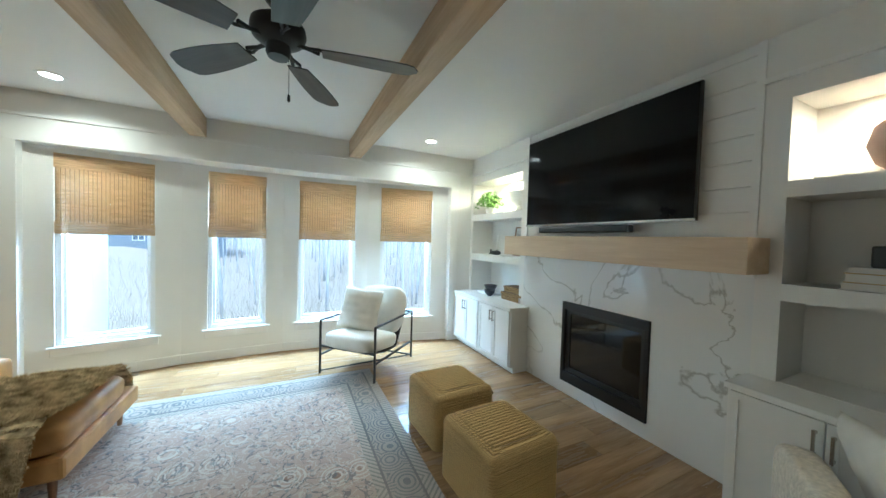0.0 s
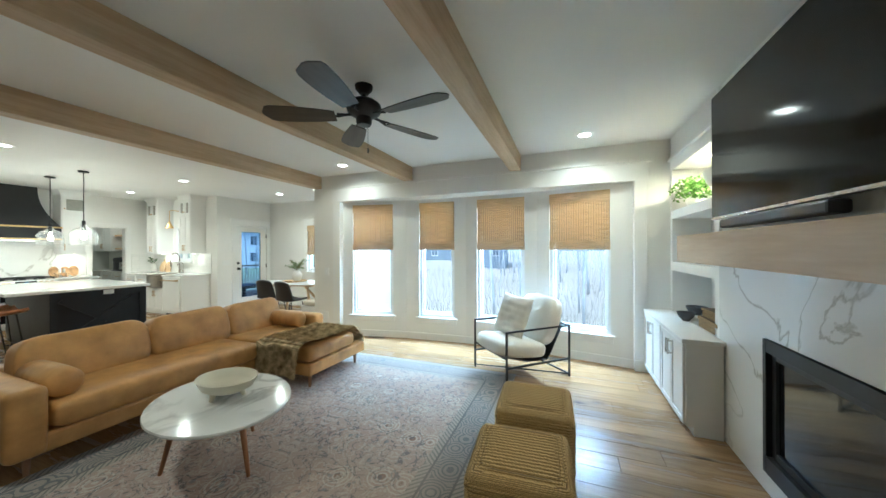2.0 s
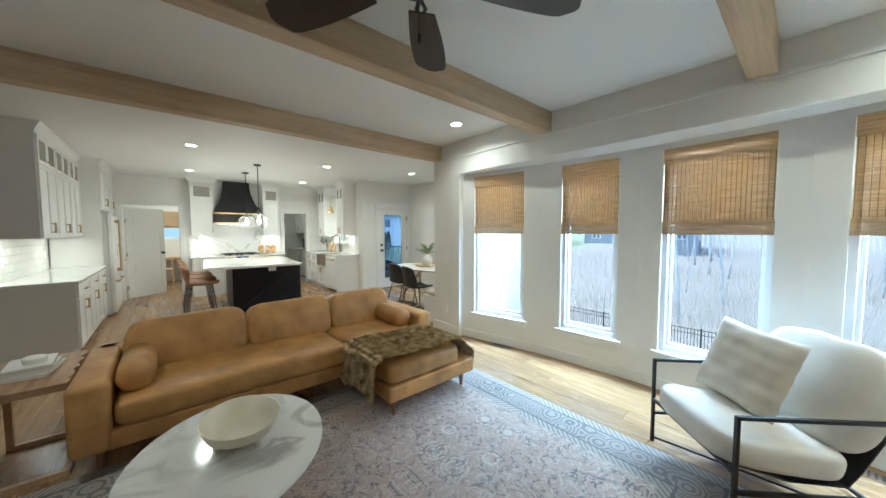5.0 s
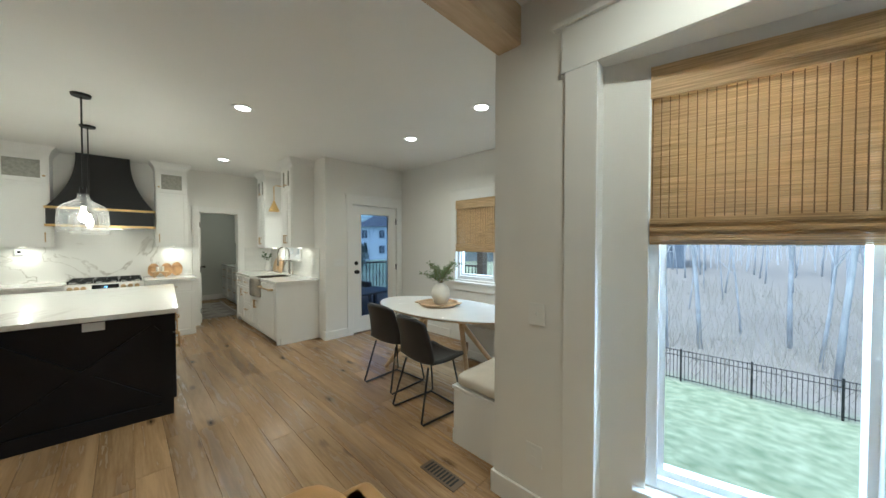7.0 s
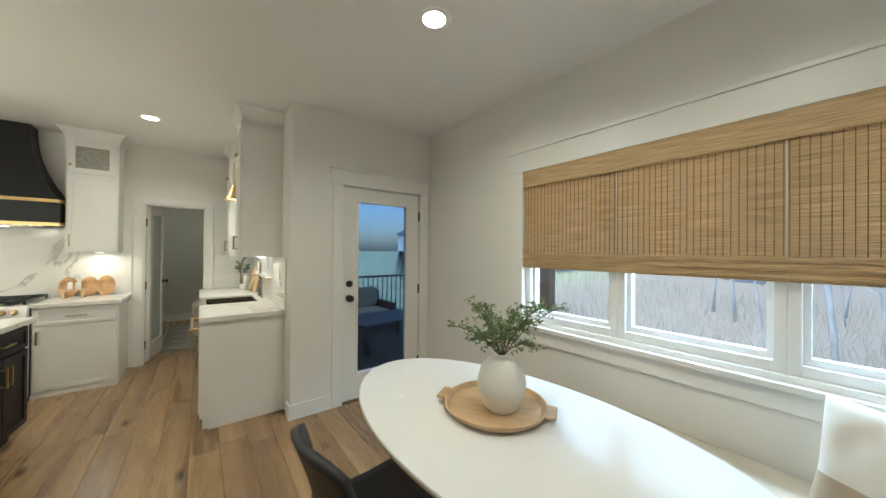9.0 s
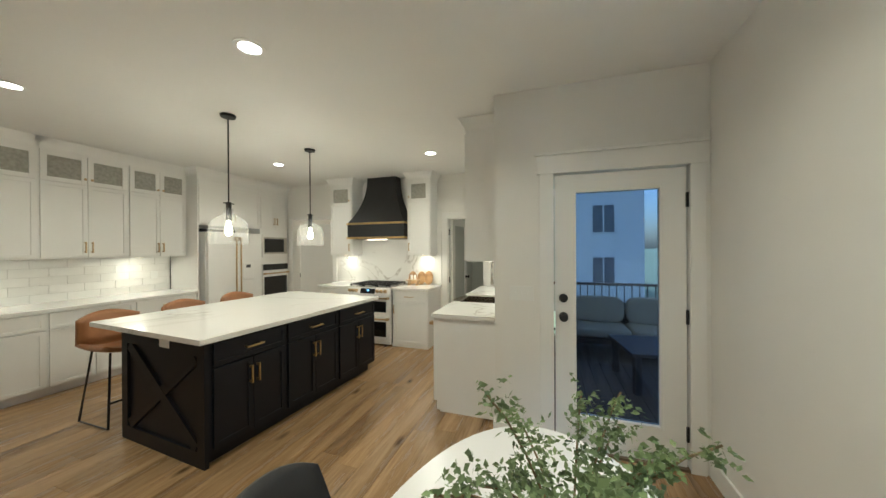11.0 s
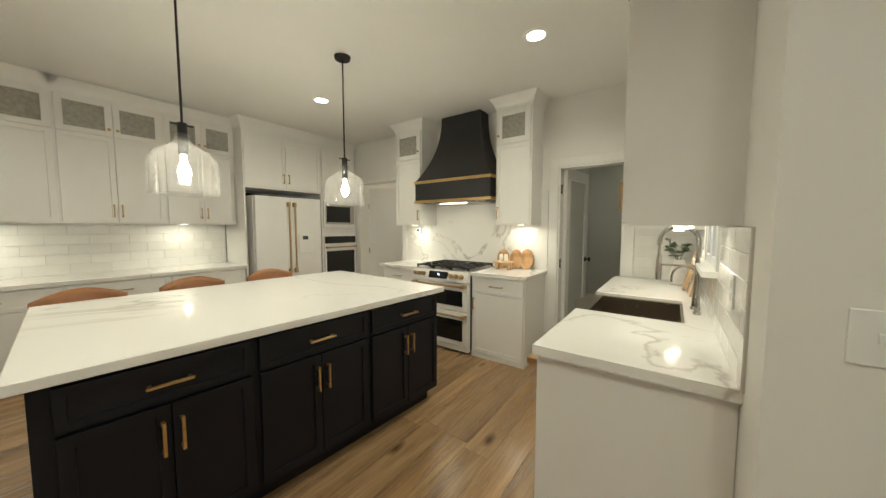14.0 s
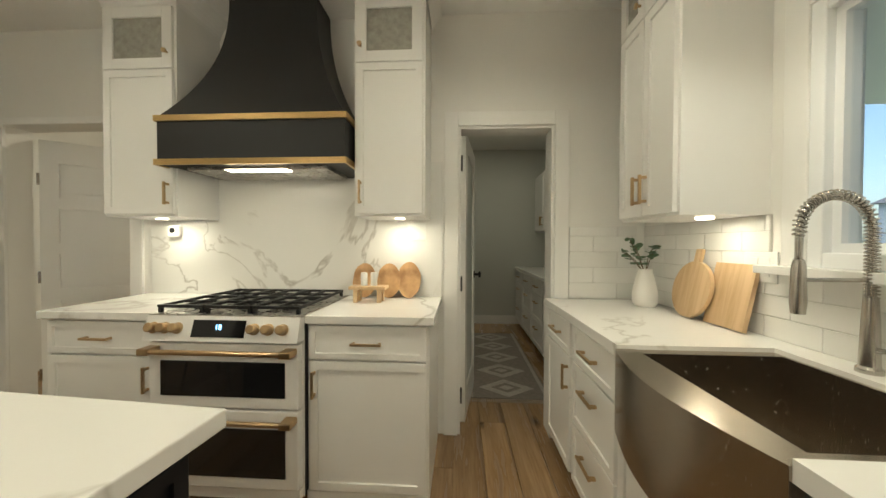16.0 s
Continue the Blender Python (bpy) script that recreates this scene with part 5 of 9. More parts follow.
spot_under(-6.3, SK - 0.15, 1.365, 0.90)
tile_wall("tiles_sink", "white glazed subway tiles behind the sink", 2.28, 0.918, 1.158, pose(-6.99, SK - 0.006, 0), tw=0.20, th=0.08)
tile_wall("tiles_sink_west", "white glazed subway tiles under the wall cabinet", 0.82, 1.158, 1.38, pose(-6.99, SK - 0.006, 0), tw=0.20, th=0.08)
tile_wall("tiles_sink_east", "white glazed subway tiles under the wall cabinet", 0.66, 1.158, 1.398, pose(-5.37, SK - 0.006, 0), tw=0.20, th=0.08)
tile_wall("tiles_range_wall", "white glazed subway tiles beside the pantry casing", 0.42, 0.918, 1.38, pose(KX + 0.006, P1 + 0.095, 0, 0, 0, 90))
tile_wall("tiles_long_wall", "white glazed subway tiles under the wall cabinets", 2.30, 0.918, 1.44, pose(-2.96, KY + 0.006, 0, 0, 0, 180))


# ---------------- lamps ----------------
def downlight(x, y, power=DOWN):
    th = thing("recessed_light", "round recessed ceiling light, switched on", "ceiling light", pose(x, y, CEIL), "recessed lights")
    bm = B()
    lathe(bm, [(0.062, -0.002), (0.066, -0.007), (0.092, -0.005), (0.095, 0.0)], 28)
    part("trim_ring", bm, M_WHITEPL, th, smooth="auto")
    bm = B()
    lathe(bm, [(0, -0.003), (0.061, -0.003), (0.061, 0.0)], 28)
    part("lens", bm, M_LAMP, th, "glowing warm-white lens")
    la = new("recessed_lamp", bpy.data.lights.new("recessed_lamp", "AREA"))
    la.data.shape, la.data.size = "DISK", 0.12
    la.data.energy, la.data.color, la.data.spread = power, WARM, radians(150)
    la.matrix_world = pose(x, y, CEIL - 0.012)


for x, y in ((3.36, 5.60), (0.0, 5.63), (0.25, 2.10)):
    downlight(x, y, DOWN * 0.8)
for x, y in ((-3.42, 5.41), (-1.80, 7.0), (-2.98, 7.11), (-5.79, 5.69), (-3.17, 3.33), (-5.57, 3.41)):
    downlight(x, y)


def pendant(x, y):
    th = thing("pendant_light", "seeded clear glass cloche pendant with a lit bulb", "pendant lamp", pose(x, y, 0), "island pendants")
    bm = B()
    lathe(bm, [(0, CEIL - 0.025), (0.06, CEIL - 0.022), (0.065, CEIL - 0.001), (0, CEIL - 0.001)], 24)
    part("canopy", bm, M_BLACK, th, smooth="auto")
    bm = B()
    tube(bm, [(0, 0, 1.950), (0, 0, CEIL - 0.02)], 0.006, 8)
    part("rod", bm, M_BLACK, th)
    bm = B()
    lathe(bm, [(0, 1.960), (0.022, 1.960), (0.024, 1.810), (0.02, 1.790), (0, 1.790)], 16)
    tube(bm, [(-0.05, 0, 1.950), (0.05, 0, 1.950)], 0.005, 8)
    part("socket", bm, M_BLACK, th, smooth="auto")
    bm = B()
    prof = [(0.035, 1.900), (0.038, 1.860), (0.06, 1.835), (0.115, 1.800), (0.138, 1.760), (0.142, 1.710), (0.142, 1.595)]
    prof = [(r * 1.1 if r > 0.05 else r, z) for r, z in prof[:-1]] + [(0.156, prof[-1][1] - 0.02)]
    lathe(bm, prof, 40)
    for v in bm.verts:
        d = noise.noise(v.co * 28 + Vector((x, 0, 0)))
        v.co.x *= 1 + 0.02 * d
        v.co.y *= 1 + 0.02 * d
    s = part("shade", bm, M_CLEARBUMP, th, "clear hammered glass", smooth=True)
    s.visible_shadow = False
    bm = B()
    lathe(bm, [(0.155, 1.578), (0.159, 1.575), (0.155, 1.572)], 40)
    part("rim", bm, M_CLEARBUMP, th, smooth=True)
    bm = B()
    lathe(bm, [(0, 1.655), (0.02, 1.660), (0.03, 1.685), (0.028, 1.715), (0.014, 1.755), (0.012, 1.790), (0, 1.790)], 20)
    b = part("bulb", bm, M_BULB, th, "glowing warm bulb", smooth=True)
    b.visible_shadow = False
    la = new("pendant_lamp", bpy.data.lights.new("pendant_lamp", "POINT"))
    la.data.energy, la.data.color, la.data.shadow_soft_size = PEND, WARM, 0.03
    la.matrix_world = pose(x, y, 1.700)


M_CLEARBUMP = glass_mat("hammered_glass", (0.99, 0.99, 0.98), 0.03, 0.96, 0.14, 0.95)
_tr = M_CLEARBUMP.node_tree.nodes.new("ShaderNodeBsdfTranslucent")
_tr.inputs[0].default_value = (0.95, 0.95, 0.93, 1)
_ms = M_CLEARBUMP.node_tree.nodes.new("ShaderNodeMixShader")
_ms.inputs[0].default_value = 0.03
_out = M_CLEARBUMP.node_tree.nodes["Material Output"]
_src = _out.inputs[0].links[0].from_socket
M_CLEARBUMP.node_tree.links.new(_src, _ms.inputs[1])
M_CLEARBUMP.node_tree.links.new(_tr.outputs[0], _ms.inputs[2])
M_CLEARBUMP.node_tree.links.new(_ms.outputs[0], _out.inputs[0])
_nt = M_CLEARBUMP.node_tree
_vo = _nt.nodes.new("ShaderNodeTexVoronoi")
_vo.inputs["Scale"].default_value = 24
_tc = _nt.nodes.new("ShaderNodeTexCoord")
_nt.links.new(_tc.outputs["Object"], _vo.inputs["Vector"])
_bp = _nt.nodes.new("ShaderNodeBump")
_bp.inputs["Strength"].default_value = 0.6
_bp.inputs["Distance"].default_value = 0.02
_nt.links.new(_vo.outputs["Distance"], _bp.inputs["Height"])
for _n in _nt.nodes:
    if _n.bl_idname in ("ShaderNodeBsdfGlossy", "ShaderNodeLayerWeight"):
        _nt.links.new(_bp.outputs[0], _n.inputs["Normal"])
pendant(-4.09, 4.35)
pendant(-5.16, 4.33)

# brass swing lamp above the sink window
th = thing("sconce", "brass cone sconce over the sink window", "wall lamp", pose(-5.70, SK, 0))
bm = B()
tube(bm, [(0, 0, 2.420), (0, -0.05, 2.420), (0, -0.30, 2.440), (0, -0.34, 2.420), (0, -0.34, 2.160)], 0.007, 10)
lathe(bm, [(0, 0.02), (0.045, 0.02), (0.05, 0.0), (0, 0)], 20, c=(0, -0.001, 2.420))
part("arm", bm, M_GOLD, th, smooth="auto")
bm = B()
lathe(bm, [(0.018, 2.175), (0.022, 2.150), (0.035, 2.120), (0.085, 2.005), (0.083, 2.003), (0.032, 2.115)], 32, c=(0, -0.34, 0))
part("shade", bm, M_GOLD, th, "brushed brass cone shade", smooth="auto")
bm = B()
lathe(bm, [(0, 2.015), (0.075, 2.020), (0, 2.040)], 24, c=(0, -0.34, 0))
part("bulb", bm, M_LAMP, th, "glowing bulb")
la = new("sconce_lamp", bpy.data.lights.new("sconce_lamp", "AREA"))
la.data.shape, la.data.size, la.data.energy, la.data.color = "DISK", 0.1, 0.5, WARM
la.matrix_world = pose(-5.70, SK - 0.34, 2.000)

# shelf lights in the top niches
for y in (5.5, 2.2):
    la = new("shelf_lamp", bpy.data.lights.new("shelf_lamp", "AREA"))
    la.data.shape, la.data.size, la.data.energy, la.data.color = "DISK", 0.08, 2.8, (1.0, 0.78, 0.50)
    la.matrix_world = pose(4.46, y, 2.372)
    th = thing("shelf_light", "small recessed puck light over the top shelf", "light", pose(4.46, y, 2.38), "shelf lights")
    bm = B()
    lathe(bm, [(0, -0.004), (0.035, -0.004), (0.04, 0.0), (0, 0)], 20)
    part("lens", bm, M_STRIP, th)


# ---------------- fireplace, television ----------------
th = thing("fireplace", "black metal gas fireplace behind glass", "fireplace", pose(0, 0, 0))
part("outer_frame", boxes((FX - 0.014, FX + 0.02, 3.365, 3.40, 0.125, 0.93), (FX - 0.014, FX + 0.02, 4.20, 4.235, 0.125, 0.93), (FX - 0.014, FX + 0.02, 3.40, 4.20, 0.855, 0.93), (FX - 0.014, FX + 0.02, 3.40, 4.20, 0.125, 0.23), r=0.003), M_BLACK, th)
part("inner_frame", boxes((FX + 0.015, FX + 0.04, 3.40, 3.44, 0.23, 0.855), (FX + 0.015, FX + 0.04, 4.16, 4.20, 0.23, 0.855), (FX + 0.015, FX + 0.04, 3.44, 4.16, 0.815, 0.855), (FX + 0.015, FX + 0.04, 3.44, 4.16, 0.23, 0.27), r=0.003), M_PLASTICBLK, th)
part("glass_front", boxes((FX + 0.03, FX + 0.036, 3.44, 4.16, 0.27, 0.815)), M_DARKGLASS, th, "dark reflective glass")
part("firebox", boxes((FX + 0.05, 4.70, 3.37, 4.23, 0.13, 0.92)), M_BLACK, th)
tagged(part("mantel", boxes((4.03, FX, 2.71, 4.90, 1.375, 1.585), r=0.005), M_MANTEL), "chunky pale oak mantel beam", "mantel")

sl = thing("shiplap", "white shiplap boards over the mantel", "wall panelling", pose(0, 0, 0), kind="structure")
z = 1.585
while z < CEIL - 0.01:
    h = min(0.158, CEIL - z)
    part("board", boxes((FX + 0.004, FX + 0.03, 2.81, 4.82, z + 0.004, z + h), r=0.001), M_TRIM, sl)
    z += 0.158

th = thing("television", "large black flat-screen television on the shiplap wall", "television", pose(0, 0, 0))
part("case", boxes((4.215, 4.25, 3.06, 4.745, 1.70, 2.635), r=0.004), M_PLASTICBLK, th)
part("screen", boxes((4.211, 4.2145, 3.07, 4.735, 1.717, 2.625)), M_SCREEN, th, "dark glossy screen")
part("bezel", boxes((4.209, 4.2148, 3.06, 4.745, 1.70, 1.715)), M_STEEL, th)
part("wall_mount", boxes((4.25, FX + 0.004, 3.6, 4.2, 1.85, 2.3)), M_BLACK, th)
th = thing("soundbar", "slim black soundbar below the television", "soundbar", pose(0, 0, 0))
part("body", boxes((4.17, 4.25, 3.50, 4.50, 1.625, 1.685), r=0.012), M_PLASTICBLK, th)
part("bracket", boxes((4.25, FX + 0.004, 3.75, 4.25, 1.64, 1.67)), M_BLACK, th)

# built-in base cabinets beside the fireplace; fronts face -x
GF = "built-in cabinets beside the fireplace"
base_cabinet(0.70, pose(4.05, WY - 0.005, 0, 0, 0, -90), "dd", M_CAB, M_NICKEL, "low white shaker cabinet with two doors", d=0.24, h=0.725, toe=0.07, group=GF)
base_cabinet(0.67, pose(4.05, WY - 0.705, 0, 0, 0, -90), "dd", M_CAB, M_NICKEL, "low white shaker cabinet with two doors", d=0.24, h=0.725, toe=0.07, group=GF)
base_cabinet(0.75, pose(4.05, 2.77, 0, 0, 0, -90), "dd", M_CAB, M_NICKEL, "low white shaker cabinet with two doors", d=0.24, h=0.725, toe=0.07, group=GF)
base_cabinet(0.75, pose(4.05, 2.02, 0, 0, 0, -90), "dd", M_CAB, M_NICKEL, "low white shaker cabinet with two doors", d=0.24, h=0.725, toe=0.07, group=GF)
tagged(part("cabinet_top", boxes((4.02, 4.30, 4.745, WY, 0.728, 0.762), (4.30, 4.66, 4.945, 6.065, 0.742, 0.764), r=0.003), M_TRIM), "white painted top of the low cabinets", "cabinet top")
tagged(part("cabinet_top", boxes((4.02, 4.30, 1.25, 2.78, 0.728, 0.762), (4.30, 4.66, 1.355, 2.65, 0.742, 0.764), r=0.003), M_TRIM), "white painted top of the low cabinets", "cabinet top")


# ---------------- ceiling fan ----------------
th = thing("ceiling_fan", "black five-blade ceiling fan, standing still", "ceiling fan", pose(1.70, 3.79, 0))
bm = B()
lathe(bm, [(0, CEIL - 0.07), (0.035, CEIL - 0.065), (0.065, CEIL - 0.03), (0.07, CEIL - 0.002), (0, CEIL - 0.002)], 28)
part("canopy", bm, M_BLACK, th, smooth="auto")
bm = B()
tube(bm, [(0, 0, 2.630), (0, 0, CEIL - 0.05)], 0.014, 12)
part("downrod", bm, M_BLACK, th, smooth="auto")
bm = B()
lathe(bm, [(0, 2.660), (0.04, 2.655), (0.09, 2.640), (0.13, 2.610), (0.135, 2.580), (0.125, 2.550), (0.10, 2.530), (0.06, 2.510), (0.06, 2.470), (0.05, 2.450), (0, 2.445)], 36)
part("motor_housing", bm, M_BLACK, th, smooth="auto")
for k in range(5):
    a = 72 * k + FANROT
    bm = B()
    prof = []
    n = 14
    for i in range(n + 1):
        t = i / n
        x = 0.19 + 0.47 * t
        w = 0.055 + 0.03 * math.sin(min(1, t * 1.15) * math.pi * 0.62)
        if t > 0.86:
            w *= math.sqrt(max(0.04, 1 - ((t - 0.86) / 0.14) ** 2))
        prof.append((x, w))
    top = [bm.verts.new((x, w, 0.003)) for x, w in prof] + [bm.verts.new((x, -w, 0.003)) for x, w in prof[::-1]]
    bot = [bm.verts.new((v.co.x, v.co.y, -0.003)) for v in top]
    bm.faces.new(top)
    bm.faces.new(bot[::-1])
    for i in range(len(top)):
        j = (i + 1) % len(top)
        bm.faces.new((top[i], bot[i], bot[j], top[j]))
    bmesh.ops.recalc_face_normals(bm, faces=bm.faces[:])
    bl = part("blade", bm, M_FANBLADE, th, "dark brown-black blade", m=pose(0, 0, 2.515, 0, 0, a) @ pose(0, 0, 0, 11) @ Matrix.Scale(1.13, 4))
    bm = B()
    tube(bm, [(0.085, 0, 0.02), (0.14, 0, 0.012), (0.2, 0.02, 0.006)], 0.011, 8)
    tube(bm, [(0.14, 0, 0.012), (0.2, -0.02, 0.006), (0.25, 0, 0.006)], 0.009, 8)
    part("blade_iron", bm, M_BLACK, th, m=pose(0, 0, 2.515, 0, 0, a))
bm = B()
tube(bm, [(0.05, -0.02, 2.460), (0.052, -0.022, 2.260)], 0.0015, 5)
lathe(bm, [(0, 2.220), (0.008, 2.230), (0.006, 2.260), (0, 2.265)], 10, c=(0.052, -0.022, 0))
part("pull_chain", bm, M_BLACK, th)


# ---------------- rug ----------------
def rug_material():
    ma = bpy.data.materials.new("faded_rug_weave")
    ma.use_nodes = True
    nt = ma.node_tree
    N, L = nt.nodes, nt.links
    bs = N["Principled BSDF"]
    bs.inputs["Roughness"].default_value = 0.95
    bs.inputs["Specular IOR Level"].default_value = 0.1
    tc = N.new("ShaderNodeTexCoord")

    def math_(op, a, b=None, c=None):
        n = N.new("ShaderNodeMath")
        n.operation = op
        for i, v in enumerate((a, b, c)):
            if v is None:
                continue
            if isinstance(v, (int, float)):
                n.inputs[i].default_value = v
            else:
                L.new(v, n.inputs[i])
        return n.outputs[0]

    def mixc(f, a, b):
        n = N.new("ShaderNodeMix")
        n.data_type = "RGBA"
        for i, v in ((6, a), (7, b)):
            if isinstance(v, tuple):
                n.inputs[i].default_value = (*v, 1)
            else:
                L.new(v, n.inputs[i])
        L.new(f, n.inputs[0])
        return n.outputs[2]

    def noise_(sc, det=3, dist=0.0, vec=None):
        n = N.new("ShaderNodeTexNoise")
        n.inputs["Scale"].default_value, n.inputs["Detail"].default_value, n.inputs["Distortion"].default_value = sc, det, dist
        L.new(vec or tc.outputs["Object"], n.inputs["Vector"])
        return n.outputs["Fac"]

    sep = N.new("ShaderNodeSeparateXYZ")
    L.new(tc.outputs["Object"], sep.inputs[0])
    ax, ay = math_("ABSOLUTE", sep.outputs[0]), math_("ABSOLUTE", sep.outputs[1])
    comb = N.new("ShaderNodeCombineXYZ")
    L.new(ax, comb.inputs[0])
    L.new(ay, comb.inputs[1])
    sym = comb.outputs[0]
    # scrolling vines and rosettes, mirrored about both middles
    v1 = N.new("ShaderNodeTexVoronoi")
    v1.inputs["Scale"].default_value = 3.6
    L.new(sym, v1.inputs["Vector"])
    v2 = N.new("ShaderNodeTexVoronoi")
    v2.inputs["Scale"].default_value = 9.0
    L.new(sym, v2.inputs["Vector"])
    rings = math_("SINE", math_("MULTIPLY", v1.outputs["Distance"], 62.0))
    ros = math_("GREATER_THAN", rings, 0.55)
    vine = math_("LESS_THAN", math_("ABSOLUTE", math_("SUBTRACT", noise_(7.0, 2, 1.6, sym), 0.5)), 0.022)
    vine2 = math_("LESS_THAN", math_("ABSOLUTE", math_("SUBTRACT", noise_(13.0, 2, 1.2, sym), 0.5)), 0.03)
    dots = math_("LESS_THAN", v2.outputs["Distance"], 0.16)
    field = mixc(noise_(2.2, 4), (0.42, 0.285, 0.235), (0.47, 0.41, 0.375))
    c = mixc(math_("MULTIPLY", ros, math_("LESS_THAN", v1.outputs["Distance"], 0.42)), field, (0.60, 0.56, 0.51))
    c = mixc(math_("MULTIPLY", math_("LESS_THAN", v1.outputs["Distance"], 0.10), 0.8), c, (0.22, 0.13, 0.10))
    c = mixc(math_("MULTIPLY", vine, 0.75), c, (0.11, 0.125, 0.15))
    c = mixc(math_("MULTIPLY", vine2, 0.6), c, (0.60, 0.565, 0.52))
    c = mixc(math_("MULTIPLY", dots, 0.65), c, (0.22, 0.25, 0.28))
    # border bands
    dx = math_("SUBTRACT", RUGW / 2, ax)
    dy = math_("SUBTRACT", RUGL / 2, ay)
    d = math_("MINIMUM", dx, dy)
    inb = math_("LESS_THAN", d, 0.36)
    mid = math_("MULTIPLY", math_("LESS_THAN", d, 0.29), math_("GREATER_THAN", d, 0.09))
    vb = N.new("ShaderNodeTexVoronoi")
    vb.inputs["Scale"].default_value = 6.4
    L.new(sym, vb.inputs["Vector"])
    bros = math_("GREATER_THAN", math_("SINE", math_("MULTIPLY", vb.outputs["Distance"], 46.0)), 0.3)
    bcol = mixc(bros, (0.34, 0.31, 0.28), (0.15, 0.165, 0.18))
    gcol = mixc(math_("GREATER_THAN", math_("SINE", math_("MULTIPLY", math_("ADD", ax, ay), 150.0)), 0.3), (0.42, 0.38, 0.335), (0.20, 0.20, 0.20))
    bord = mixc(mid, gcol, bcol)
    c = mixc(inb, c, bord)
    line = math_("LESS_THAN", math_("ABSOLUTE", math_("SUBTRACT", math_("ABSOLUTE", math_("SUBTRACT", d, 0.19)), 0.10)), 0.008)
    c = mixc(line, c, (0.13, 0.135, 0.145))
    # fading
    wear = N.new("ShaderNodeMapRange")
    wear.inputs[1].default_value, wear.inputs[2].default_value = 0.38, 0.68
    wear.inputs[3].default_value, wear.inputs[4].default_value = 0.04, 0.38
    L.new(noise_(1.4, 6), wear.inputs[0])
    c = mixc(wear.outputs[0], c, (0.48, 0.41, 0.375))
    fine = math_("MULTIPLY_ADD", noise_(260.0, 1), 0.5, 0.75)
    hs = N.new("ShaderNodeHueSaturation")
    L.new(fine, hs.inputs["Value"])
    L.new(c, hs.inputs["Color"])
    L.new(hs.outputs[0], bs.inputs["Base Color"])
    bp = N.new("ShaderNodeBump")
    bp.inputs["Strength"].default_value, bp.inputs["Distance"].default_value = 0.5, 0.004
    L.new(noise_(300.0, 1), bp.inputs["Height"])
    L.new(bp.outputs[0], bs.inputs["Normal"])
    return ma


RUGW, RUGL = 2.72, 3.58
M_RUG = rug_material()
tagged(part("area_rug", boxes((-RUGW / 2, RUGW / 2, -RUGL / 2, RUGL / 2, 0, 0.012), r=0.004), M_RUG, m=pose(1.25, 3.69, 0.001)), "large faded traditional rug in grey, rose and blue", "rug")


# ---------------- sofa with chaise ----------------
th = thing("sectional_sofa", "tan leather sectional sofa with a chaise and bolsters", "sofa", pose(0, 0, 0))
Y0, Y1 = 2.52, 5.24
XB, XF, XC = -0.98, -0.02, 0.68
CY0 = 4.27
part("base", boxes((XB + 0.06, XF, Y0 + 0.02, Y1 - 0.02, 0.15, 0.28), (XF, XC, CY0, Y1 - 0.02, 0.15, 0.28), r=0.02), M_LEATHER, th)
bm = B()
bx(bm, XB, XB + 0.20, Y0 + 0.02, Y1 - 0.02, 0.16, 0.60, r=0.05, seg=4)
part("back_frame", bm, M_LEATHER, th, smooth="auto")
for ya, yb in ((Y0, Y0 + 0.19), (Y1 - 0.19, Y1)):
    bm = B()
    bx(bm, XB + 0.01, XF + 0.02, ya, yb, 0.15, 0.60, r=0.045, seg=4)
    part("arm", bm, M_LEATHER, th, smooth="auto")
bm = B()
soft_box(bm, ((XB + 0.2 + XF) / 2 + 0.02, (Y0 + 0.19 + CY0) / 2, 0.365), (XF - XB - 0.18, CY0 - Y0 - 0.19, 0.19), 0.16, 56, 20, 0.010, 3.0)
part("seat_cushion", bm, M_LEATHER, th, smooth=True)
bm = B()
soft_box(bm, ((XB + 0.2 + XC) / 2, (CY0 + Y1 - 0.19) / 2, 0.365), (XC - XB - 0.2, Y1 - 0.19 - CY0, 0.19), 0.16, 56, 20, 0.010, 3.0)
part("chaise_cushion", bm, M_LEATHER, th, smooth=True)
ys = [Y0 + 0.20, Y0 + 1.02, Y0 + 1.80, Y1 - 0.20]
for a, b in zip(ys, ys[1:]):
    bm = B()
    soft_box(bm, (0, 0, 0), (0.25, b - a - 0.005, 0.42), 0.30, 48, 24, 0.022, 3.5)
    part("back_cushion", bm, M_LEATHER, th, "creased tan leather back cushion", smooth=True, m=pose(XB + 0.27, (a + b) / 2, 0.60, 0, -14, 0))
for y in (Y0 + 0.30, Y1 - 0.30):
    bm = B()
    prof = [(0, -0.26), (0.075, -0.255), (0.098, -0.235), (0.102, -0.1), (0.104, 0.1), (0.098, 0.235), (0.075, 0.255), (0, 0.26)]
    lathe(bm, prof, 28)
    bm.transform(pose(0, 0, 0, 0, 90, 0))
    part("bolster", bm, M_LEATHER, th, "round leather bolster pillow", smooth=True, m=pose(-0.37, y, 0.55))
for x, y in ((XF - 0.1, Y0 + 0.12), (XB + 0.15, Y0 + 0.12), (XB + 0.15, Y1 - 0.12), (XC - 0.08, CY0 + 0.08), (XC - 0.08, Y1 - 0.12), (XF - 0.1, CY0 - 0.3)):
    bm = B()
    tube(bm, [(x, y, 0.002), (x, y, 0.16)], 0.014, 12, r2=0.024)
    part("leg", bm, M_WALNUT, th, smooth="auto")

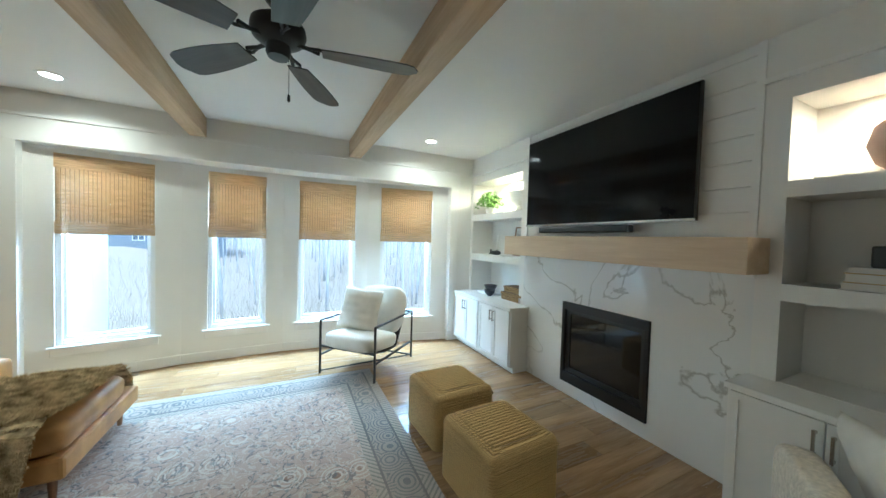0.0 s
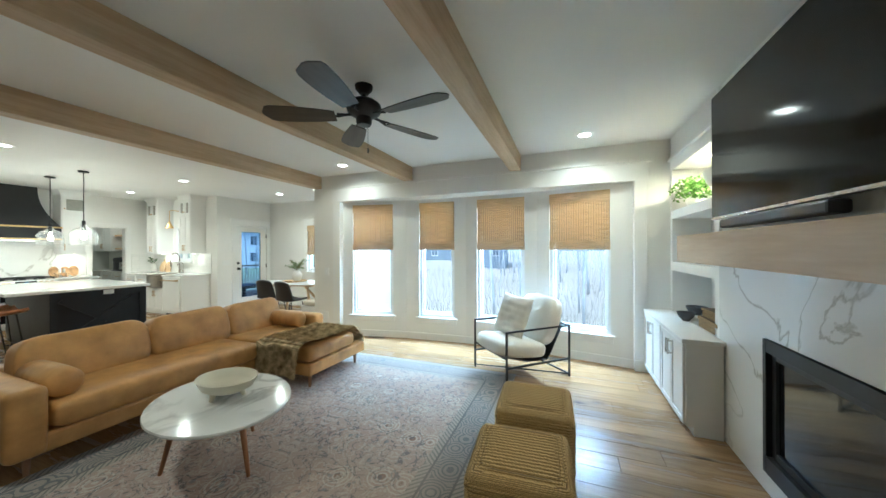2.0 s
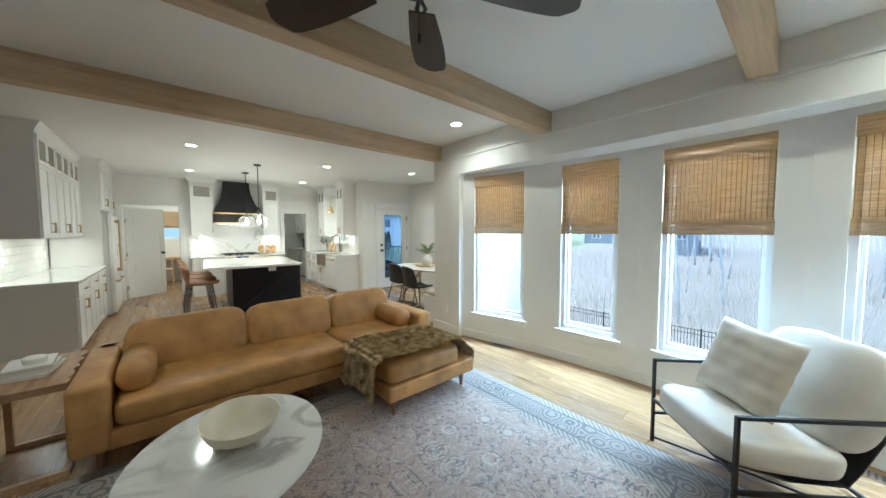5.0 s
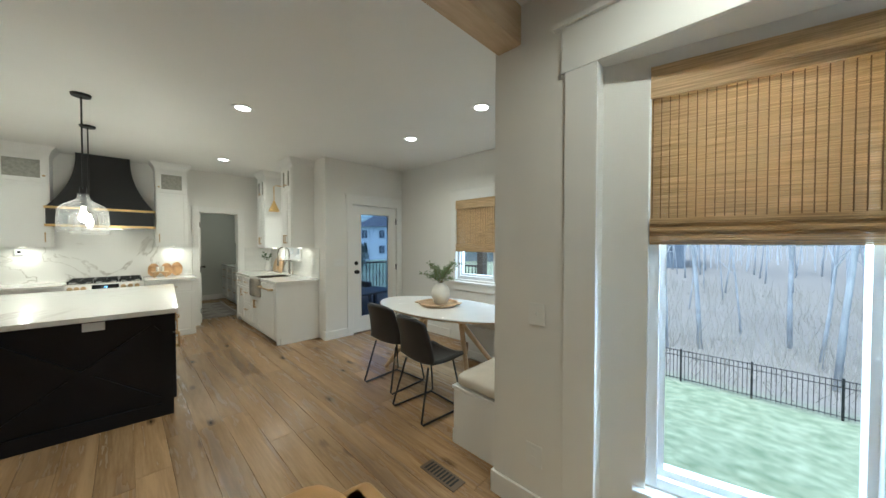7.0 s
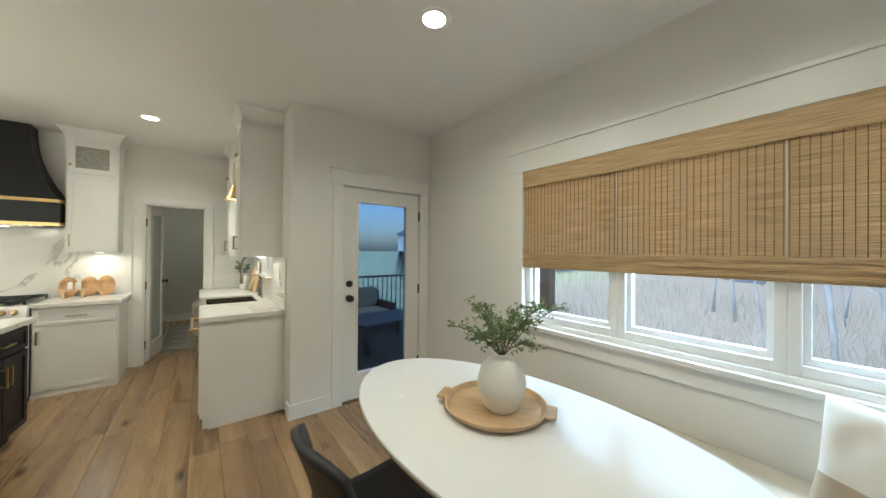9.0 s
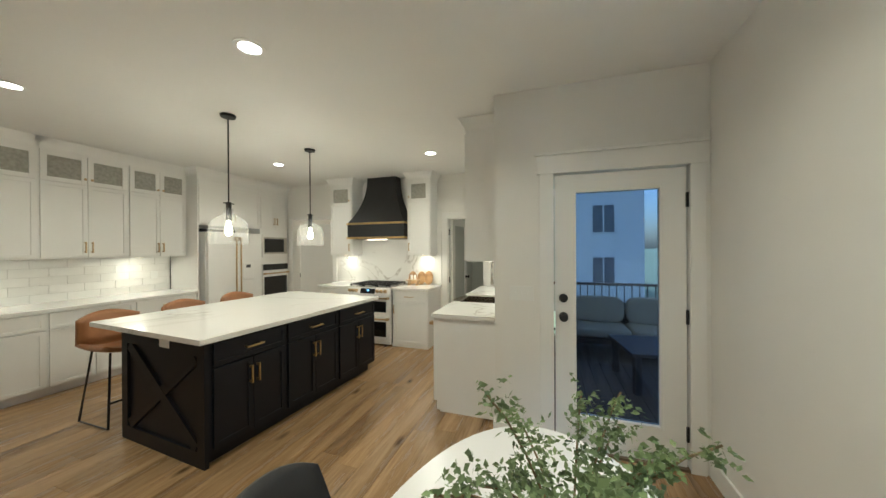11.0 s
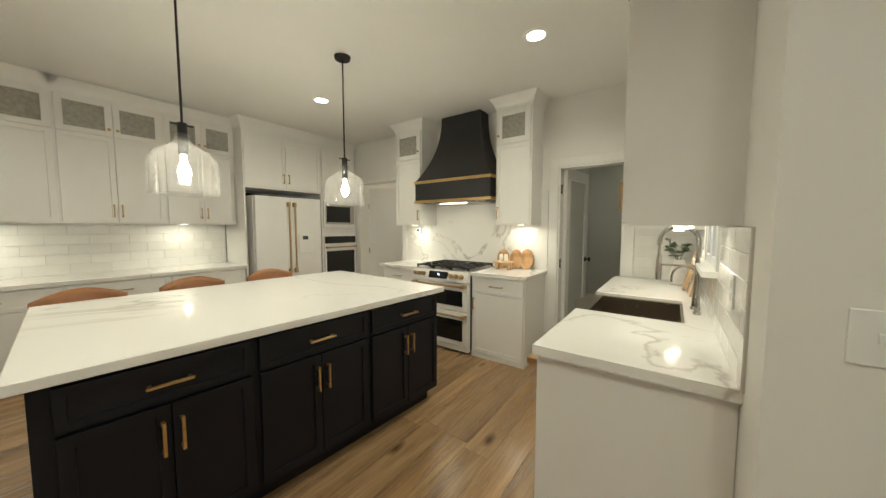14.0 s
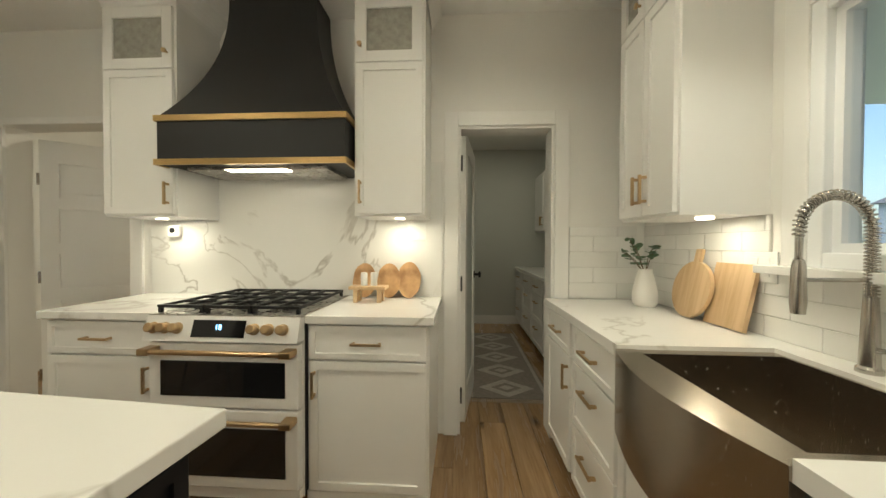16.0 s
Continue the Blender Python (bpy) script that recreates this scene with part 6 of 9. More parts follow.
# fur throw draped over the chaise: a strip that lies on the seat and hangs down both long sides
bm = B()
rng = random.Random(4)
nx, ny = 44, 60
ya, yb = CY0 - 0.02, Y1 - 0.20
path = []
hang = 0.34
tot = hang + (yb - ya) + hang * 0.9
rows = []
for i in range(nx + 1):
    u = i / nx
    x = -0.02 + 0.62 * u
    row = []
    for j in range(ny + 1):
        s = tot * j / ny
        if s < hang:
            y, z = ya - 0.03, 0.475 - (hang - s)
        elif s < hang + (yb - ya):
            y, z = ya + (s - hang), 0.485
        else:
            y, z = yb + 0.24, 0.485 - (s - hang - (yb - ya))
            y = min(y, yb + 0.02 + (s - hang - (yb - ya)) * 1.2)
        q = Vector((x * 3.2, s * 2.6, 0.3))
        f = noise.noise(q)
        g2 = noise.noise(q * 3.1)
        dx = 0.10 * noise.noise(Vector((0.3, s * 1.3, 4))) + 0.10 * (s / tot - 0.4)
        if s < hang:
            y -= 0.035 * (0.6 + f)
            z += 0.04 * noise.noise(Vector((x * 5, 9, 1)))
        else:
            z += 0.018 * f + 0.010 * g2 + 0.014
        row.append(bm.verts.new((x + dx, y, max(0.06, z))))
    rows.append(row)
for a, b in zip(rows, rows[1:]):
    for j in range(ny):
        bm.faces.new((a[j], a[j + 1], b[j + 1], b[j]))
bmesh.ops.recalc_face_normals(bm, faces=bm.faces[:])
base = [(f.calc_center_median(), f.normal.copy()) for f in bm.faces]
for cpt, nrm in base:
    if nrm.z < -0.2:
        nrm = -nrm
    for _ in range(9):
        p = cpt + Vector((rng.uniform(-0.011, 0.011), rng.uniform(-0.011, 0.011), rng.uniform(-0.004, 0.004)))
        sgn = 1 if (nrm.z > 0.3 or nrm.y < 0) else -1
        d = (nrm * sgn + Vector((rng.uniform(0.2, 1.0), rng.uniform(-0.6, 0.6), rng.uniform(-0.9, 0.1)))).normalized() * rng.uniform(0.016, 0.034)
        w = Vector((rng.uniform(-1, 1), rng.uniform(-1, 1), 0.2)).normalized() * 0.0035
        bm.faces.new((bm.verts.new(p - w), bm.verts.new(p + w), bm.verts.new(p + d)))
tagged(part("fur_throw", bm, M_FUR, smooth=False), "brown and grey faux fur throw draped over the chaise", "throw blanket")


# ---------------- coffee table and bowl ----------------
th = thing("coffee_table", "oval white marble coffee table on tapered wooden legs", "coffee table", pose(0.91, 3.22, 0.013, 0, 0, 160))
bm = B()
lathe(bm, [(0, 0.395), (0.46, 0.395), (0.485, 0.405), (0.49, 0.415), (0.485, 0.425), (0, 0.425)], 64, sx=1.06, sy=0.86)
part("tabletop", bm, M_TABLEMARBLE, th, smooth="auto")
bm = B()
lathe(bm, [(0, 0.37), (0.30, 0.37), (0.30, 0.394), (0, 0.394)], 40)
part("apron", bm, M_WALNUT, th, smooth="auto")
for k in range(3):
    a = radians(k * 120 + 110 - 160)
    bm = B()
    tube(bm, [(0.34 * math.cos(a), 0.34 * math.sin(a), 0.0), (0.25 * math.cos(a), 0.25 * math.sin(a), 0.38)], 0.012, 14, r2=0.022)
    part("leg", bm, M_WALNUTR, th, "tapered reddish walnut leg", smooth="auto")
th = thing("footed_bowl", "cream ceramic bowl on three small feet", "bowl", pose(0.90, 3.26, 0.439))
bm = B()
lathe(bm, [(0, 0.035), (0.10, 0.04), (0.165, 0.075), (0.19, 0.13), (0.193, 0.135), (0.185, 0.135), (0.16, 0.085), (0.10, 0.055), (0, 0.05)], 48, sx=1.12, sy=0.92)
part("bowl", bm, M_BOWL, th, smooth=True)
for k in range(3):
    a = radians(k * 120 + 30)
    bm = B()
    tube(bm, [(0.11 * math.cos(a), 0.11 * math.sin(a), 0.0), (0.095 * math.cos(a), 0.095 * math.sin(a), 0.05)], 0.013, 10, r2=0.022)
    part("foot", bm, M_BOWL, th, smooth="auto")


# ---------------- armchair by the windows ----------------
def sling_chair(m):
    th = thing("armchair", "black metal frame armchair with loose white cushions", "armchair", m)
    w, d, ah, sh = 0.70, 0.86, 0.60, 0.30
    c = [(-w / 2, -d / 2), (w / 2, -d / 2), (w / 2, d / 2), (-w / 2, d / 2)]
    bar = 0.009
    for x, y in c:
        part("leg", boxes((x - bar, x + bar, y - bar, y + bar, 0, ah)), M_BLACK, th)
    for sx in (-1, 1):
        part("arm_rail", boxes((sx * w / 2 - bar, sx * w / 2 + bar, -d / 2 + bar, d / 2 - bar, ah - 2 * bar, ah)), M_BLACK, th)
        part("side_rail", boxes((sx * w / 2 - bar, sx * w / 2 + bar, -d / 2 + bar, d / 2 - bar, 0.20, 0.20 + 2 * bar)), M_BLACK, th)
    part("floor_rail", boxes((-w / 2, w / 2, d / 2 - bar, d / 2 + bar, 0.02, 0.02 + 2 * bar)), M_BLACK, th)
    part("front_rail", boxes((-w / 2, w / 2, -d / 2 - bar, -d / 2 + bar, sh, sh + 2 * bar)), M_BLACK, th)
    part("back_rail", boxes((-w / 2, w / 2, d / 2 - bar, d / 2 + bar, ah - 2 * bar, ah)), M_BLACK, th)
    bm = B()
    tube(bm, [(-w / 2, -d / 2, 0.03), (w / 2, d / 2, 0.03)], 0.007, 6)
    part("cross_rail", bm, M_BLACK, th)
    bm = B()
    prof = [(-d / 2, sh + 0.01), (-0.1, 0.215), (0.18, 0.20), (0.24, 0.28), (d / 2 - 0.02, ah - 0.02)]
    a = [bm.verts.new((-w / 2 + 0.09, y, z)) for y, z in prof]
    b = [bm.verts.new((w / 2 - 0.09, y, z)) for y, z in prof]
    for i in range(len(prof) - 1):
        bm.faces.new((a[i], b[i], b[i + 1], a[i + 1]))
    o = part("sling", bm, M_BLACKLEATHER, th)
    o.modifiers.new("thick", "SOLIDIFY").thickness = 0.006
    bm = B()
    soft_box(bm, (0, 0, 0), (0.66, 0.66, 0.19), 0.42, 44, 22, 0.014, 5.0)
    part("seat_cushion", bm, M_CUSHION, th, "plump off-white seat cushion", smooth=True, m=pose(0, -0.14, 0.345, -8))
    bm = B()
    soft_box(bm, (0, 0, 0), (0.64, 0.22, 0.58), 0.48, 44, 24, 0.016, 5.0)
    part("back_cushion", bm, M_CUSHION, th, "plump off-white back cushion", smooth=True, m=pose(0, 0.26, 0.62, -22))
    return th


CHM = pose(2.64, 5.63, 0.0, 0, 0, -46)
sling_chair(CHM)
bm = B()
pillow(bm, 0.50, 0.50, 0.17, Matrix.Identity(4), 22, 0.02, 3)
for v in bm.verts:
    v.co.y += 0.004 * math.sin(v.co.z * 75)
tagged(part("throw_pillow", bm, M_CREAM, smooth=True, m=CHM @ pose(-0.12, -0.02, 0.66, -20, 4, 8)), "cream ribbed throw pillow on the armchair", "pillow")


# ---------------- seagrass stools ----------------
def cube_ottoman(x, y, w, d, h, rz):
    th = thing("woven_ottoman", "square seagrass cube ottoman with rounded edges", "ottoman", pose(x, y, 0.013 if x < 2.6 else 0.0, 0, 0, rz), "seagrass ottomans")
    bm = B()
    bx(bm, -w / 2, w / 2, -d / 2, d / 2, 0, h, r=0.045, seg=5)
    part("body", bm, M_SEAGRASS, th, smooth="auto")
    n = 20
    bm = B()
    for k in range(n):
        yy = -d / 2 + 0.012 + (d - 0.024) * k / (n - 1)
        pts = []
        for i in range(17):
            t = i / 16
            xx = -w / 2 + 0.006 + (w - 0.012) * t
            zz = h + 0.003 - 0.034 * abs(2 * t - 1) ** 9 - 0.030 * abs(2 * k / (n - 1) - 1) ** 9
            pts.append((xx, yy + 0.002 * math.sin(i * 3.14 + k), zz))
        tube(bm, pts, 0.0105, 6)
    tagged(part("top_strands", bm, M_SEAGRASS, th, "twisted seagrass strands", smooth=True), kind="stuff")
    bm = B()
    m2 = 19
    for k in range(m2):
        z = 0.02 + (h - 0.075) * k / (m2 - 1)
        pts = []
        a, b, r = w / 2 - 0.002, d / 2 - 0.002, 0.045
        for cx, cy, s in ((a - r, b - r, 0), (-a + r, b - r, 90), (-a + r, -b + r, 180), (a - r, -b + r, 270)):
            for q in range(4):
                t = radians(s + 30 * q)
                pts.append((cx + r * math.cos(t), cy + r * math.sin(t), z))
        tube(bm, pts, 0.009, 5, closed=True)
    tagged(part("side_strands", bm, M_SEAGRASS, th, smooth=True), kind="stuff")


cube_ottoman(2.95, 4.12, 0.51, 0.51, 0.40, 3)
cube_ottoman(2.94, 3.44, 0.51, 0.51, 0.40, 4)


# ---------------- small things of the living room ----------------
def leafy(bm, pts, n, size, rng, spread=0.5, droop=0.0):
    """Pointed leaves along a stem."""
    for i in range(n):
        t = (i + 0.5) / n * (len(pts) - 1)
        k = min(int(t), len(pts) - 2)
        p = Vector(pts[k]).lerp(Vector(pts[k + 1]), t - k)
        d = Vector((rng.uniform(-1, 1), rng.uniform(-1, 1), rng.uniform(-0.4, 0.8) - droop)).normalized()
        w = d.cross(Vector((rng.uniform(-1, 1), rng.uniform(-1, 1), rng.uniform(-1, 1)))).normalized()
        s = size * rng.uniform(0.6, 1.2)
        a, b = p, p + d * s
        m1 = p + d * s * 0.45
        bend = Vector((0, 0, -0.12 * s))
        bm.faces.new([bm.verts.new(q) for q in (a, m1 + w * s * 0.28, b + bend, m1 - w * s * 0.28)])


def fern(m):
    th = thing("potted_fern", "bright green fern in a small pale pot", "plant", m)
    bm = B()
    lathe(bm, [(0, 0), (0.06, 0), (0.085, 0.06), (0.08, 0.10), (0.07, 0.10), (0.07, 0.08), (0, 0.08)], 24)
    part("pot", bm, M_CERAMIC, th, smooth="auto")
    rng = random.Random(5)
    bm = B()
    for k in range(46):
        a = rng.uniform(0, 2 * math.pi)
        r = rng.uniform(0.08, 0.22)
        h = rng.uniform(0.10, 0.25)
        pts = [(0, 0, 0.08), (0.5 * r * math.cos(a), 0.5 * r * math.sin(a), 0.08 + h), (r * math.cos(a), r * math.sin(a), 0.06 + h * 0.85), (1.25 * r * math.cos(a), 1.25 * r * math.sin(a), 0.02 + h * 0.5)]
        pts = [(max(-0.24, min(x, 0.11)), max(-0.26, min(y, 0.2)), z) for x, y, z in pts]
        leafy(bm, pts, 26, 0.042, rng)
    part("fronds", bm, M_GREEN, th, "bright green leaflets")


fern(pose(4.44, 5.80, 1.912))
th = thing("picture_frame", "white framed botanical picture leaning on the shelf", "picture frame", pose(4.62, 5.45, 1.912, 0, 8, 0))
part("frame", boxes((-0.012, 0.012, -0.13, -0.11, 0, 0.34), (-0.012, 0.012, 0.11, 0.13, 0, 0.34), (-0.012, 0.012, -0.11, 0.11, 0.32, 0.34), (-0.012, 0.012, -0.11, 0.11, 0, 0.02), r=0.002), M_TRIM, th)
part("print", boxes((-0.004, 0.0, -0.11, 0.11, 0.02, 0.32)), M_ART, th, "faded ochre print in a white mat")
th = thing("pedestal_bowl", "tall white footed ceramic bowl", "bowl", pose(4.45, 5.18, 1.912))
bm = B()
lathe(bm, [(0, 0), (0.06, 0), (0.055, 0.02), (0.045, 0.07), (0.12, 0.15), (0.145, 0.26), (0.137, 0.26), (0.11, 0.16), (0, 0.12)], 36)
part("bowl", bm, M_CERAMIC, th, smooth="auto")
th = thing("bead_garland", "loose string of pale wooden beads", "decoration", pose(4.40, 5.52, 1.912))
for k in range(9):
    bm = B()
    bmesh.ops.create_uvsphere(bm, u_segments=10, v_segments=8, radius=0.014)
    part("bead", bm, M_CERAMIC, th, smooth=True, m=pose(0.02 * math.sin(k * 1.7), -0.13 + 0.027 * k, 0.014))
for y, h in ((5.86, 0.17), (5.70, 0.22)):
    th = thing("candlestick", "white taper candle in a dark holder", "candle", pose(4.5, y, 1.327), "taper candles")
    bm = B()
    lathe(bm, [(0, 0), (0.03, 0), (0.03, 0.008), (0.012, 0.015), (0.012, 0.06), (0.016, 0.07), (0, 0.07)], 16)
    part("holder", bm, M_BLACK, th, smooth="auto")
    bm = B()
    tube(bm, [(0, 0, 0.06), (0, 0, 0.06 + h)], 0.010, 10)
    part("candle", bm, M_CERAMIC, th, smooth="auto")
tagged(part("dark_knot", boxes((-0.05, 0.05, -0.07, 0.07, 0, 0.06), r=0.028), M_DARKBOWL, smooth="auto", m=pose(4.42, 5.62, 1.326)), "small black sculptural knot", "decoration")
th = thing("framed_landscape", "dark framed misty landscape leaning on the shelf", "picture frame", pose(4.60, 5.22, 1.327, 0, 7, 0))
part("frame", boxes((-0.012, 0.012, -0.24, -0.225, 0, 0.40), (-0.012, 0.012, 0.225, 0.24, 0, 0.40), (-0.012, 0.012, -0.225, 0.225, 0.385, 0.40), (-0.012, 0.012, -0.225, 0.225, 0, 0.015)), M_WALNUT, th)
part("canvas", boxes((-0.004, 0.0, -0.225, 0.225, 0.015, 0.385)), M_LANDSCAPE, th, "pale sky over grey hills")
for k, (w, d, h, z, y) in enumerate(((0.40, 0.24, 0.10, 0.764, 5.10), (0.34, 0.20, 0.075, 0.866, 5.10))):
    th = thing("rattan_box", "lidded woven rattan box", "box", pose(4.42, y, z), "stacked rattan boxes")
    part("body", boxes((-d / 2, d / 2, -w / 2, w / 2, 0, h * 0.66), r=0.008), M_RATTAN, th)
    part("lid", boxes((-d / 2 - 0.006, d / 2 + 0.006, -w / 2 - 0.006, w / 2 + 0.006, h * 0.67, h), r=0.008), M_RATTAN, th)
tagged(part("book", boxes((-0.12, 0.12, -0.16, 0.16, 0, 0.03), r=0.003), M_BOOKW, m=pose(4.40, 5.68, 0.764)), "large white coffee-table book", "book")
for r, z, x, y in ((0.095, 0.795, 4.42, 5.72), (0.078, 0.764, 4.27, 5.52)):
    bm = B()
    lathe(bm, [(0, 0), (0.4 * r, 0), (0.45 * r, 0.012), (r * 0.8, 0.04), (r, 0.085), (r * 0.95, 0.085), (r * 0.72, 0.045), (0, 0.02)], 32)
    tagged(part("stoneware_bowl", bm, M_DARKBOWL, smooth="auto", m=pose(x, y, z)), "charcoal stoneware bowl on the built-in top", "bowl", "stoneware bowls")

# shelves beside the start of the walk
bm = B()
lathe(bm, [(0, 0), (0.07, 0), (0.13, 0.06), (0.16, 0.15), (0.14, 0.24), (0.08, 0.30), (0.05, 0.33), (0.055, 0.36), (0.045, 0.36), (0.04, 0.33), (0, 0.3)], 40)
tagged(part("round_vase", bm, M_TERRA, smooth=True, m=pose(4.46, 2.26, 1.912)), "round pale terracotta vase", "vase")
for k, (w, d, h, mt, lb) in enumerate(((0.32, 0.24, 0.035, M_BOOKW, "grey-white hardback book in the stack"), (0.30, 0.22, 0.05, M_BOOKY, "mustard hardback book in the stack"), (0.28, 0.21, 0.028, M_BOOKW, "thin white hardback book in the stack"))):
    z = 1.327 + (0, 0.036, 0.087)[k]
    th = thing("book", lb, "book", pose(4.44, 2.29, z), "books under the camera")
    part("cover", boxes((-d / 2, d / 2, -w / 2, w / 2, 0, 0.004), (-d / 2, d / 2, -w / 2, w / 2, h - 0.004, h), (d / 2 - 0.004, d / 2, -w / 2, w / 2, 0.004, h - 0.004)), mt, th)
    part("pages", boxes((-d / 2 + 0.006, d / 2 - 0.004, -w / 2 + 0.006, w / 2 - 0.006, 0.004, h - 0.004)), M_PAPER, th)
th = thing("vintage_camera", "black vintage camera on a stack of books", "camera", pose(4.44, 2.25, 1.443))
part("body", boxes((-0.05, 0.05, -0.12, 0.12, 0, 0.11), r=0.01), M_PLASTICBLK, th)
part("top_plate", boxes((-0.035, 0.035, -0.06, 0.06, 0.111, 0.14), r=0.008), M_BLACK, th)
bm = B()
lathe(bm, [(0, 0), (0.04, 0), (0.04, 0.03), (0.03, 0.032), (0, 0.025)], 24)
part("lens", bm, M_DARKGLASS, th, smooth="auto", m=pose(-0.051, 0, 0.055, 0, -90, 0))

# accent chair with a pillow at the start
th = thing("accent_chair", "ivory boucle accent chair, only its back edge in view", "armchair", pose(3.761, 1.995, 0, 0, 0, 30))
bm = B()
soft_box(bm, (0, 0, 0.32), (0.72, 0.70, 0.24), 0.3, 36, 18, 0.006, 9)
part("seat", bm, M_BOUCLE, th, smooth=True)
bm = B()
soft_box(bm, (0, 0.33, 0.46), (0.76, 0.16, 0.36), 0.35, 36, 18, 0.006, 9)
part("backrest", bm, M_BOUCLE, th, smooth=True)
for x in (-0.28, 0.28):
    for y in (-0.26, 0.26):
        bm = B()
        tube(bm, [(x, y, 0), (x, y, 0.22)], 0.014, 10, r2=0.02)
        part("leg", bm, M_WALNUT, th)
bm = B()
pillow(bm, 0.46, 0.46, 0.16, Matrix.Identity(4), 18, 0.015, 8)
tagged(part("throw_pillow", bm, M_CUSHION, smooth=True, m=pose(3.831, 2.155, 0.62, -22, 6, 30)), "white linen pillow on the accent chair", "pillow")


# side table with books
th = thing("side_table", "wooden C-shaped side table with a live-edge top", "side table", pose(-0.50, 2.32, 0))
bm = B()
outl = []
for i in range(14):
    outl.append((-0.36 + 0.72 * i / 13, -0.21 + 0.018 * math.sin(i * 1.7)))
for i in range(14):
    outl.append((0.36 - 0.72 * i / 13, 0.20 + 0.014 * math.sin(i * 2.3)))
quad_prism(bm, outl, 0.555, 0.60)
part("tabletop", bm, M_TABLEWOOD, th)
for x in (-0.30, 0.27):
    part("leg_frame", boxes((x, x + 0.035, -0.19, -0.155, 0.0, 0.555), (x, x + 0.035, -0.155, 0.18, 0.0, 0.035)), M_OAKZ, th)
part("stretcher", boxes((-0.265, 0.27, 0.145, 0.18, 0.0, 0.03)), M_OAKZ, th)
for k, (w, d, h) in enumerate(((0.30, 0.22, 0.022), (0.28, 0.21, 0.02), (0.27, 0.20, 0.022))):
    th = thing("magazine", "pale magazine in a stack on the side table", "magazine", pose(-0.50, 2.32, 0.601 + 0.0225 * k, 0, 0, 6 * k - 8), "magazines")
    part("pages", boxes((-w / 2, w / 2, -d / 2, d / 2, 0.001, h - 0.001)), M_PAPER, th)
    part("cover", boxes((-w / 2 - 0.001, w / 2, -d / 2 - 0.001, d / 2, h - 0.001, h)), M_BOOKW, th)
bm = B()
lathe(bm, [(0, 0), (0.05, 0), (0.055, 0.03), (0.05, 0.038), (0, 0.04)], 28)
tagged(part("lidded_dish", bm, M_CERAMIC, smooth="auto", m=pose(-0.48, 2.34, 0.669)), "small round white ceramic dish", "dish")

# floor vents and plates
for x, y, rz in ((-1.33, 6.00, 0), (0.19, 6.25, 8), (3.05, 6.22, -6)):
    th = thing("floor_vent", "brown slotted floor register", "floor vent", pose(x, y, 0.001, 0, 0, rz), "floor registers")
    part("frame", boxes((-0.15, 0.15, -0.055, 0.055, 0, 0.004)), M_VENT, th)
    for k in range(9):
        part("slot", boxes((-0.125 + 0.028 * k, -0.112 + 0.028 * k, -0.04, 0.04, 0.0041, 0.0052)), M_BLACK, th)


def plate(x, y, z, rz, n, label, w=None, rocker=True):
    th = thing("wall_plate", label, "switch plate", pose(x, y, z, 0, 0, rz), "wall plates")
    w = w or 0.045 + 0.046 * n
    part("cover", boxes((-w / 2, w / 2, -0.006, 0, -0.058, 0.058), r=0.002), M_WHITEPL, th)
    for k in range(n):
        cx = (k - (n - 1) / 2) * 0.046
        if rocker:
            part("toggle", boxes((cx - 0.005, cx + 0.005, -0.016, -0.006, -0.008, 0.012), r=0.001), M_WHITEPL, th)
        else:
            for s in (-1, 1):
                part("socket", boxes((cx - 0.016, cx + 0.016, -0.008, -0.006, s * 0.022 - 0.014, s * 0.022 + 0.014), r=0.0009), M_WHITEPL, th)


plate(-0.75, WY, 1.10, 0, 1, "white light switch on the pier")
plate(-0.76, WY, 0.34, 0, 1, "white outlet on the pier", rocker=False)
plate(DX, 6.93, 1.17, 90, 3, "white triple switch beside the patio door")
plate(-2.9, 1.19, 1.12, 90, 4, "white switch plate on the charcoal wall")
plate(-2.9, 1.25, 0.47, 90, 1, "white outlet on the charcoal wall", rocker=False)
plate(-3.30, KY + 0.010, 1.16, 180, 1, "white outlet on the tiled wall", rocker=False)
plate(-5.05, KY + 0.010, 1.16, 180, 1, "white outlet on the tiled wall", rocker=False)
plate(KX + 0.016, 5.26, 1.345, 90, 1, "white outlet on the quartz backsplash", w=0.12, rocker=False)
plate(-6.2, SK - 0.010, 1.18, 0, 2, "white outlet on the tiled sink wall", rocker=False)
plate(-4.95, SK - 0.010, 1.18, 0, 1, "white outlet on the tiled sink wall", rocker=False)
th = thing("thermostat", "white wall thermostat with a dark screen", "thermostat", pose(-2.9, 1.31, 1.56, 0, 0, 90))
part("body", boxes((-0.06, 0.06, -0.02, 0, -0.05, 0.05), r=0.006), M_WHITEPL, th)
part("screen", boxes((-0.035, 0.035, -0.0215, -0.02, -0.03, 0.03)), M_DARKBOWL, th)

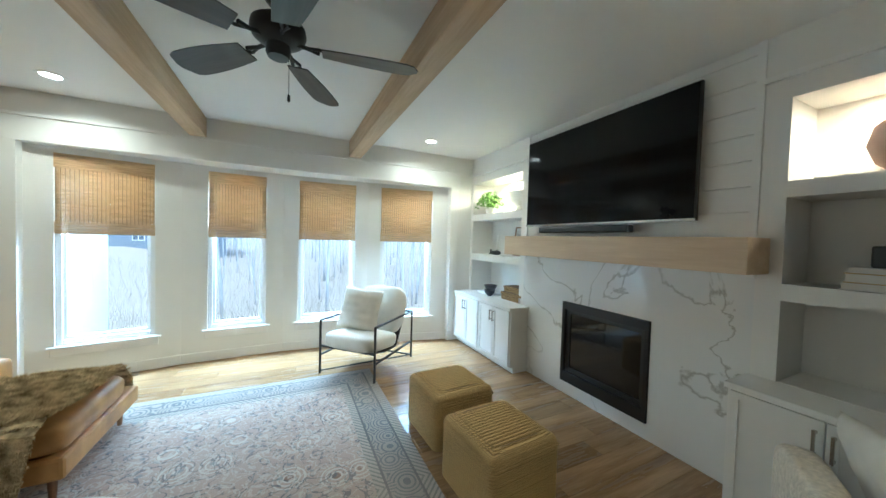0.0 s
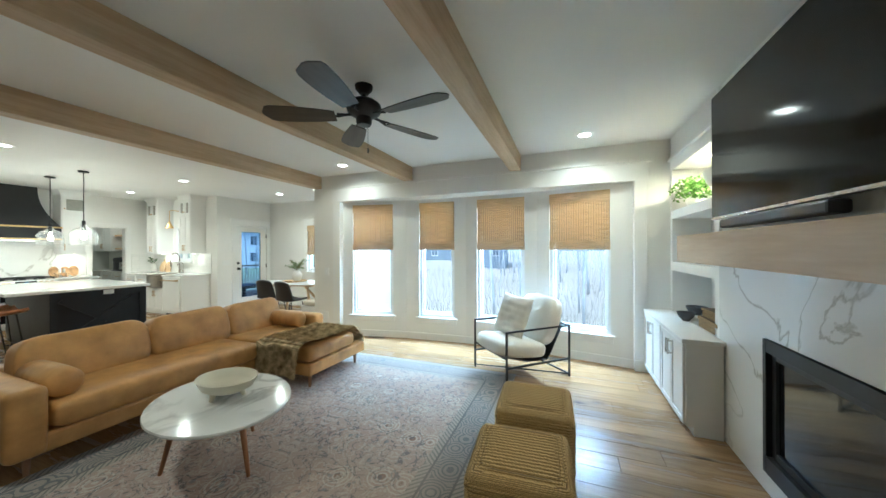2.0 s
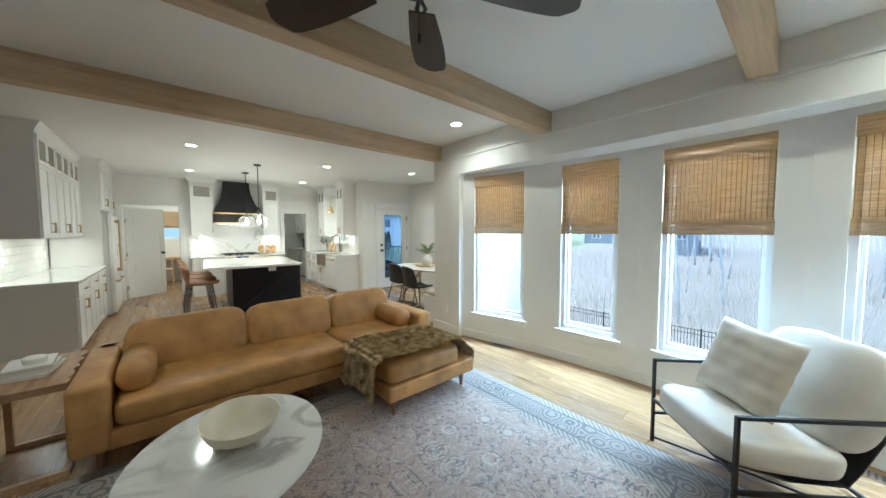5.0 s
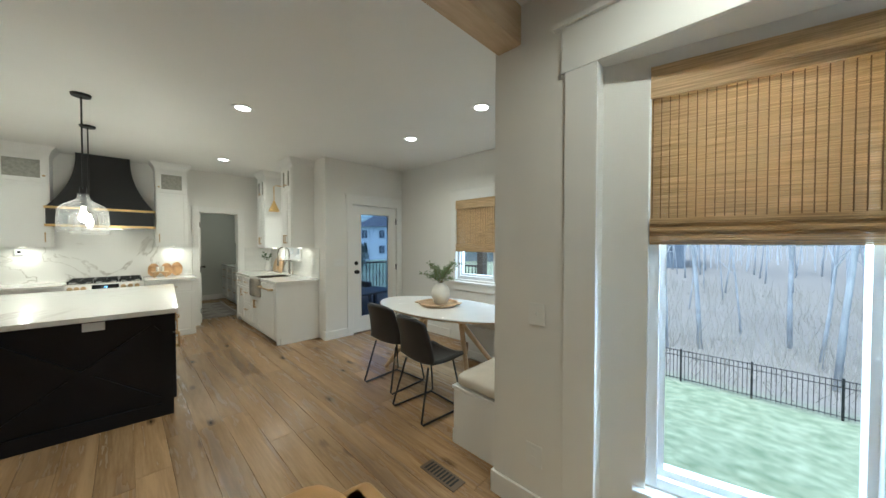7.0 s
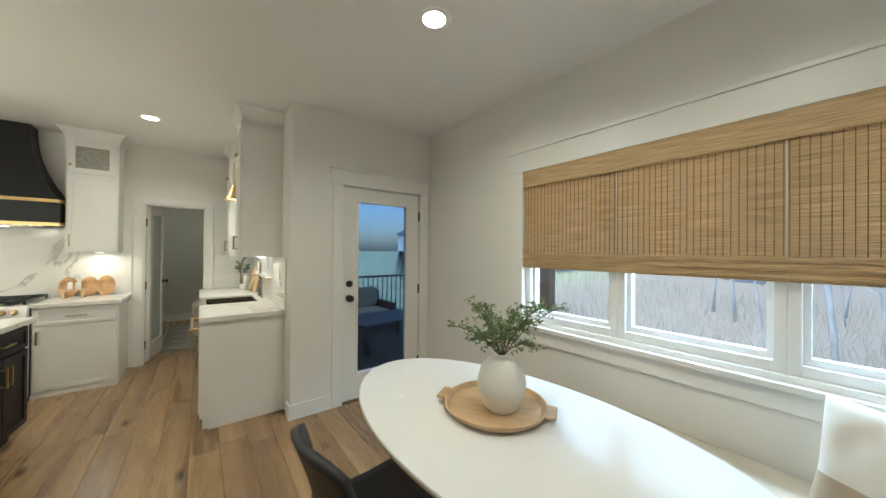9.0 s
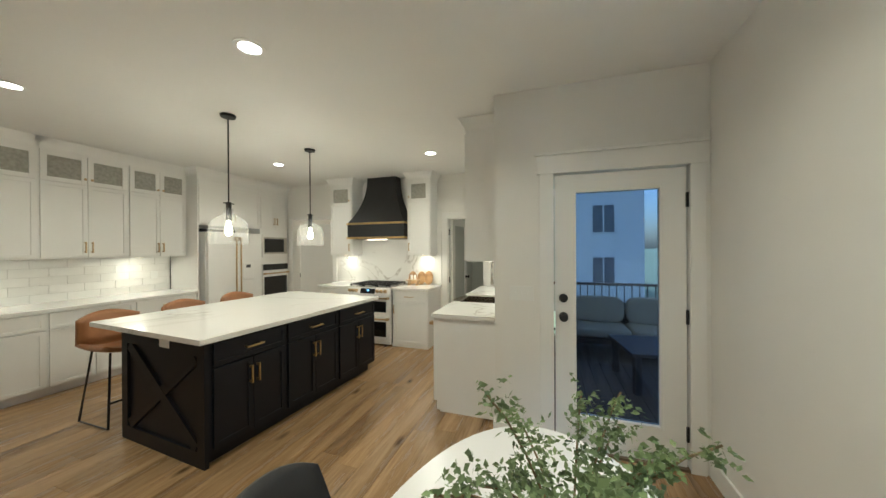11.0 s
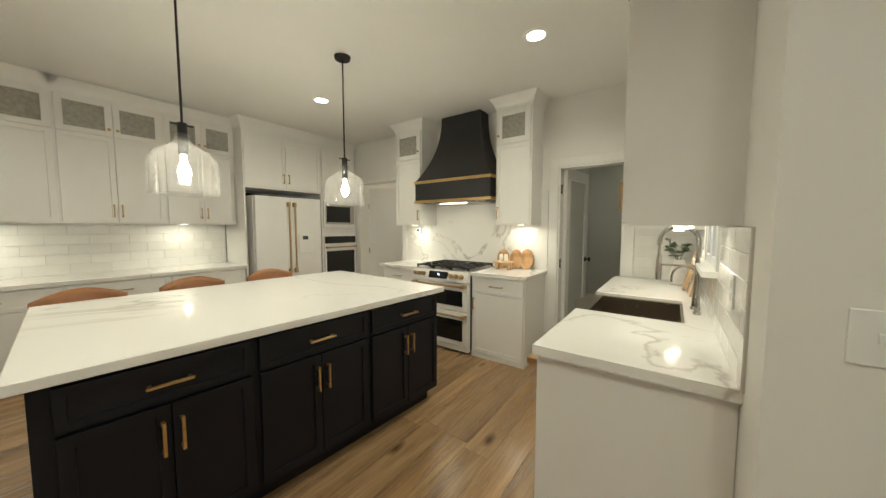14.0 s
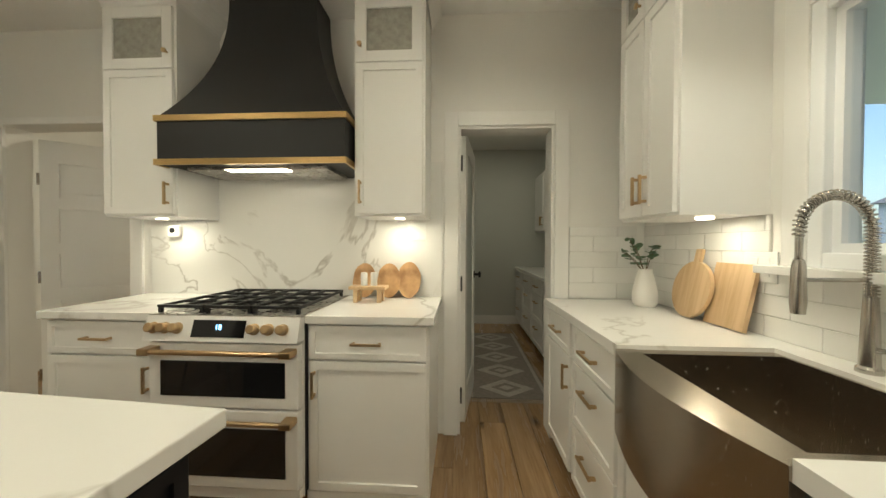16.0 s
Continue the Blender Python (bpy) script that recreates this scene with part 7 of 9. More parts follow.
# ---------------- breakfast nook ----------------
BT = 0.40
for nm, b, lb in (("bench", (-1.50, -0.865, WY + 0.165, NY - 0.005, 0, BT), "white built-in bench along the nook side wall"), ("bench", (-2.55, -1.505, 7.70, NY - 0.005, 0, BT), "white built-in bench under the nook window")):
    th = thing("storage_bench", lb, "bench", None, "nook benches")
    part("body", boxes(b), M_CAB, th)
    x0, x1, y0, y1 = b[:4]
    part("lid", boxes((x0 - 0.02, x1, y0 + (0.002 if x0 > -2 else -0.02), y1, BT, BT + 0.025), r=0.003), M_CAB, th)
    if x0 > -2:
        part("base_trim", boxes((x0 - 0.014, x0, y0, 7.69, 0, 0.10), r=0.003), M_TRIM, th)
    else:
        part("base_trim", boxes((x0, x1, y0 - 0.014, y0, 0, 0.10), r=0.003), M_TRIM, th)
for c, s in (((-1.185, 7.03, BT + 0.07), (0.63, 1.46, 0.095)), ((-1.73, 7.92, BT + 0.07), (1.62, 0.46, 0.095))):
    bm = B()
    soft_box(bm, (0, 0, 0), s, 0.12, 48, 14, 0.004, 4)
    tagged(part("bench_cushion", bm, M_BENCHCUSH, smooth=True, m=pose(*c)), "oatmeal linen bench cushion", "cushion", "bench cushions")


def two_tone_pillow(m, w, h, t, bands, label, seed):
    th = thing("throw_pillow", label, "pillow", m, "nook pillows")
    bm = B()
    pillow(bm, w, h, t, Matrix.Identity(4), 24, 0.018, seed)
    me = mesh_of("cover", bm, None, True)
    mats = [b[2] for b in bands]
    for q in mats:
        me.materials.append(q)
    for p in me.polygons:
        for k, (a, b, _) in enumerate(bands):
            u = p.center.z / h + 0.5 if bands[0][0] < 2 else 0
            if a <= u < b:
                p.material_index = k
    ob = new("cover", me)
    ob.parent = th
    return th


two_tone_pillow(pose(-1.42, 7.80, 0.71, -16, 0, -24), 0.50, 0.50, 0.16, [(-1, 0.45, M_TAUPE), (0.45, 2, M_CUSHION)], "white and taupe linen pillow against the window wall", 2)
two_tone_pillow(pose(-1.05, 7.42, 0.74, -16, 90, -76), 0.56, 0.56, 0.18, [(-1, 0.16, M_TAUPE), (0.16, 0.22, M_CUSHION), (0.22, 0.52, M_TAUPE), (0.52, 0.62, M_CUSHION), (0.62, 2, M_TAUPE)], "beige pillow with white stripes on the bench", 5)

TC = (-2.46, 7.14)
th = thing("dining_table", "oval white-topped table on splayed oak legs", "dining table", pose(*TC, 0, 0, 0, 4))
bm = B()
lathe(bm, [(0, 0.722), (0.46, 0.722), (0.49, 0.735), (0.50, 0.745), (0.497, 0.752), (0, 0.752)], 72, sx=1.86, sy=1.0)
part("tabletop", bm, M_WHITETOP, th, smooth="auto")
bm = B()
lathe(bm, [(0.44, 0.716), (0.492, 0.7335), (0.502, 0.744), (0.502, 0.738), (0.49, 0.728), (0.45, 0.712)], 72, sx=1.86, sy=1.0)
part("edge_band", bm, M_OAK, th, smooth="auto")
for sx in (-1, 1):
    for sy in (-1, 1):
        bm = B()
        tube(bm, [(sx * 0.62, sy * 0.32, 0.0), (sx * 0.20, -sy * 0.06, 0.72)], 0.022, 10, r2=0.03)
        part("leg", bm, M_OAKZ, th, "splayed oak leg", smooth="auto")
part("hub", boxes((-0.4, 0.4, -0.05, 0.05, 0.66, 0.72), r=0.01), M_OAK, th)
th = thing("round_tray", "round wooden tray with two handles", "tray", pose(-2.56, 7.17, 0.753, 0, 0, 30))
bm = B()
lathe(bm, [(0, 0), (0.20, 0), (0.225, 0.018), (0.232, 0.036), (0.224, 0.036), (0.205, 0.016), (0, 0.012)], 56)
part("dish", bm, M_OAK, th, smooth="auto")
for s in (-1, 1):
    part("handle", boxes((s * 0.245 - 0.025, s * 0.245 + 0.025, -0.055, 0.055, 0.02, 0.036), r=0.007), M_OAK, th)
th = thing("bud_vase", "round matte white ceramic vase with cedar sprigs", "vase", pose(-2.52, 7.17, 0.766))
bm = B()
lathe(bm, [(0, 0), (0.055, 0), (0.075, 0.02), (0.105, 0.09), (0.108, 0.13), (0.092, 0.19), (0.06, 0.225), (0.04, 0.235), (0.042, 0.25), (0.034, 0.25), (0.032, 0.23), (0, 0.22)], 44)
part("vase", bm, M_CERAMIC, th, smooth=True)
rng = random.Random(12)
for k in range(17):
    a = rng.uniform(0, 2 * math.pi)
    r = rng.uniform(0.10, 0.30)
    h = rng.uniform(0.02, 0.26)
    p0, p3 = Vector((0, 0, 0.23)), Vector((r * math.cos(a), r * math.sin(a), 0.25 + h))
    mid = p0.lerp(p3, 0.5) + Vector((0, 0, 0.08))
    stem = [p0.lerp(mid, t / 4).lerp(mid.lerp(p3, t / 4), t / 4) for t in range(5)]
    bm = B()
    tube(bm, stem, 0.0022, 5)
    sp = part("sprig", bm, M_STEM, th)
    bm = B()
    for j in range(22):
        t = 0.25 + 0.75 * j / 22
        q = p0.lerp(mid, t).lerp(mid.lerp(p3, t), t)
        d = Vector((rng.uniform(-1, 1), rng.uniform(-1, 1), rng.uniform(-0.5, 0.7))).normalized() * rng.uniform(0.03, 0.065)
        sub = [q, q + d * 0.5 + Vector((0, 0, 0.004)), q + d]
        leafy(bm, sub, 9, 0.017, rng)
    part("needles", bm, M_SAGE, sp, "grey-green cedar needles")


def shell_chair(m):
    th = thing("dining_chair", "black upholstered shell chair on black metal sled legs", "chair", m, "chairs at the nook table")
    bm = B()
    rows = []
    n = 20
    for i in range(n + 1):
        t = i / n
        r = []
        for j in range(13):
            u = j / 6 - 1
            if t < 0.48:
                k = t / 0.48
                y = 0.23 - 0.40 * k
                z = 0.46 + 0.025 * abs(u) ** 2 - 0.015 * math.sin(k * math.pi)
                w = 0.235 - 0.02 * (1 - k)
            else:
                k = (t - 0.48) / 0.52
                y = -0.17 - 0.11 * k ** 1.3 + 0.07 * u * u * (0.4 + 0.6 * k)
                z = 0.46 + 0.40 * k ** 0.9 + 0.025 * u * u * (1 - k) - 0.05 * k * abs(u) ** 3
                w = 0.235 - 0.035 * k
            r.append(bm.verts.new((u * w, y, z)))
        rows.append(r)
    for a, b in zip(rows, rows[1:]):
        for j in range(12):
            bm.faces.new((a[j], a[j + 1], b[j + 1], b[j]))
    o = part("seat_shell", bm, M_BLACKLEATHER, th, smooth=True)
    o.modifiers.new("thick", "SOLIDIFY").thickness = 0.028
    for s in (-1, 1):
        bm = B()
        tube(bm, [(s * 0.16, 0.15, 0.44), (s * 0.21, 0.22, 0.03), (s * 0.21, 0.20, 0.012), (s * 0.21, -0.22, 0.012), (s * 0.21, -0.24, 0.03), (s * 0.16, -0.13, 0.44)], 0.0085, 8)
        part("leg", bm, M_BLACK, th)
    bm = B()
    tube(bm, [(-0.2, 0.2, 0.012), (0.2, 0.2, 0.012)], 0.0085, 8)
    part("sled_bar", bm, M_BLACK, th)


for x, y, r in ((-2.64, 6.61, 4), (-2.00, 6.50, -4)):
    shell_chair(pose(x, y, 0, 0, 0, r))

# patio door
th = thing("patio_door", "white glazed door with black knob and hinges, closed", "door", pose(DX, 0, 0), kind="")
g0, g1, gz0, gz1 = D0 + 0.16, D1 - 0.17, 0.27, 1.94
part("leaf", boxes((-0.06, -0.015, D0 + 0.012, g0, 0.02, DH - 0.012), (-0.06, -0.015, g1, D1 - 0.012, 0.02, DH - 0.012), (-0.06, -0.015, g0, g1, 0.02, gz0), (-0.06, -0.015, g0, g1, gz1, DH - 0.012)), M_TRIM, th)
part("glass_bead", boxes((-0.018, -0.008, g0 - 0.02, g0, gz0 - 0.02, gz1 + 0.02), (-0.018, -0.008, g1, g1 + 0.02, gz0 - 0.02, gz1 + 0.02), (-0.018, -0.008, g0, g1, gz0 - 0.02, gz0), (-0.018, -0.008, g0, g1, gz1, gz1 + 0.02), r=0.003), M_TRIM, th)
gp = part("pane", boxes((-0.04, -0.034, g0, g1, gz0, gz1)), M_DOORGLASS, th, "tinted door glass")
gp.visible_shadow = False
for z in (1.145, 1.005):
    bm = B()
    lathe(bm, [(0, 0), (0.033, 0), (0.033, 0.008), (0.012, 0.012), (0.012, 0.035), (0.028, 0.045), (0.03, 0.06), (0.02, 0.07), (0, 0.072)] if z < 1.1 else [(0, 0), (0.032, 0), (0.032, 0.012), (0.022, 0.022), (0, 0.024)], 24)
    part("knob" if z < 1.1 else "deadbolt", bm, M_BLACK, th, smooth="auto", m=pose(-0.015, D0 + 0.07, z, 0, 90, 0))
for z in (1.85, 1.05, 0.25):
    part("hinge", boxes((-0.012, 0.004, D1 - 0.018, D1 - 0.004, z - 0.05, z + 0.05)), M_BLACK, th)
part("threshold", boxes((-0.14, 0.01, D0, D1, 0, 0.018)), M_VENT, th)


# ---------------- kitchen things ----------------
th = thing("kitchen_faucet", "stainless spring-neck kitchen faucet", "faucet", pose(-5.83, SK - 0.06, 0.918) @ Matrix.Scale(0.93, 4))
bm = B()
lathe(bm, [(0, 0), (0.028, 0), (0.028, 0.012), (0.022, 0.02), (0.018, 0.16), (0.015, 0.22), (0, 0.22)], 24)
part("body", bm, M_NICKEL, th, smooth="auto")
arc = []
for k in range(33):
    t = k / 32
    if t < 0.4:
        arc.append((0, 0, 0.2 + 0.22 * t / 0.4))
    elif t < 0.85:
        a = math.pi * (t - 0.4) / 0.45
        arc.append((0, -0.10 + 0.10 * math.cos(a), 0.42 + 0.10 * math.sin(a)))
    else:
        arc.append((0, -0.20, 0.42 - 0.10 * (t - 0.85) / 0.15))
bm = B()
tube(bm, arc, 0.009, 10)
part("hose", bm, M_NICKEL, th, smooth=True)
bm = B()
hel = []
turns, m_ = 46, 46 * 9
for k in range(m_ + 1):
    t = k / m_ * 0.88 * 32
    i = min(int(t), 31)
    p = Vector(arc[i]).lerp(Vector(arc[i + 1]), t - i)
    d = (Vector(arc[i + 1]) - Vector(arc[i])).normalized()
    s = Vector((1, 0, 0))
    w = s.cross(d)
    a = 2 * math.pi * turns * k / m_
    hel.append(p + (s * math.cos(a) + w * math.sin(a)) * 0.0145)
tube(bm, hel, 0.0028, 4)
part("spring", bm, M_NICKEL, th, "coiled steel spring", smooth=True)
bm = B()
lathe(bm, [(0, 0.17), (0.016, 0.17), (0.019, 0.20), (0.016, 0.31), (0.012, 0.33), (0, 0.33)], 18, c=(0, -0.20, 0))
part("spray_head", bm, M_NICKEL, th, smooth="auto")
bm = B()
tube(bm, [(0, 0, 0.27), (0, -0.20, 0.27)], 0.006, 8)
tube(bm, [(0, 0, 0.2), (0, 0, 0.30)], 0.011, 10)
part("holder_arm", bm, M_NICKEL, th, smooth="auto")
bm = B()
tube(bm, [(0.015, 0, 0.07), (0.055, 0, 0.075), (0.10, -0.005, 0.10)], 0.008, 8, r2=0.006)
part("lever", bm, M_NICKEL, th, smooth="auto")
th = thing("filter_tap", "slim gooseneck filtered-water tap", "faucet", pose(-5.69, SK - 0.06, 0.918))
bm = B()
tube(bm, [(0, 0, 0), (0, 0, 0.20)] + [(0, -0.06 + 0.06 * math.cos(a / 8 * math.pi), 0.20 + 0.06 * math.sin(a / 8 * math.pi)) for a in range(1, 9)] + [(0, -0.12, 0.17)], 0.006, 8)
lathe(bm, [(0, 0), (0.018, 0), (0.018, 0.01), (0.012, 0.02), (0.012, 0.06), (0, 0.06)], 16)
part("spout", bm, M_NICKEL, th, smooth="auto")
bm = B()
tube(bm, [(0.01, 0, 0.05), (0.05, 0, 0.055)], 0.005, 8)
part("lever", bm, M_NICKEL, th)

th = thing("stem_vase", "white ceramic vase with eucalyptus stems", "vase", pose(-6.76, SK - 0.13, 0.918))
bm = B()
lathe(bm, [(0, 0), (0.05, 0), (0.062, 0.02), (0.062, 0.08), (0.045, 0.16), (0.035, 0.20), (0.037, 0.21), (0.03, 0.21), (0.028, 0.19), (0, 0.18)], 36)
part("vase", bm, M_CERAMIC, th, smooth=True)
rng = random.Random(3)
for k in range(7):
    a = rng.uniform(0, 6.28)
    r, h = rng.uniform(0.04, 0.10), rng.uniform(0.10, 0.20)
    stem = [(0, 0, 0.18), (0.5 * r * math.cos(a), 0.5 * r * math.sin(a) - 0.02, 0.2 + 0.6 * h), (r * math.cos(a), r * math.sin(a) - 0.03, 0.2 + h)]
    bm = B()
    tube(bm, stem, 0.002, 5)
    sp = part("stem", bm, M_STEM, th)
    bm = B()
    for j in range(9):
        t = 0.35 + 0.65 * j / 8
        q = Vector(stem[0]).lerp(Vector(stem[1]), t).lerp(Vector(stem[1]).lerp(Vector(stem[2]), t), t)
        s = 0.02 * rng.uniform(0.7, 1.2)
        d = Vector((rng.uniform(-1, 1), rng.uniform(-1, 0.6), rng.uniform(-0.3, 0.6))).normalized()
        w = d.cross(Vector((0.1, 0.3, 1))).normalized()
        bm.faces.new([bm.verts.new(q + d * s * (1 + math.cos(i * math.pi / 3)) + w * s * 0.9 * math.sin(i * math.pi / 3)) for i in range(6)])
    part("leaves", bm, M_EUCA, sp, "round grey-green leaves")


def board(name, m, w, h, round_=False, handle=True, material=None):
    th = thing(name, "wooden cutting board leaning on the tiles", "cutting board", m, "cutting boards")
    bm = B()
    pts = []
    if round_:
        for i in range(36):
            a = 2 * math.pi * i / 36
            pts.append((w / 2 * math.cos(a), h / 2 + h / 2 * math.sin(a)))
    else:
        pts = [(-w / 2, 0), (w / 2, 0), (w / 2, h), (-w / 2, h)]
    quad_prism(bm, pts, -0.009, 0.009)
    bm.transform(pose(0, 0, 0, 90))
    part("slab", bm, material or M_OAKZ, th)
    if handle:
        part("grip", boxes((-0.02, 0.02, -0.0088, 0.0088, h - 0.006, h + 0.06), r=0.004), material or M_OAKZ, th)
    return th


board("cutting_board", pose(-6.48, SK - 0.10, 0.921, -12, 0, 0), 0.24, 0.27, True)
board("cutting_board", pose(-6.30, SK - 0.07, 0.921, -12, 0, 0), 0.20, 0.27, False, False)
for y, h in ((4.93, 0.22), (5.09, 0.22), (5.22, 0.23)):
    th = thing("wood_slice", "oval live-edge wood slice board", "serving board", pose(-6.90, y, 0.921, 0, -10, 0), "wood slice boards")
    bm = B()
    quad_prism(bm, [(0.075 * math.cos(a / 28 * 6.283) * (1 + 0.03 * math.sin(a * 1.3)), h / 2 + h / 2 * math.sin(a / 28 * 6.283)) for a in range(28)], -0.009, 0.009)
    bm.transform(pose(0, 0, 0, 90, 0, 90))
    part("slab", bm, M_SLICE, th, "ringed wood face with dark bark edge")
th = thing("wooden_riser", "small wooden riser on four legs", "riser", pose(-6.78, 5.00, 0.918))
part("top", boxes((-0.05, 0.05, -0.11, 0.11, 0.075, 0.095), r=0.004), M_OAK, th)
for x in (-0.03, 0.03):
    for y in (-0.07, 0.07):
        part("leg", boxes((x - 0.015, x + 0.015, y - 0.012, y + 0.012, 0, 0.075)), M_OAK, th)
for y in (4.97, 5.03):
    th = thing("shaker_jar", "small white salt or pepper shaker", "shaker", pose(-6.78, y, 1.014), "shakers")
    bm = B()
    lathe(bm, [(0, 0), (0.02, 0), (0.02, 0.07), (0.016, 0.078), (0, 0.08)], 18)
    part("body", bm, M_CERAMIC, th, smooth="auto")
th = thing("security_camera", "small white round indoor camera", "camera", pose(-6.975, 3.60, 1.345))
part("body", boxes((-0.01, 0.03, -0.04, 0.04, -0.04, 0.04), r=0.012), M_WHITEPL, th)
bm = B()
lathe(bm, [(0, 0), (0.018, 0), (0.018, 0.004), (0, 0.006)], 18)
part("lens", bm, M_DARKGLASS, th, m=pose(0.03, 0, 0.005, 0, 90, 0))


# ---------------- panel doors ----------------
def panel_door(m, w, h, label, hinge_mat):
    th = thing("panel_door", label, "door", m)
    bm = boxes((0, 0.10, -0.018, 0.018, 0.01, h), (w - 0.10, w, -0.018, 0.018, 0.01, h))
    n = 5
    rail = 0.085
    step = (h - 0.2 - rail) / n
    z = 0.2
    bx(bm, 0.10, w - 0.10, -0.018, 0.018, 0.01, 0.2)
    for k in range(n):
        bx(bm, 0.10, w - 0.10, -0.018, 0.018, z + step - rail, z + step if k < n - 1 else h)
        z += step
    part("frame", bm, M_TRIM, th)
    z = 0.2
    for k in range(n):
        part("panel", boxes((0.10, w - 0.10, -0.003, 0.003, z - 0.001, z + step - rail + 0.001), (0.14, w - 0.14, -0.012, 0.012, z + 0.04, z + step - rail - 0.04)), M_TRIM, th)
        z += step
    for s in (-1, 1):
        bm = B()
        lathe(bm, [(0, 0), (0.03, 0), (0.03, 0.006), (0.011, 0.01), (0.011, 0.035), (0.027, 0.045), (0.027, 0.058), (0, 0.065)], 20)
        part("knob", bm, M_BLACK, th, smooth="auto", m=pose(w - 0.065, s * 0.018, 1.0, 90 if s < 0 else -90, 0, 0))
    for z in (1.75, 1.0, 0.25):
        part("hinge", boxes((-0.012, 0.004, -0.022, -0.008, z - 0.045, z + 0.045)), hinge_mat, th)
    return th


panel_door(pose(KX - 0.16, O0 + 0.03, 0, 0, 0, 128), 0.80, 2.05, "white five-panel door standing open into the hall", M_NICKEL)
th = thing("pantry_door", "frosted-glass pantry door standing open inwards", "door", pose(KX - 0.13, P0 + 0.035, 0, 0, 0, 172))
part("leaf", boxes((0, 0.10, -0.018, 0.018, 0.01, 2.04), (0.54, 0.64, -0.018, 0.018, 0.01, 2.04), (0.10, 0.54, -0.018, 0.018, 0.01, 0.22), (0.10, 0.54, -0.018, 0.018, 1.92, 2.04)), M_TRIM, th)
part("pane", boxes((0.10, 0.54, -0.004, 0.004, 0.22, 1.92)), M_FROSTDOOR, th, "frosted glass")
for s in (-1, 1):
    bm = B()
    lathe(bm, [(0, 0), (0.03, 0), (0.03, 0.006), (0.011, 0.01), (0.011, 0.035), (0.027, 0.045), (0.027, 0.058), (0, 0.065)], 20)
    part("knob", bm, M_BLACK, th, smooth="auto", m=pose(0.58, s * 0.018, 1.0, 90 if s < 0 else -90, 0, 0))
for z in (1.80, 1.0, 0.25):
    th2 = part("hinge", boxes((KX - 0.03, KX - 0.012, P0 + 0.018, P0 + 0.030, z - 0.05, z + 0.05)), M_BLACK, None)
    tagged(th2, "black door hinge on the pantry jamb", "hinge", "pantry hinges")

# ---------------- pantry ----------------
GP = "pantry cabinets"
for k in range(4):
    base_cabinet(0.55, pose(-9.96 + 0.56 * k, 6.43, 0), "tw", M_CAB, M_BRONZE, "white pantry drawer cabinet", d=0.6, group=GP)
top_slab("countertop", "white quartz pantry worktop", -9.98, -7.68, 6.40, 7.05, 0.878, 0.915)
th = thing("wall_cabinet", "white pantry wall cabinet", "cabinet", pose(-9.96, 6.72, 0), GP)
part("body", boxes((0, 0.9, 0, 0.33, 1.45, 2.3)), M_CAB, th)
front(th, "door", 0.01, 0.45, 1.46, 2.29, M_CAB, ("v", 0.42, 1.6, 0.13), M_BRONZE)
front(th, "door", 0.45, 0.89, 1.46, 2.29, M_CAB, ("v", 0.48, 1.6, 0.13), M_BRONZE)
for z in (1.50, 1.88):
    tagged(part("floating_shelf", boxes((-9.05, -7.5, 6.78, 7.05, z, z + 0.045), r=0.003), M_OAK), "thick oak floating shelf in the pantry", "shelf", "pantry shelves")
th = thing("stand_mixer", "dark grey stand mixer on the pantry counter", "mixer", pose(-8.30, 6.62, 0.916, 0, 0, -90))
part("base", boxes((-0.17, 0.17, -0.10, 0.10, 0, 0.03), (0.08, 0.16, -0.06, 0.06, 0.03, 0.24), r=0.012), M_DARKBOWL, th)
bm = B()
soft_box(bm, (0, 0, 0.30), (0.36, 0.14, 0.14), 0.5, 28, 16)
part("head", bm, M_DARKBOWL, th, smooth=True)
bm = B()
lathe(bm, [(0, 0.035), (0.05, 0.035), (0.09, 0.08), (0.105, 0.18), (0.10, 0.18), (0.085, 0.085), (0, 0.045)], 28, c=(-0.08, 0, 0))
part("bowl", bm, M_STEEL, th, smooth="auto")
th = thing("runner_rug", "grey runner with pale diamonds and a fringe", "rug", pose(-8.45, 5.95, 0.001))
part("field", boxes((-0.95, 0.95, -0.34, 0.34, 0, 0.008)), M_RUNNER, th)
for k in range(5):
    cx = -0.76 + 0.38 * k
    for s, mt, z in ((1.0, M_RUNLIGHT, 0.0), (0.55, M_RUNNER, 0.001), (0.28, M_RUNLIGHT, 0.002)):
        bm = B()
        quad_prism(bm, [(cx - 0.17 * s, 0), (cx, -0.24 * s), (cx + 0.17 * s, 0), (cx, 0.24 * s)], 0.0082, 0.0092 + z)
        part("diamond", bm, mt, th)
for s in (-1, 1):
    part("edge_stripe", boxes((-0.95, 0.95, s * 0.31 - 0.015, s * 0.31 + 0.015, 0.0082, 0.0095)), M_RUNLIGHT, th)
bm = B()
for k in range(44):
    y = -0.335 + 0.67 * k / 43
    bx(bm, 0.95, 1.01, y - 0.003, y + 0.003, 0.0, 0.005)
tagged(part("fringe", bm, M_RUNLIGHT, th), kind="stuff")
la = new("pantry_lamp", bpy.data.lights.new("pantry_lamp", "AREA"))
la.data.shape, la.data.size, la.data.energy, la.data.color = "DISK", 0.14, 1.9, WARM
la.matrix_world = pose(-8.6, 6.1, CEIL - 0.012)

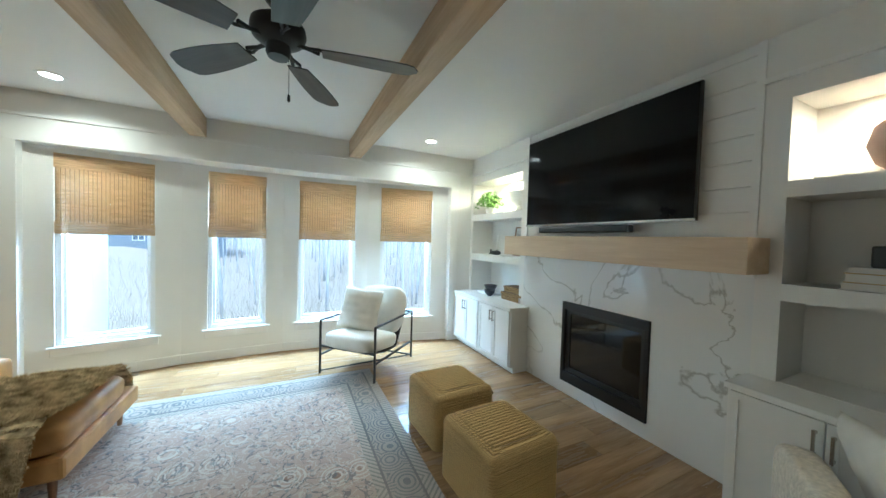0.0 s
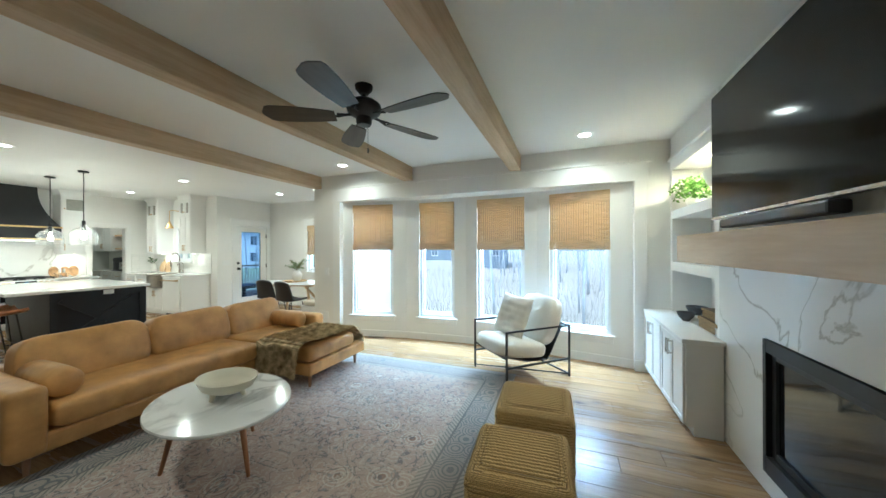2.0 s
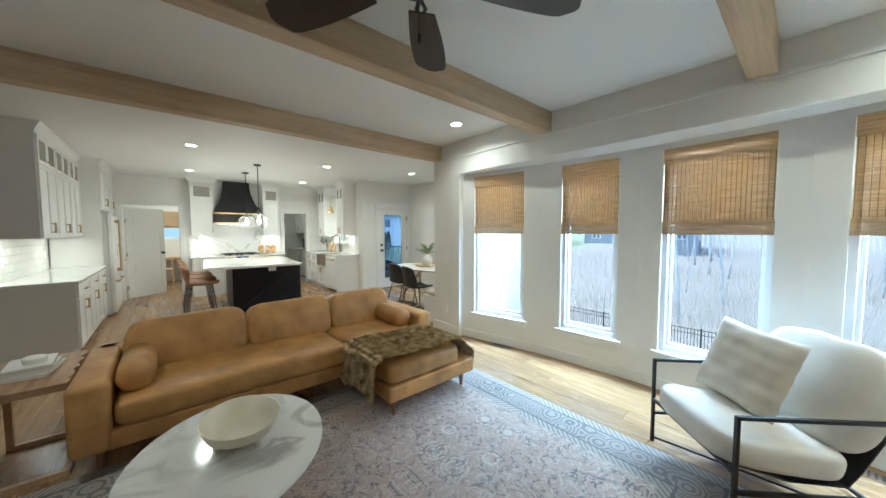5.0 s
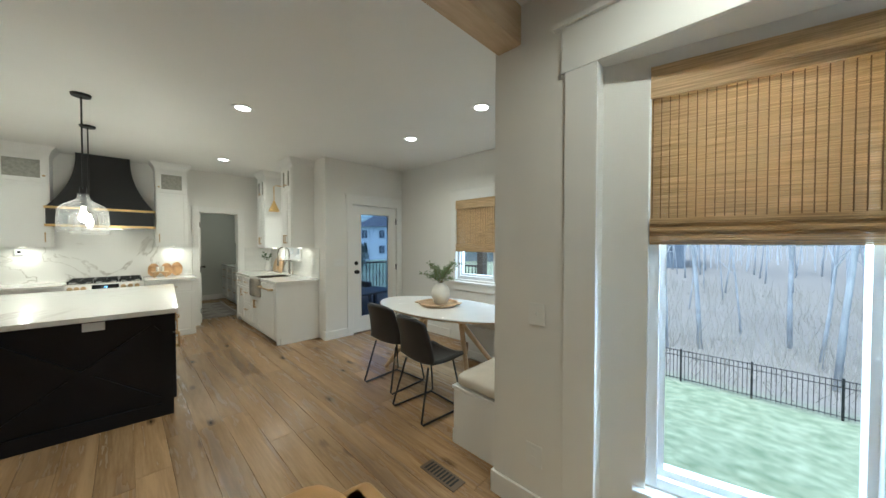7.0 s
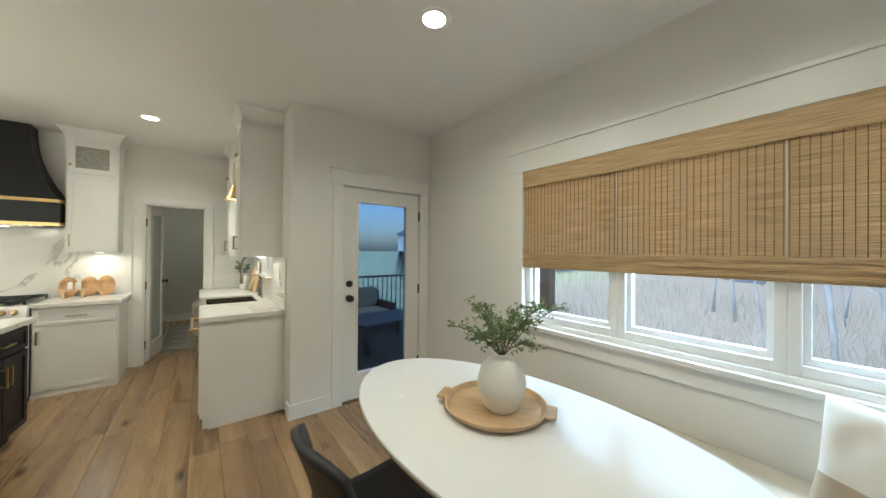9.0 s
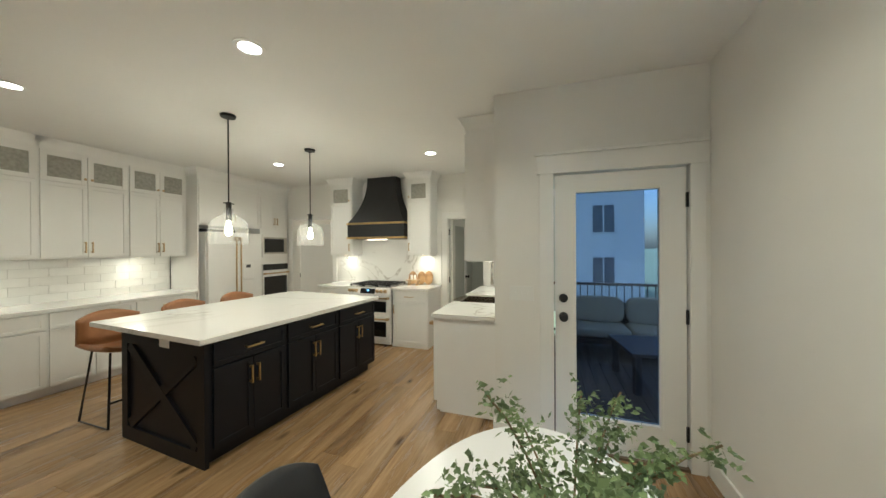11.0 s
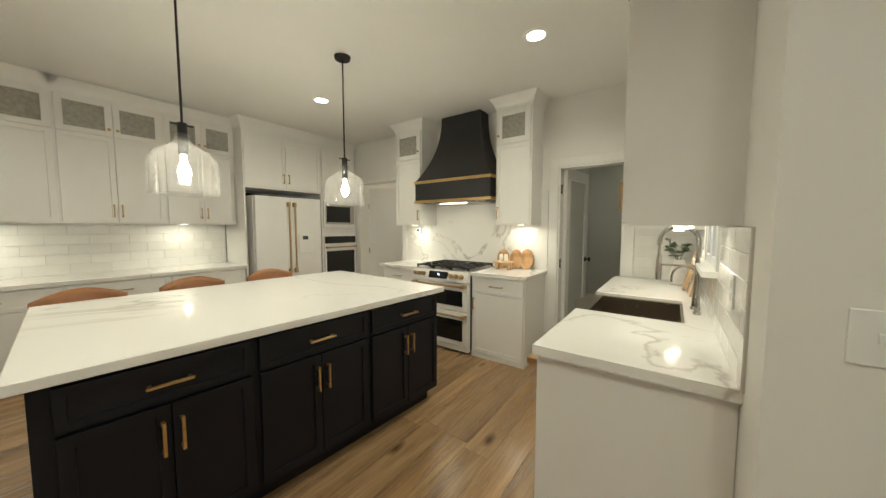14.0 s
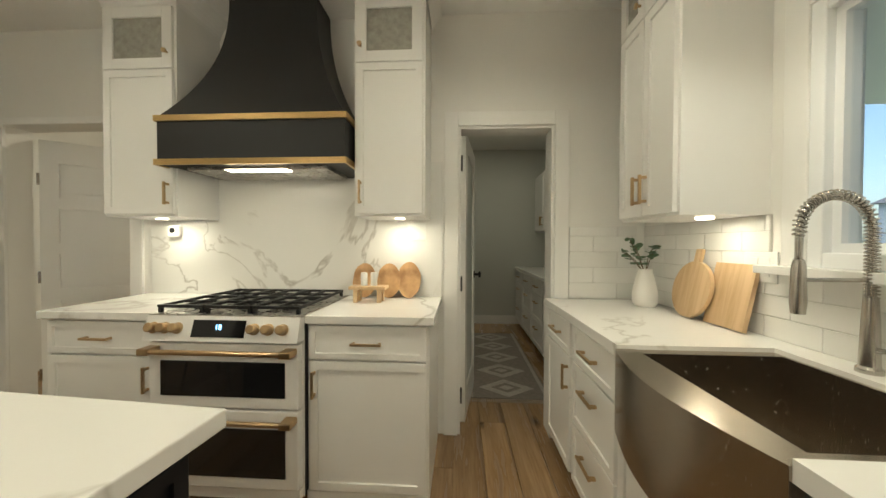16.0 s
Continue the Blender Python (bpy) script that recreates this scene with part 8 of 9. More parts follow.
# ---------------- hall with desk ----------------
th = thing("built_in_desk", "white built-in desk with drawers and an oak top", "desk", pose(-10.0, 0, 0))
part("drawer_unit", boxes((0.02, 0.56, 1.45, 2.42, 0, 0.72), (0.02, 0.56, 3.36, 4.3, 0, 0.72)), M_CAB, th)
part("desk_top", boxes((0.002, 0.60, 1.42, 4.35, 0.722, 0.758), r=0.004), M_OAK, th)
for y0, y1 in ((1.47, 2.40), (3.38, 4.28)):
    for k in range(3):
        d = part("drawer", boxes((0.562, 0.58, y0, y1, 0.03 + 0.23 * k, 0.245 + 0.23 * k), r=0.002), M_CAB, th)
        part("handle", boxes((0.60, 0.61, (y0 + y1) / 2 - 0.06, (y0 + y1) / 2 + 0.06, 0.15 + 0.23 * k, 0.162 + 0.23 * k), (0.58, 0.601, (y0 + y1) / 2 - 0.06, (y0 + y1) / 2 - 0.05, 0.15 + 0.23 * k, 0.162 + 0.23 * k), (0.58, 0.601, (y0 + y1) / 2 + 0.05, (y0 + y1) / 2 + 0.06, 0.15 + 0.23 * k, 0.162 + 0.23 * k)), M_BRONZE, d)
th = thing("wishbone_chair", "golden oak chair with a bentwood back at the desk", "chair", pose(-9.2, 2.88, 0, 0, 0, 90))
part("seat", boxes((-0.24, 0.24, -0.21, 0.21, 0.42, 0.455), r=0.012), M_CORD, th, "woven cord seat")
for x, y, h in ((-0.22, 0.18, 0.45), (0.22, 0.18, 0.45), (-0.24, -0.19, 0.70), (0.24, -0.19, 0.70)):
    bm = B()
    tube(bm, [(x, y, 0), (x * 0.97, y, h)], 0.016, 10)
    part("leg", bm, M_OAKZ, th)
bm = B()
tube(bm, [(0.27 * math.cos(a / 10 * math.pi), 0.05 - 0.27 * math.sin(a / 10 * math.pi), 0.71) for a in range(11)], 0.015, 8)
part("back_rail", bm, M_OAKZ, th, smooth=True)
bm = B()
tube(bm, [(0, -0.19, 0.44), (0, -0.20, 0.58), (-0.08, -0.21, 0.71)], 0.010, 8)
tube(bm, [(0, -0.20, 0.58), (0.08, -0.21, 0.71)], 0.010, 8)
part("back_splat", bm, M_OAKZ, th)
la = new("hall_lamp", bpy.data.lights.new("hall_lamp", "AREA"))
la.data.shape, la.data.size, la.data.energy, la.data.color = "DISK", 0.14, 8.0, WARM
la.matrix_world = pose(-8.6, 3.2, CEIL - 0.012)

# ---------------- dining room ----------------
th = thing("bar_cart", "gold two-tier bar cart with glass shelves", "bar cart", pose(-2.62, 1.06, 0, 0, 0, 0))
for x in (-0.19, 0.19):
    for y in (-0.26, 0.26):
        bm = B()
        tube(bm, [(x, y, 0.07), (x, y, 0.80)], 0.010, 10)
        part("post", bm, M_GOLD, th, smooth="auto")
        bm = B()
        lathe(bm, [(0, -0.012), (0.032, -0.012), (0.035, 0), (0.032, 0.012), (0, 0.012)], 16)
        part("caster", bm, M_GOLD, th, m=pose(x, y, 0.035, 90, 0, 0))
for z in (0.14, 0.45, 0.76):
    bm = B()
    tube(bm, [(-0.19, -0.26, z), (0.19, -0.26, z), (0.19, 0.26, z), (-0.19, 0.26, z)], 0.008, 8, closed=True)
    part("shelf_rim", bm, M_GOLD, th)
    part("shelf_glass", boxes((-0.185, 0.185, -0.255, 0.255, z - 0.004, z + 0.004)), M_CLEAR, th)
rng = random.Random(9)
for z, items in ((0.765, ((-0.05, -0.14, 0.05, 0.20), (0.06, -0.02, 0.06, 0.12), (-0.06, 0.12, 0.05, 0.16))), (0.455, ((0.0, -0.12, 0.08, 0.16), (0.02, 0.12, 0.055, 0.10))), (0.145, ((0.0, -0.10, 0.07, 0.12), (0.0, 0.12, 0.06, 0.14)))):
    for x, y, r, h in items:
        bm = B()
        lathe(bm, [(0, 0), (r * 0.8, 0), (r, h * 0.1), (r, h * 0.65), (r * 0.4, h * 0.85), (r * 0.35, h), (0, h)], 20)
        tagged(part("barware", bm, rng.choice((M_STEEL, M_CERAMIC, M_GOLD)), smooth="auto", m=pose(-2.62 + x, 1.06 + y, z)), "small bottle or ice bucket on the bar cart", "barware", "barware")
th = thing("sideboard", "dark blue sideboard against the charcoal wall", "sideboard", pose(-2.88, -0.2, 0))
part("body", boxes((0.01, 0.42, -0.6, 0.75, 0.12, 0.85), r=0.004), M_SIDEBOARD, th)
part("top", boxes((0.0, 0.45, -0.63, 0.78, 0.852, 0.885), r=0.004), M_SIDEBOARD, th)
for k in range(3):
    d = part("door", boxes((0.421, 0.438, -0.585 + 0.445 * k, -0.15 + 0.445 * k, 0.15, 0.83), r=0.003), M_SIDEBOARD, th)
for y in (-0.55, 0.7):
    for x in (0.05, 0.38):
        part("leg", boxes((x - 0.02, x + 0.02, y - 0.02, y + 0.02, 0, 0.12)), M_SIDEBOARD, th)
th = thing("dining_table", "long white dining table in the dark room", "dining table", pose(-1.15, -0.9, 0))
part("tabletop", boxes((-0.48, 0.48, -1.0, 1.0, 0.72, 0.755), r=0.006), M_WHITETOP, th)
for y in (-0.75, 0.75):
    part("leg", boxes((-0.35, 0.35, y - 0.05, y + 0.05, 0, 0.72)), M_BLACK, th)


def spindle_chair(m):
    th = thing("spindle_chair", "black wooden dining chair with a curved back", "chair", m, "chairs in the dining room")
    part("seat", boxes((-0.23, 0.23, -0.22, 0.22, 0.43, 0.465), r=0.014), M_BLACK, th)
    for x in (-0.19, 0.19):
        for y in (-0.18, 0.18):
            bm = B()
            tube(bm, [(x * 1.15, y * 1.15, 0), (x, y, 0.44)], 0.014, 8)
            part("leg", bm, M_BLACK, th)
    bm = B()
    tube(bm, [(0.26 * math.cos(a / 10 * math.pi), -0.24 * math.sin(a / 10 * math.pi), 0.76) for a in range(11)], 0.016, 8)
    part("back_rail", bm, M_BLACK, th, smooth=True)
    for k in range(1, 8):
        a = k / 8 * math.pi
        bm = B()
        tube(bm, [(0.21 * math.cos(a), -0.2 * math.sin(a), 0.46), (0.26 * math.cos(a), -0.24 * math.sin(a), 0.76)], 0.007, 6)
        part("spindle", bm, M_BLACK, th)


spindle_chair(pose(-1.95, -0.25, 0, 0, 0, -90))
spindle_chair(pose(-1.95, -1.05, 0, 0, 0, -90))
spindle_chair(pose(-1.15, 0.40, 0, 0, 0, 180))
shade(1.30, 1.72, 2.29, pose(-0.98, -3.335, 0, 0, 0, 180), "bamboo roman shade over the dining window")
plate(-2.05, -3.35, 0.42, 180, 1, "white outlet on the charcoal wall", rocker=False)


# ---------------- outside ----------------
def smooth(a, b, v):
    t = max(0.0, min(1.0, (v - a) / (b - a)))
    return t * t * (3 - 2 * t)


def ground_z(x, y):
    north = -3.0 - 1.0 * smooth(8, 21, y) + 2.6 * smooth(24, 75, y)
    z = north * smooth(-3, 6, y) + (-0.45) * (1 - smooth(-3, 6, y))
    west = smooth(-9, -18, x)
    z += west * 1.6 * smooth(-3, 6, y)
    return z + 0.12 * noise.noise(Vector((x * 0.15, y * 0.15, 0)))


bm = B()
xs = [-400, -200, -120, -80, -60] + [-50 + 2.5 * i for i in range(41)] + [60, 80, 120, 200, 400]
ysg = [-400, -200, -100, -60, -40, -25, -15, -9] + [-6 + 2.0 * i for i in range(46)] + [100, 130, 200, 400]
grid = [[bm.verts.new((x, y, ground_z(x, y))) for y in ysg] for x in xs]
for a, b in zip(grid, grid[1:]):
    for j in range(len(ysg) - 1):
        bm.faces.new((a[j], b[j], b[j + 1], a[j + 1]))
structure("ground", bm, M_GRASS, "pale winter lawn falling away behind the house", "ground", smooth=True)
structure("foundation", boxes((-10.1, 4.85, -3.6, 6.6, -4.5, -0.25), (-4.66, -0.7, 6.6, 8.3, -4.5, -0.25)), M_CONC, "concrete foundation of the house", "foundation")
structure("wall_outside", boxes((-0.70, -0.685, 6.45, 8.34, -0.25, 2.9), (-4.66, -0.685, 8.32, 8.335, -0.25, 0.9)), M_SIDINGW, "white siding outside the nook", "wall")

# brush floor of the wood, behind the fence
rng = random.Random(21)
bm = B()
for k in range(9000):
    x = rng.uniform(-32, 30)
    y = rng.uniform(20.6, 46) if k % 3 else rng.uniform(20.6, 28)
    z = ground_z(x, y)
    h = rng.uniform(0.4, 1.9) * (1 if y > 23 else 0.55)
    dx, dy = rng.uniform(-0.5, 0.5), rng.uniform(-0.4, 0.4)
    w = 0.008 + 0.010 * rng.random()
    p = Vector((x, y, z - 0.05))
    q = p + Vector((dx, dy, h))
    mdl = p.lerp(q, 0.55) + Vector((rng.uniform(-0.15, 0.15), 0, 0))
    s = Vector((w, 0, 0))
    bm.faces.new([bm.verts.new(v) for v in (p - s, p + s, mdl + s * 0.8, mdl - s * 0.8)])
    bm.faces.new([bm.verts.new(v) for v in (mdl - s * 0.8, mdl + s * 0.8, q)])
tagged(part("brush", bm, M_BRUSH), "dry brown brush at the edge of the wood", "brush", kind="stuff")


def bare_tree(seed, h, r, m, ivy=False):
    """A leafless tree: a tapered trunk that forks into limbs and fine twigs."""
    rng = random.Random(seed)
    th = thing("bare_tree", "leafless tree in the winter wood, paled for haze", "tree", m, "bare trees")
    bt, bc = B(), B()

    def limb(p, d, ln, rad, depth):
        pts = [p]
        n = 5 if depth < 2 else 3
        q, dd = p.copy(), d.copy()
        for i in range(n):
            dd = (dd + Vector((rng.uniform(-1, 1), rng.uniform(-1, 1), rng.uniform(-0.3, 0.6))) * (0.045 if depth == 0 else 0.22)).normalized()
            q = q + dd * ln / n
            pts.append(q.copy())
        tube(bt if depth == 0 else bc, pts, rad, 7 if depth == 0 else (5 if depth == 1 else 3), r2=rad * (0.45 if depth == 0 else 0.3))
        if depth >= 3:
            return
        kids = (9, 6, 5)[depth]
        for k in range(kids):
            t = rng.uniform(0.32 if depth == 0 else 0.25, 1.0)
            i = min(int(t * n), n - 1)
            b = pts[i].lerp(pts[i + 1], t * n - i)
            a = rng.uniform(0, 6.283)
            out = Vector((math.cos(a), math.sin(a), rng.uniform(0.1, 0.9))).normalized()
            nd = (dd * 0.45 + out).normalized()
            limb(b, nd, ln * rng.uniform(0.32, 0.55), rad * rng.uniform(0.30, 0.45) * (1.15 - 0.5 * t), depth + 1)

    limb(Vector((0, 0, -0.3)), Vector((rng.uniform(-0.08, 0.08), rng.uniform(-0.08, 0.08), 1)).normalized(), h, r, 0)
    part("trunk", bt, M_HAZEBARK, th, smooth=True)
    part("crown", bc, M_HAZETWIG, th, "bare limbs and twigs")
    return th


protos = []
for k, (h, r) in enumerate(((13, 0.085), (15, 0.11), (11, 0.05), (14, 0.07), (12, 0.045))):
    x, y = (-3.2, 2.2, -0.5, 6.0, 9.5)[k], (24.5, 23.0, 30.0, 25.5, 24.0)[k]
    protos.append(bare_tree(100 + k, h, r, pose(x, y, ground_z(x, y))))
rng = random.Random(77)
for k in range(78):
    x = rng.uniform(-9, 28)
    y = rng.uniform(22.5, 58)
    if x < -4 and y < 40:
        y += 14
    s = rng.uniform(0.75, 1.15)
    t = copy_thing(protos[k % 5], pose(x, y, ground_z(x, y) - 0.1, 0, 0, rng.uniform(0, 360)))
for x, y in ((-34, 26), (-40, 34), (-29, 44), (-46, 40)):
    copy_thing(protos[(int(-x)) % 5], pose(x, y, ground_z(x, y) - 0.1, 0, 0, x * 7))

# far wood line, joined
rng = random.Random(31)
bm = B()
for k in range(500):
    x = rng.uniform(-60, 80)
    y = rng.uniform(58, 90) if x > -8 else rng.uniform(88, 120)
    z = ground_z(x, y)
    h = rng.uniform(6, 13)
    top = Vector((x + rng.uniform(-1, 1), y, z + h))
    w = rng.uniform(0.03, 0.08)
    bm.faces.new([bm.verts.new(v) for v in ((x - w, y, z - 0.5), (x + w, y, z - 0.5), (top.x + w * 0.3, y, top.z), (top.x - w * 0.3, y, top.z))])
    for j in range(16):
        t = rng.uniform(0.25, 1)
        b = Vector((x, y, z)).lerp(top, t)
        e = b + Vector((rng.uniform(-1.8, 1.8), rng.uniform(-0.5, 0.5), rng.uniform(0.3, 1.9)))
        s = 0.022
        bm.faces.new([bm.verts.new(v) for v in ((b.x, b.y, b.z - s), (b.x, b.y, b.z + s), (e.x, e.y, e.z))])
tagged(part("far_wood", bm, M_HAZETWIG), "distant leafless wood line", "trees", kind="stuff")

# metal fence along the foot of the lawn
th = thing("metal_fence", "black metal picket fence along the lawn", "fence", pose(0, 0, 0))
fx0, fx1, fy = -16.0, 18.0, 20.0
n = 17
for k in range(n + 1):
    x = fx0 + (fx1 - fx0) * k / n
    z = ground_z(x, fy)
    part("post", boxes((x - 0.03, x + 0.03, fy - 0.03, fy + 0.03, z - 0.2, z + 1.30)), M_BLACK, th)
    if k < n:
        x2 = fx0 + (fx1 - fx0) * (k + 1) / n
        z2 = ground_z(x2, fy)
        for dz in (0.12, 1.02, 1.22):
            bm = B()
            tube(bm, [(x, fy, z + dz), (x2, fy, z2 + dz)], 0.016, 4)
            part("rail", bm, M_BLACK, th)
        bm = B()
        for j in range(1, 17):
            t = j / 17
            xx, zz = x + (x2 - x) * t, z + (z2 - z) * t
            bx(bm, xx - 0.009, xx + 0.009, fy - 0.009, fy + 0.009, zz + 0.05, zz + 1.25)
        tagged(part("pickets", bm, M_BLACK, th), kind="stuff")


def far_house(m, w, d, h, siding, label, deck=False, rows=2, cols=4):
    th = thing("far_house", label, "house", m, "neighbouring houses")
    bm = B()
    bx(bm, -w / 2, w / 2, -d / 2, d / 2, -1.5, h)
    wl = part("wall", bm, siding, th)
    bm = B()
    e = 0.4
    vs = [bm.verts.new(v) for v in ((-w / 2 - e, -d / 2 - e, h), (w / 2 + e, -d / 2 - e, h), (w / 2 + e, d / 2 + e, h), (-w / 2 - e, d / 2 + e, h), (-w / 4, 0, h + d * 0.36), (w / 4, 0, h + d * 0.36))]
    for f in ((0, 1, 5, 4), (1, 2, 5), (2, 3, 4, 5), (3, 0, 4), (3, 2, 1, 0)):
        bm.faces.new([vs[i] for i in f])
    bmesh.ops.recalc_face_normals(bm, faces=bm.faces[:])
    part("roof", bm, M_ROOF, th)
    for side in (0, 1):
        for r in range(rows):
            for c in range(cols if side == 0 else 3):
                n_ = cols if side == 0 else 3
                ln = w if side == 0 else d
                u = -ln / 2 + ln * (c + 0.5) / n_
                z = 0.9 + r * 2.9
                mm = pose(u, -d / 2, z) if side == 0 else pose(w / 2, u, z, 0, 0, 90)
                wi = part("window", boxes((-0.62, 0.62, -0.05, 0.0, -0.08, 1.58), r=0.01), M_SIDINGW, th, m=mm)
                for s in (-1, 1):
                    part("pane", boxes((s * 0.29 - 0.25, s * 0.29 + 0.25, -0.07, -0.051, 0.0, 1.5)), M_WINDARK, wi)
    if deck:
        part("deck", boxes((-w / 2 + 0.5, w / 2 - 4, -d / 2 - 3, -d / 2, 2.4, 2.6)), M_RAIL, th)
        for x in (-w / 2 + 0.8, (-4 + 0.5) / 2, w / 2 - 4.3):
            part("deck_post", boxes((x - 0.1, x + 0.1, -d / 2 - 2.9, -d / 2 - 2.7, -1.2, 2.4)), M_RAIL, th)
        part("deck_rail", boxes((-w / 2 + 0.5, w / 2 - 4, -d / 2 - 3, -d / 2 - 2.95, 3.4, 3.5)), M_RAIL, th)


far_house(pose(-31, 50, ground_z(-31, 50), 0, 0, 22), 14, 9, 6.2, M_SIDING, "grey two-storey house with a deck across the lawns", True)
far_house(pose(-15, 62, ground_z(-15, 62), 0, 0, 8), 15, 10, 6.0, M_SIDINGB, "slate-blue two-storey house behind the trees", False)
far_house(pose(-52, 44, ground_z(-52, 44), 0, 0, 35), 14, 9, 6.0, M_SIDINGW, "white two-storey house far across the lawns")
far_house(pose(-27.5, 6.0, ground_z(-27, 6), 0, 0, 0), 12, 12, 6.5, M_SIDINGW, "pale neighbouring house beside the porch", False, 2, 3)
far_house(pose(-5, -60, -0.6, 0, 0, 180), 14, 9, 6.0, M_SIDINGW, "house across the front lawn", False)
for x, y in ((-38, 27), (-41, 29), (-44, 31.5)):
    th = thing("evergreen", "small dark evergreen across the lawn", "tree", pose(x, y, ground_z(x, y)), "evergreens")
    bm = B()
    tube(bm, [(0, 0, -0.2), (0, 0, 1.0)], 0.12, 6)
    part("trunk", bm, M_HAZEBARK, th)
    rng = random.Random(int(-x))
    bm = B()
    for k in range(700):
        t = rng.random() ** 0.7
        r = 1.1 * (1 - t) + 0.05
        a = rng.uniform(0, 6.283)
        p = Vector((r * math.cos(a) * rng.uniform(0.3, 1), r * math.sin(a) * rng.uniform(0.3, 1), 0.4 + 3.4 * t))
        d = Vector((math.cos(a), math.sin(a), -0.25)) * 0.3
        s = Vector((-math.sin(a), math.cos(a), 0)) * 0.10
        bm.faces.new([bm.verts.new(v) for v in (p - s, p + s, p + d)])
    part("crown", bm, M_EVERGREEN, th)
th = thing("young_spruce", "small blue-green spruce by the fence", "tree", pose(3.6, 18.6, ground_z(3.6, 18.6)))
bm = B()
tube(bm, [(0, 0, -0.1), (0, 0, 0.3)], 0.04, 6)
part("trunk", bm, M_HAZEBARK, th)
rng = random.Random(8)
bm = B()
for k in range(500):
    t = rng.random() ** 0.7
    r = 0.55 * (1 - t) + 0.03
    a = rng.uniform(0, 6.283)
    p = Vector((r * math.cos(a) * rng.uniform(0.3, 1), r * math.sin(a) * rng.uniform(0.3, 1), 0.15 + 1.15 * t))
    d = Vector((math.cos(a), math.sin(a), 0.1)) * 0.14
    s = Vector((-math.sin(a), math.cos(a), 0)) * 0.035
    bm.faces.new([bm.verts.new(v) for v in (p - s, p + s, p + d)])
part("crown", bm, M_EVERGREEN, th)

# porch
deck = thing("porch_deck", "stained board deck of the covered porch", "deck", pose(0, 0, 0), kind="structure")
k = 0
y = 6.95
while y < 11.0:
    part("board", boxes((-8.3, -4.70, y, y + 0.135, -0.12, -0.09)), M_DECK, deck)
    y += 0.142
part("joist", boxes((-8.25, -4.7, 6.95, 7.0, -0.35, -0.121), (-8.25, -8.15, 7, 11, -0.35, -0.121), (-8.25, -4.7, 10.9, 10.98, -0.35, -0.121)), M_RAIL, deck)
for x, y in ((-8.2, 7.0), (-8.2, 10.95), (-4.85, 10.95)):
    part("porch_post", boxes((x - 0.09, x + 0.09, y - 0.09, y + 0.09, -4.6, 2.62)), M_RAIL, deck)
rail = thing("porch_railing", "brown top rail with black metal balusters", "railing", pose(0, 0, 0))
part("top_rail", boxes((-8.27, -8.13, 7.09, 10.86, 0.86, 0.90), (-8.11, -4.94, 10.88, 11.02, 0.86, 0.90), r=0.004), M_RAIL, rail)
part("bottom_rail", boxes((-8.22, -8.18, 7.09, 10.86, 0.0, 0.04), (-8.11, -4.94, 10.93, 10.97, 0.0, 0.04)), M_BLACK, rail)
bal = boxes((-0.008, 0.008, -0.008, 0.008, 0.04, 0.86))
balm = mesh_of("baluster", bal, M_BLACK)
for k in range(31):
    b = new("baluster", balm)
    b.parent, b.matrix_basis = rail, pose(-8.2, 7.2 + 0.118 * k, 0)
for k in range(26):
    b = new("baluster", balm)
    b.parent, b.matrix_basis = rail, pose(-8.0 + 0.118 * k, 10.95, 0)
th = thing("porch_table", "dark wooden low table on the porch", "table", pose(-6.35, 8.55, -0.09, 0, 0, 8))
part("tabletop", boxes((-0.40, 0.40, -0.62, 0.62, 0.42, 0.46), r=0.006), M_PORCHWOOD, th)
for x in (-0.34, 0.34):
    for y in (-0.55, 0.55):
        part("leg", boxes((x - 0.035, x + 0.035, y - 0.035, y + 0.035, 0, 0.42)), M_PORCHWOOD, th)
th = thing("porch_sofa", "dark wooden outdoor sofa with pale cushions", "outdoor sofa", pose(-7.55, 8.3, -0.09))
part("frame", boxes((-0.4, 0.4, -0.9, 0.9, 0.18, 0.26), (-0.4, -0.33, -0.9, 0.9, 0.26, 0.70), (-0.33, 0.4, -0.9, -0.83, 0.26, 0.52), (-0.33, 0.4, 0.83, 0.9, 0.26, 0.52)), M_PORCHWOOD, th)
for x in (-0.36, 0.36):
    for y in (-0.86, 0.86):
        part("leg", boxes((x - 0.03, x + 0.03, y - 0.03, y + 0.03, 0, 0.18)), M_PORCHWOOD, th)
for y in (-0.41, 0.41):
    bm = B()
    soft_box(bm, (0.03, y, 0.33), (0.70, 0.80, 0.14), 0.2, 32, 14, 0.006)
    part("seat_cushion", bm, M_TAUPE, th, smooth=True)
    bm = B()
    soft_box(bm, (-0.23, y, 0.60), (0.16, 0.78, 0.42), 0.3, 32, 16, 0.01)
    part("back_cushion", bm, M_TAUPE, th, smooth=True)

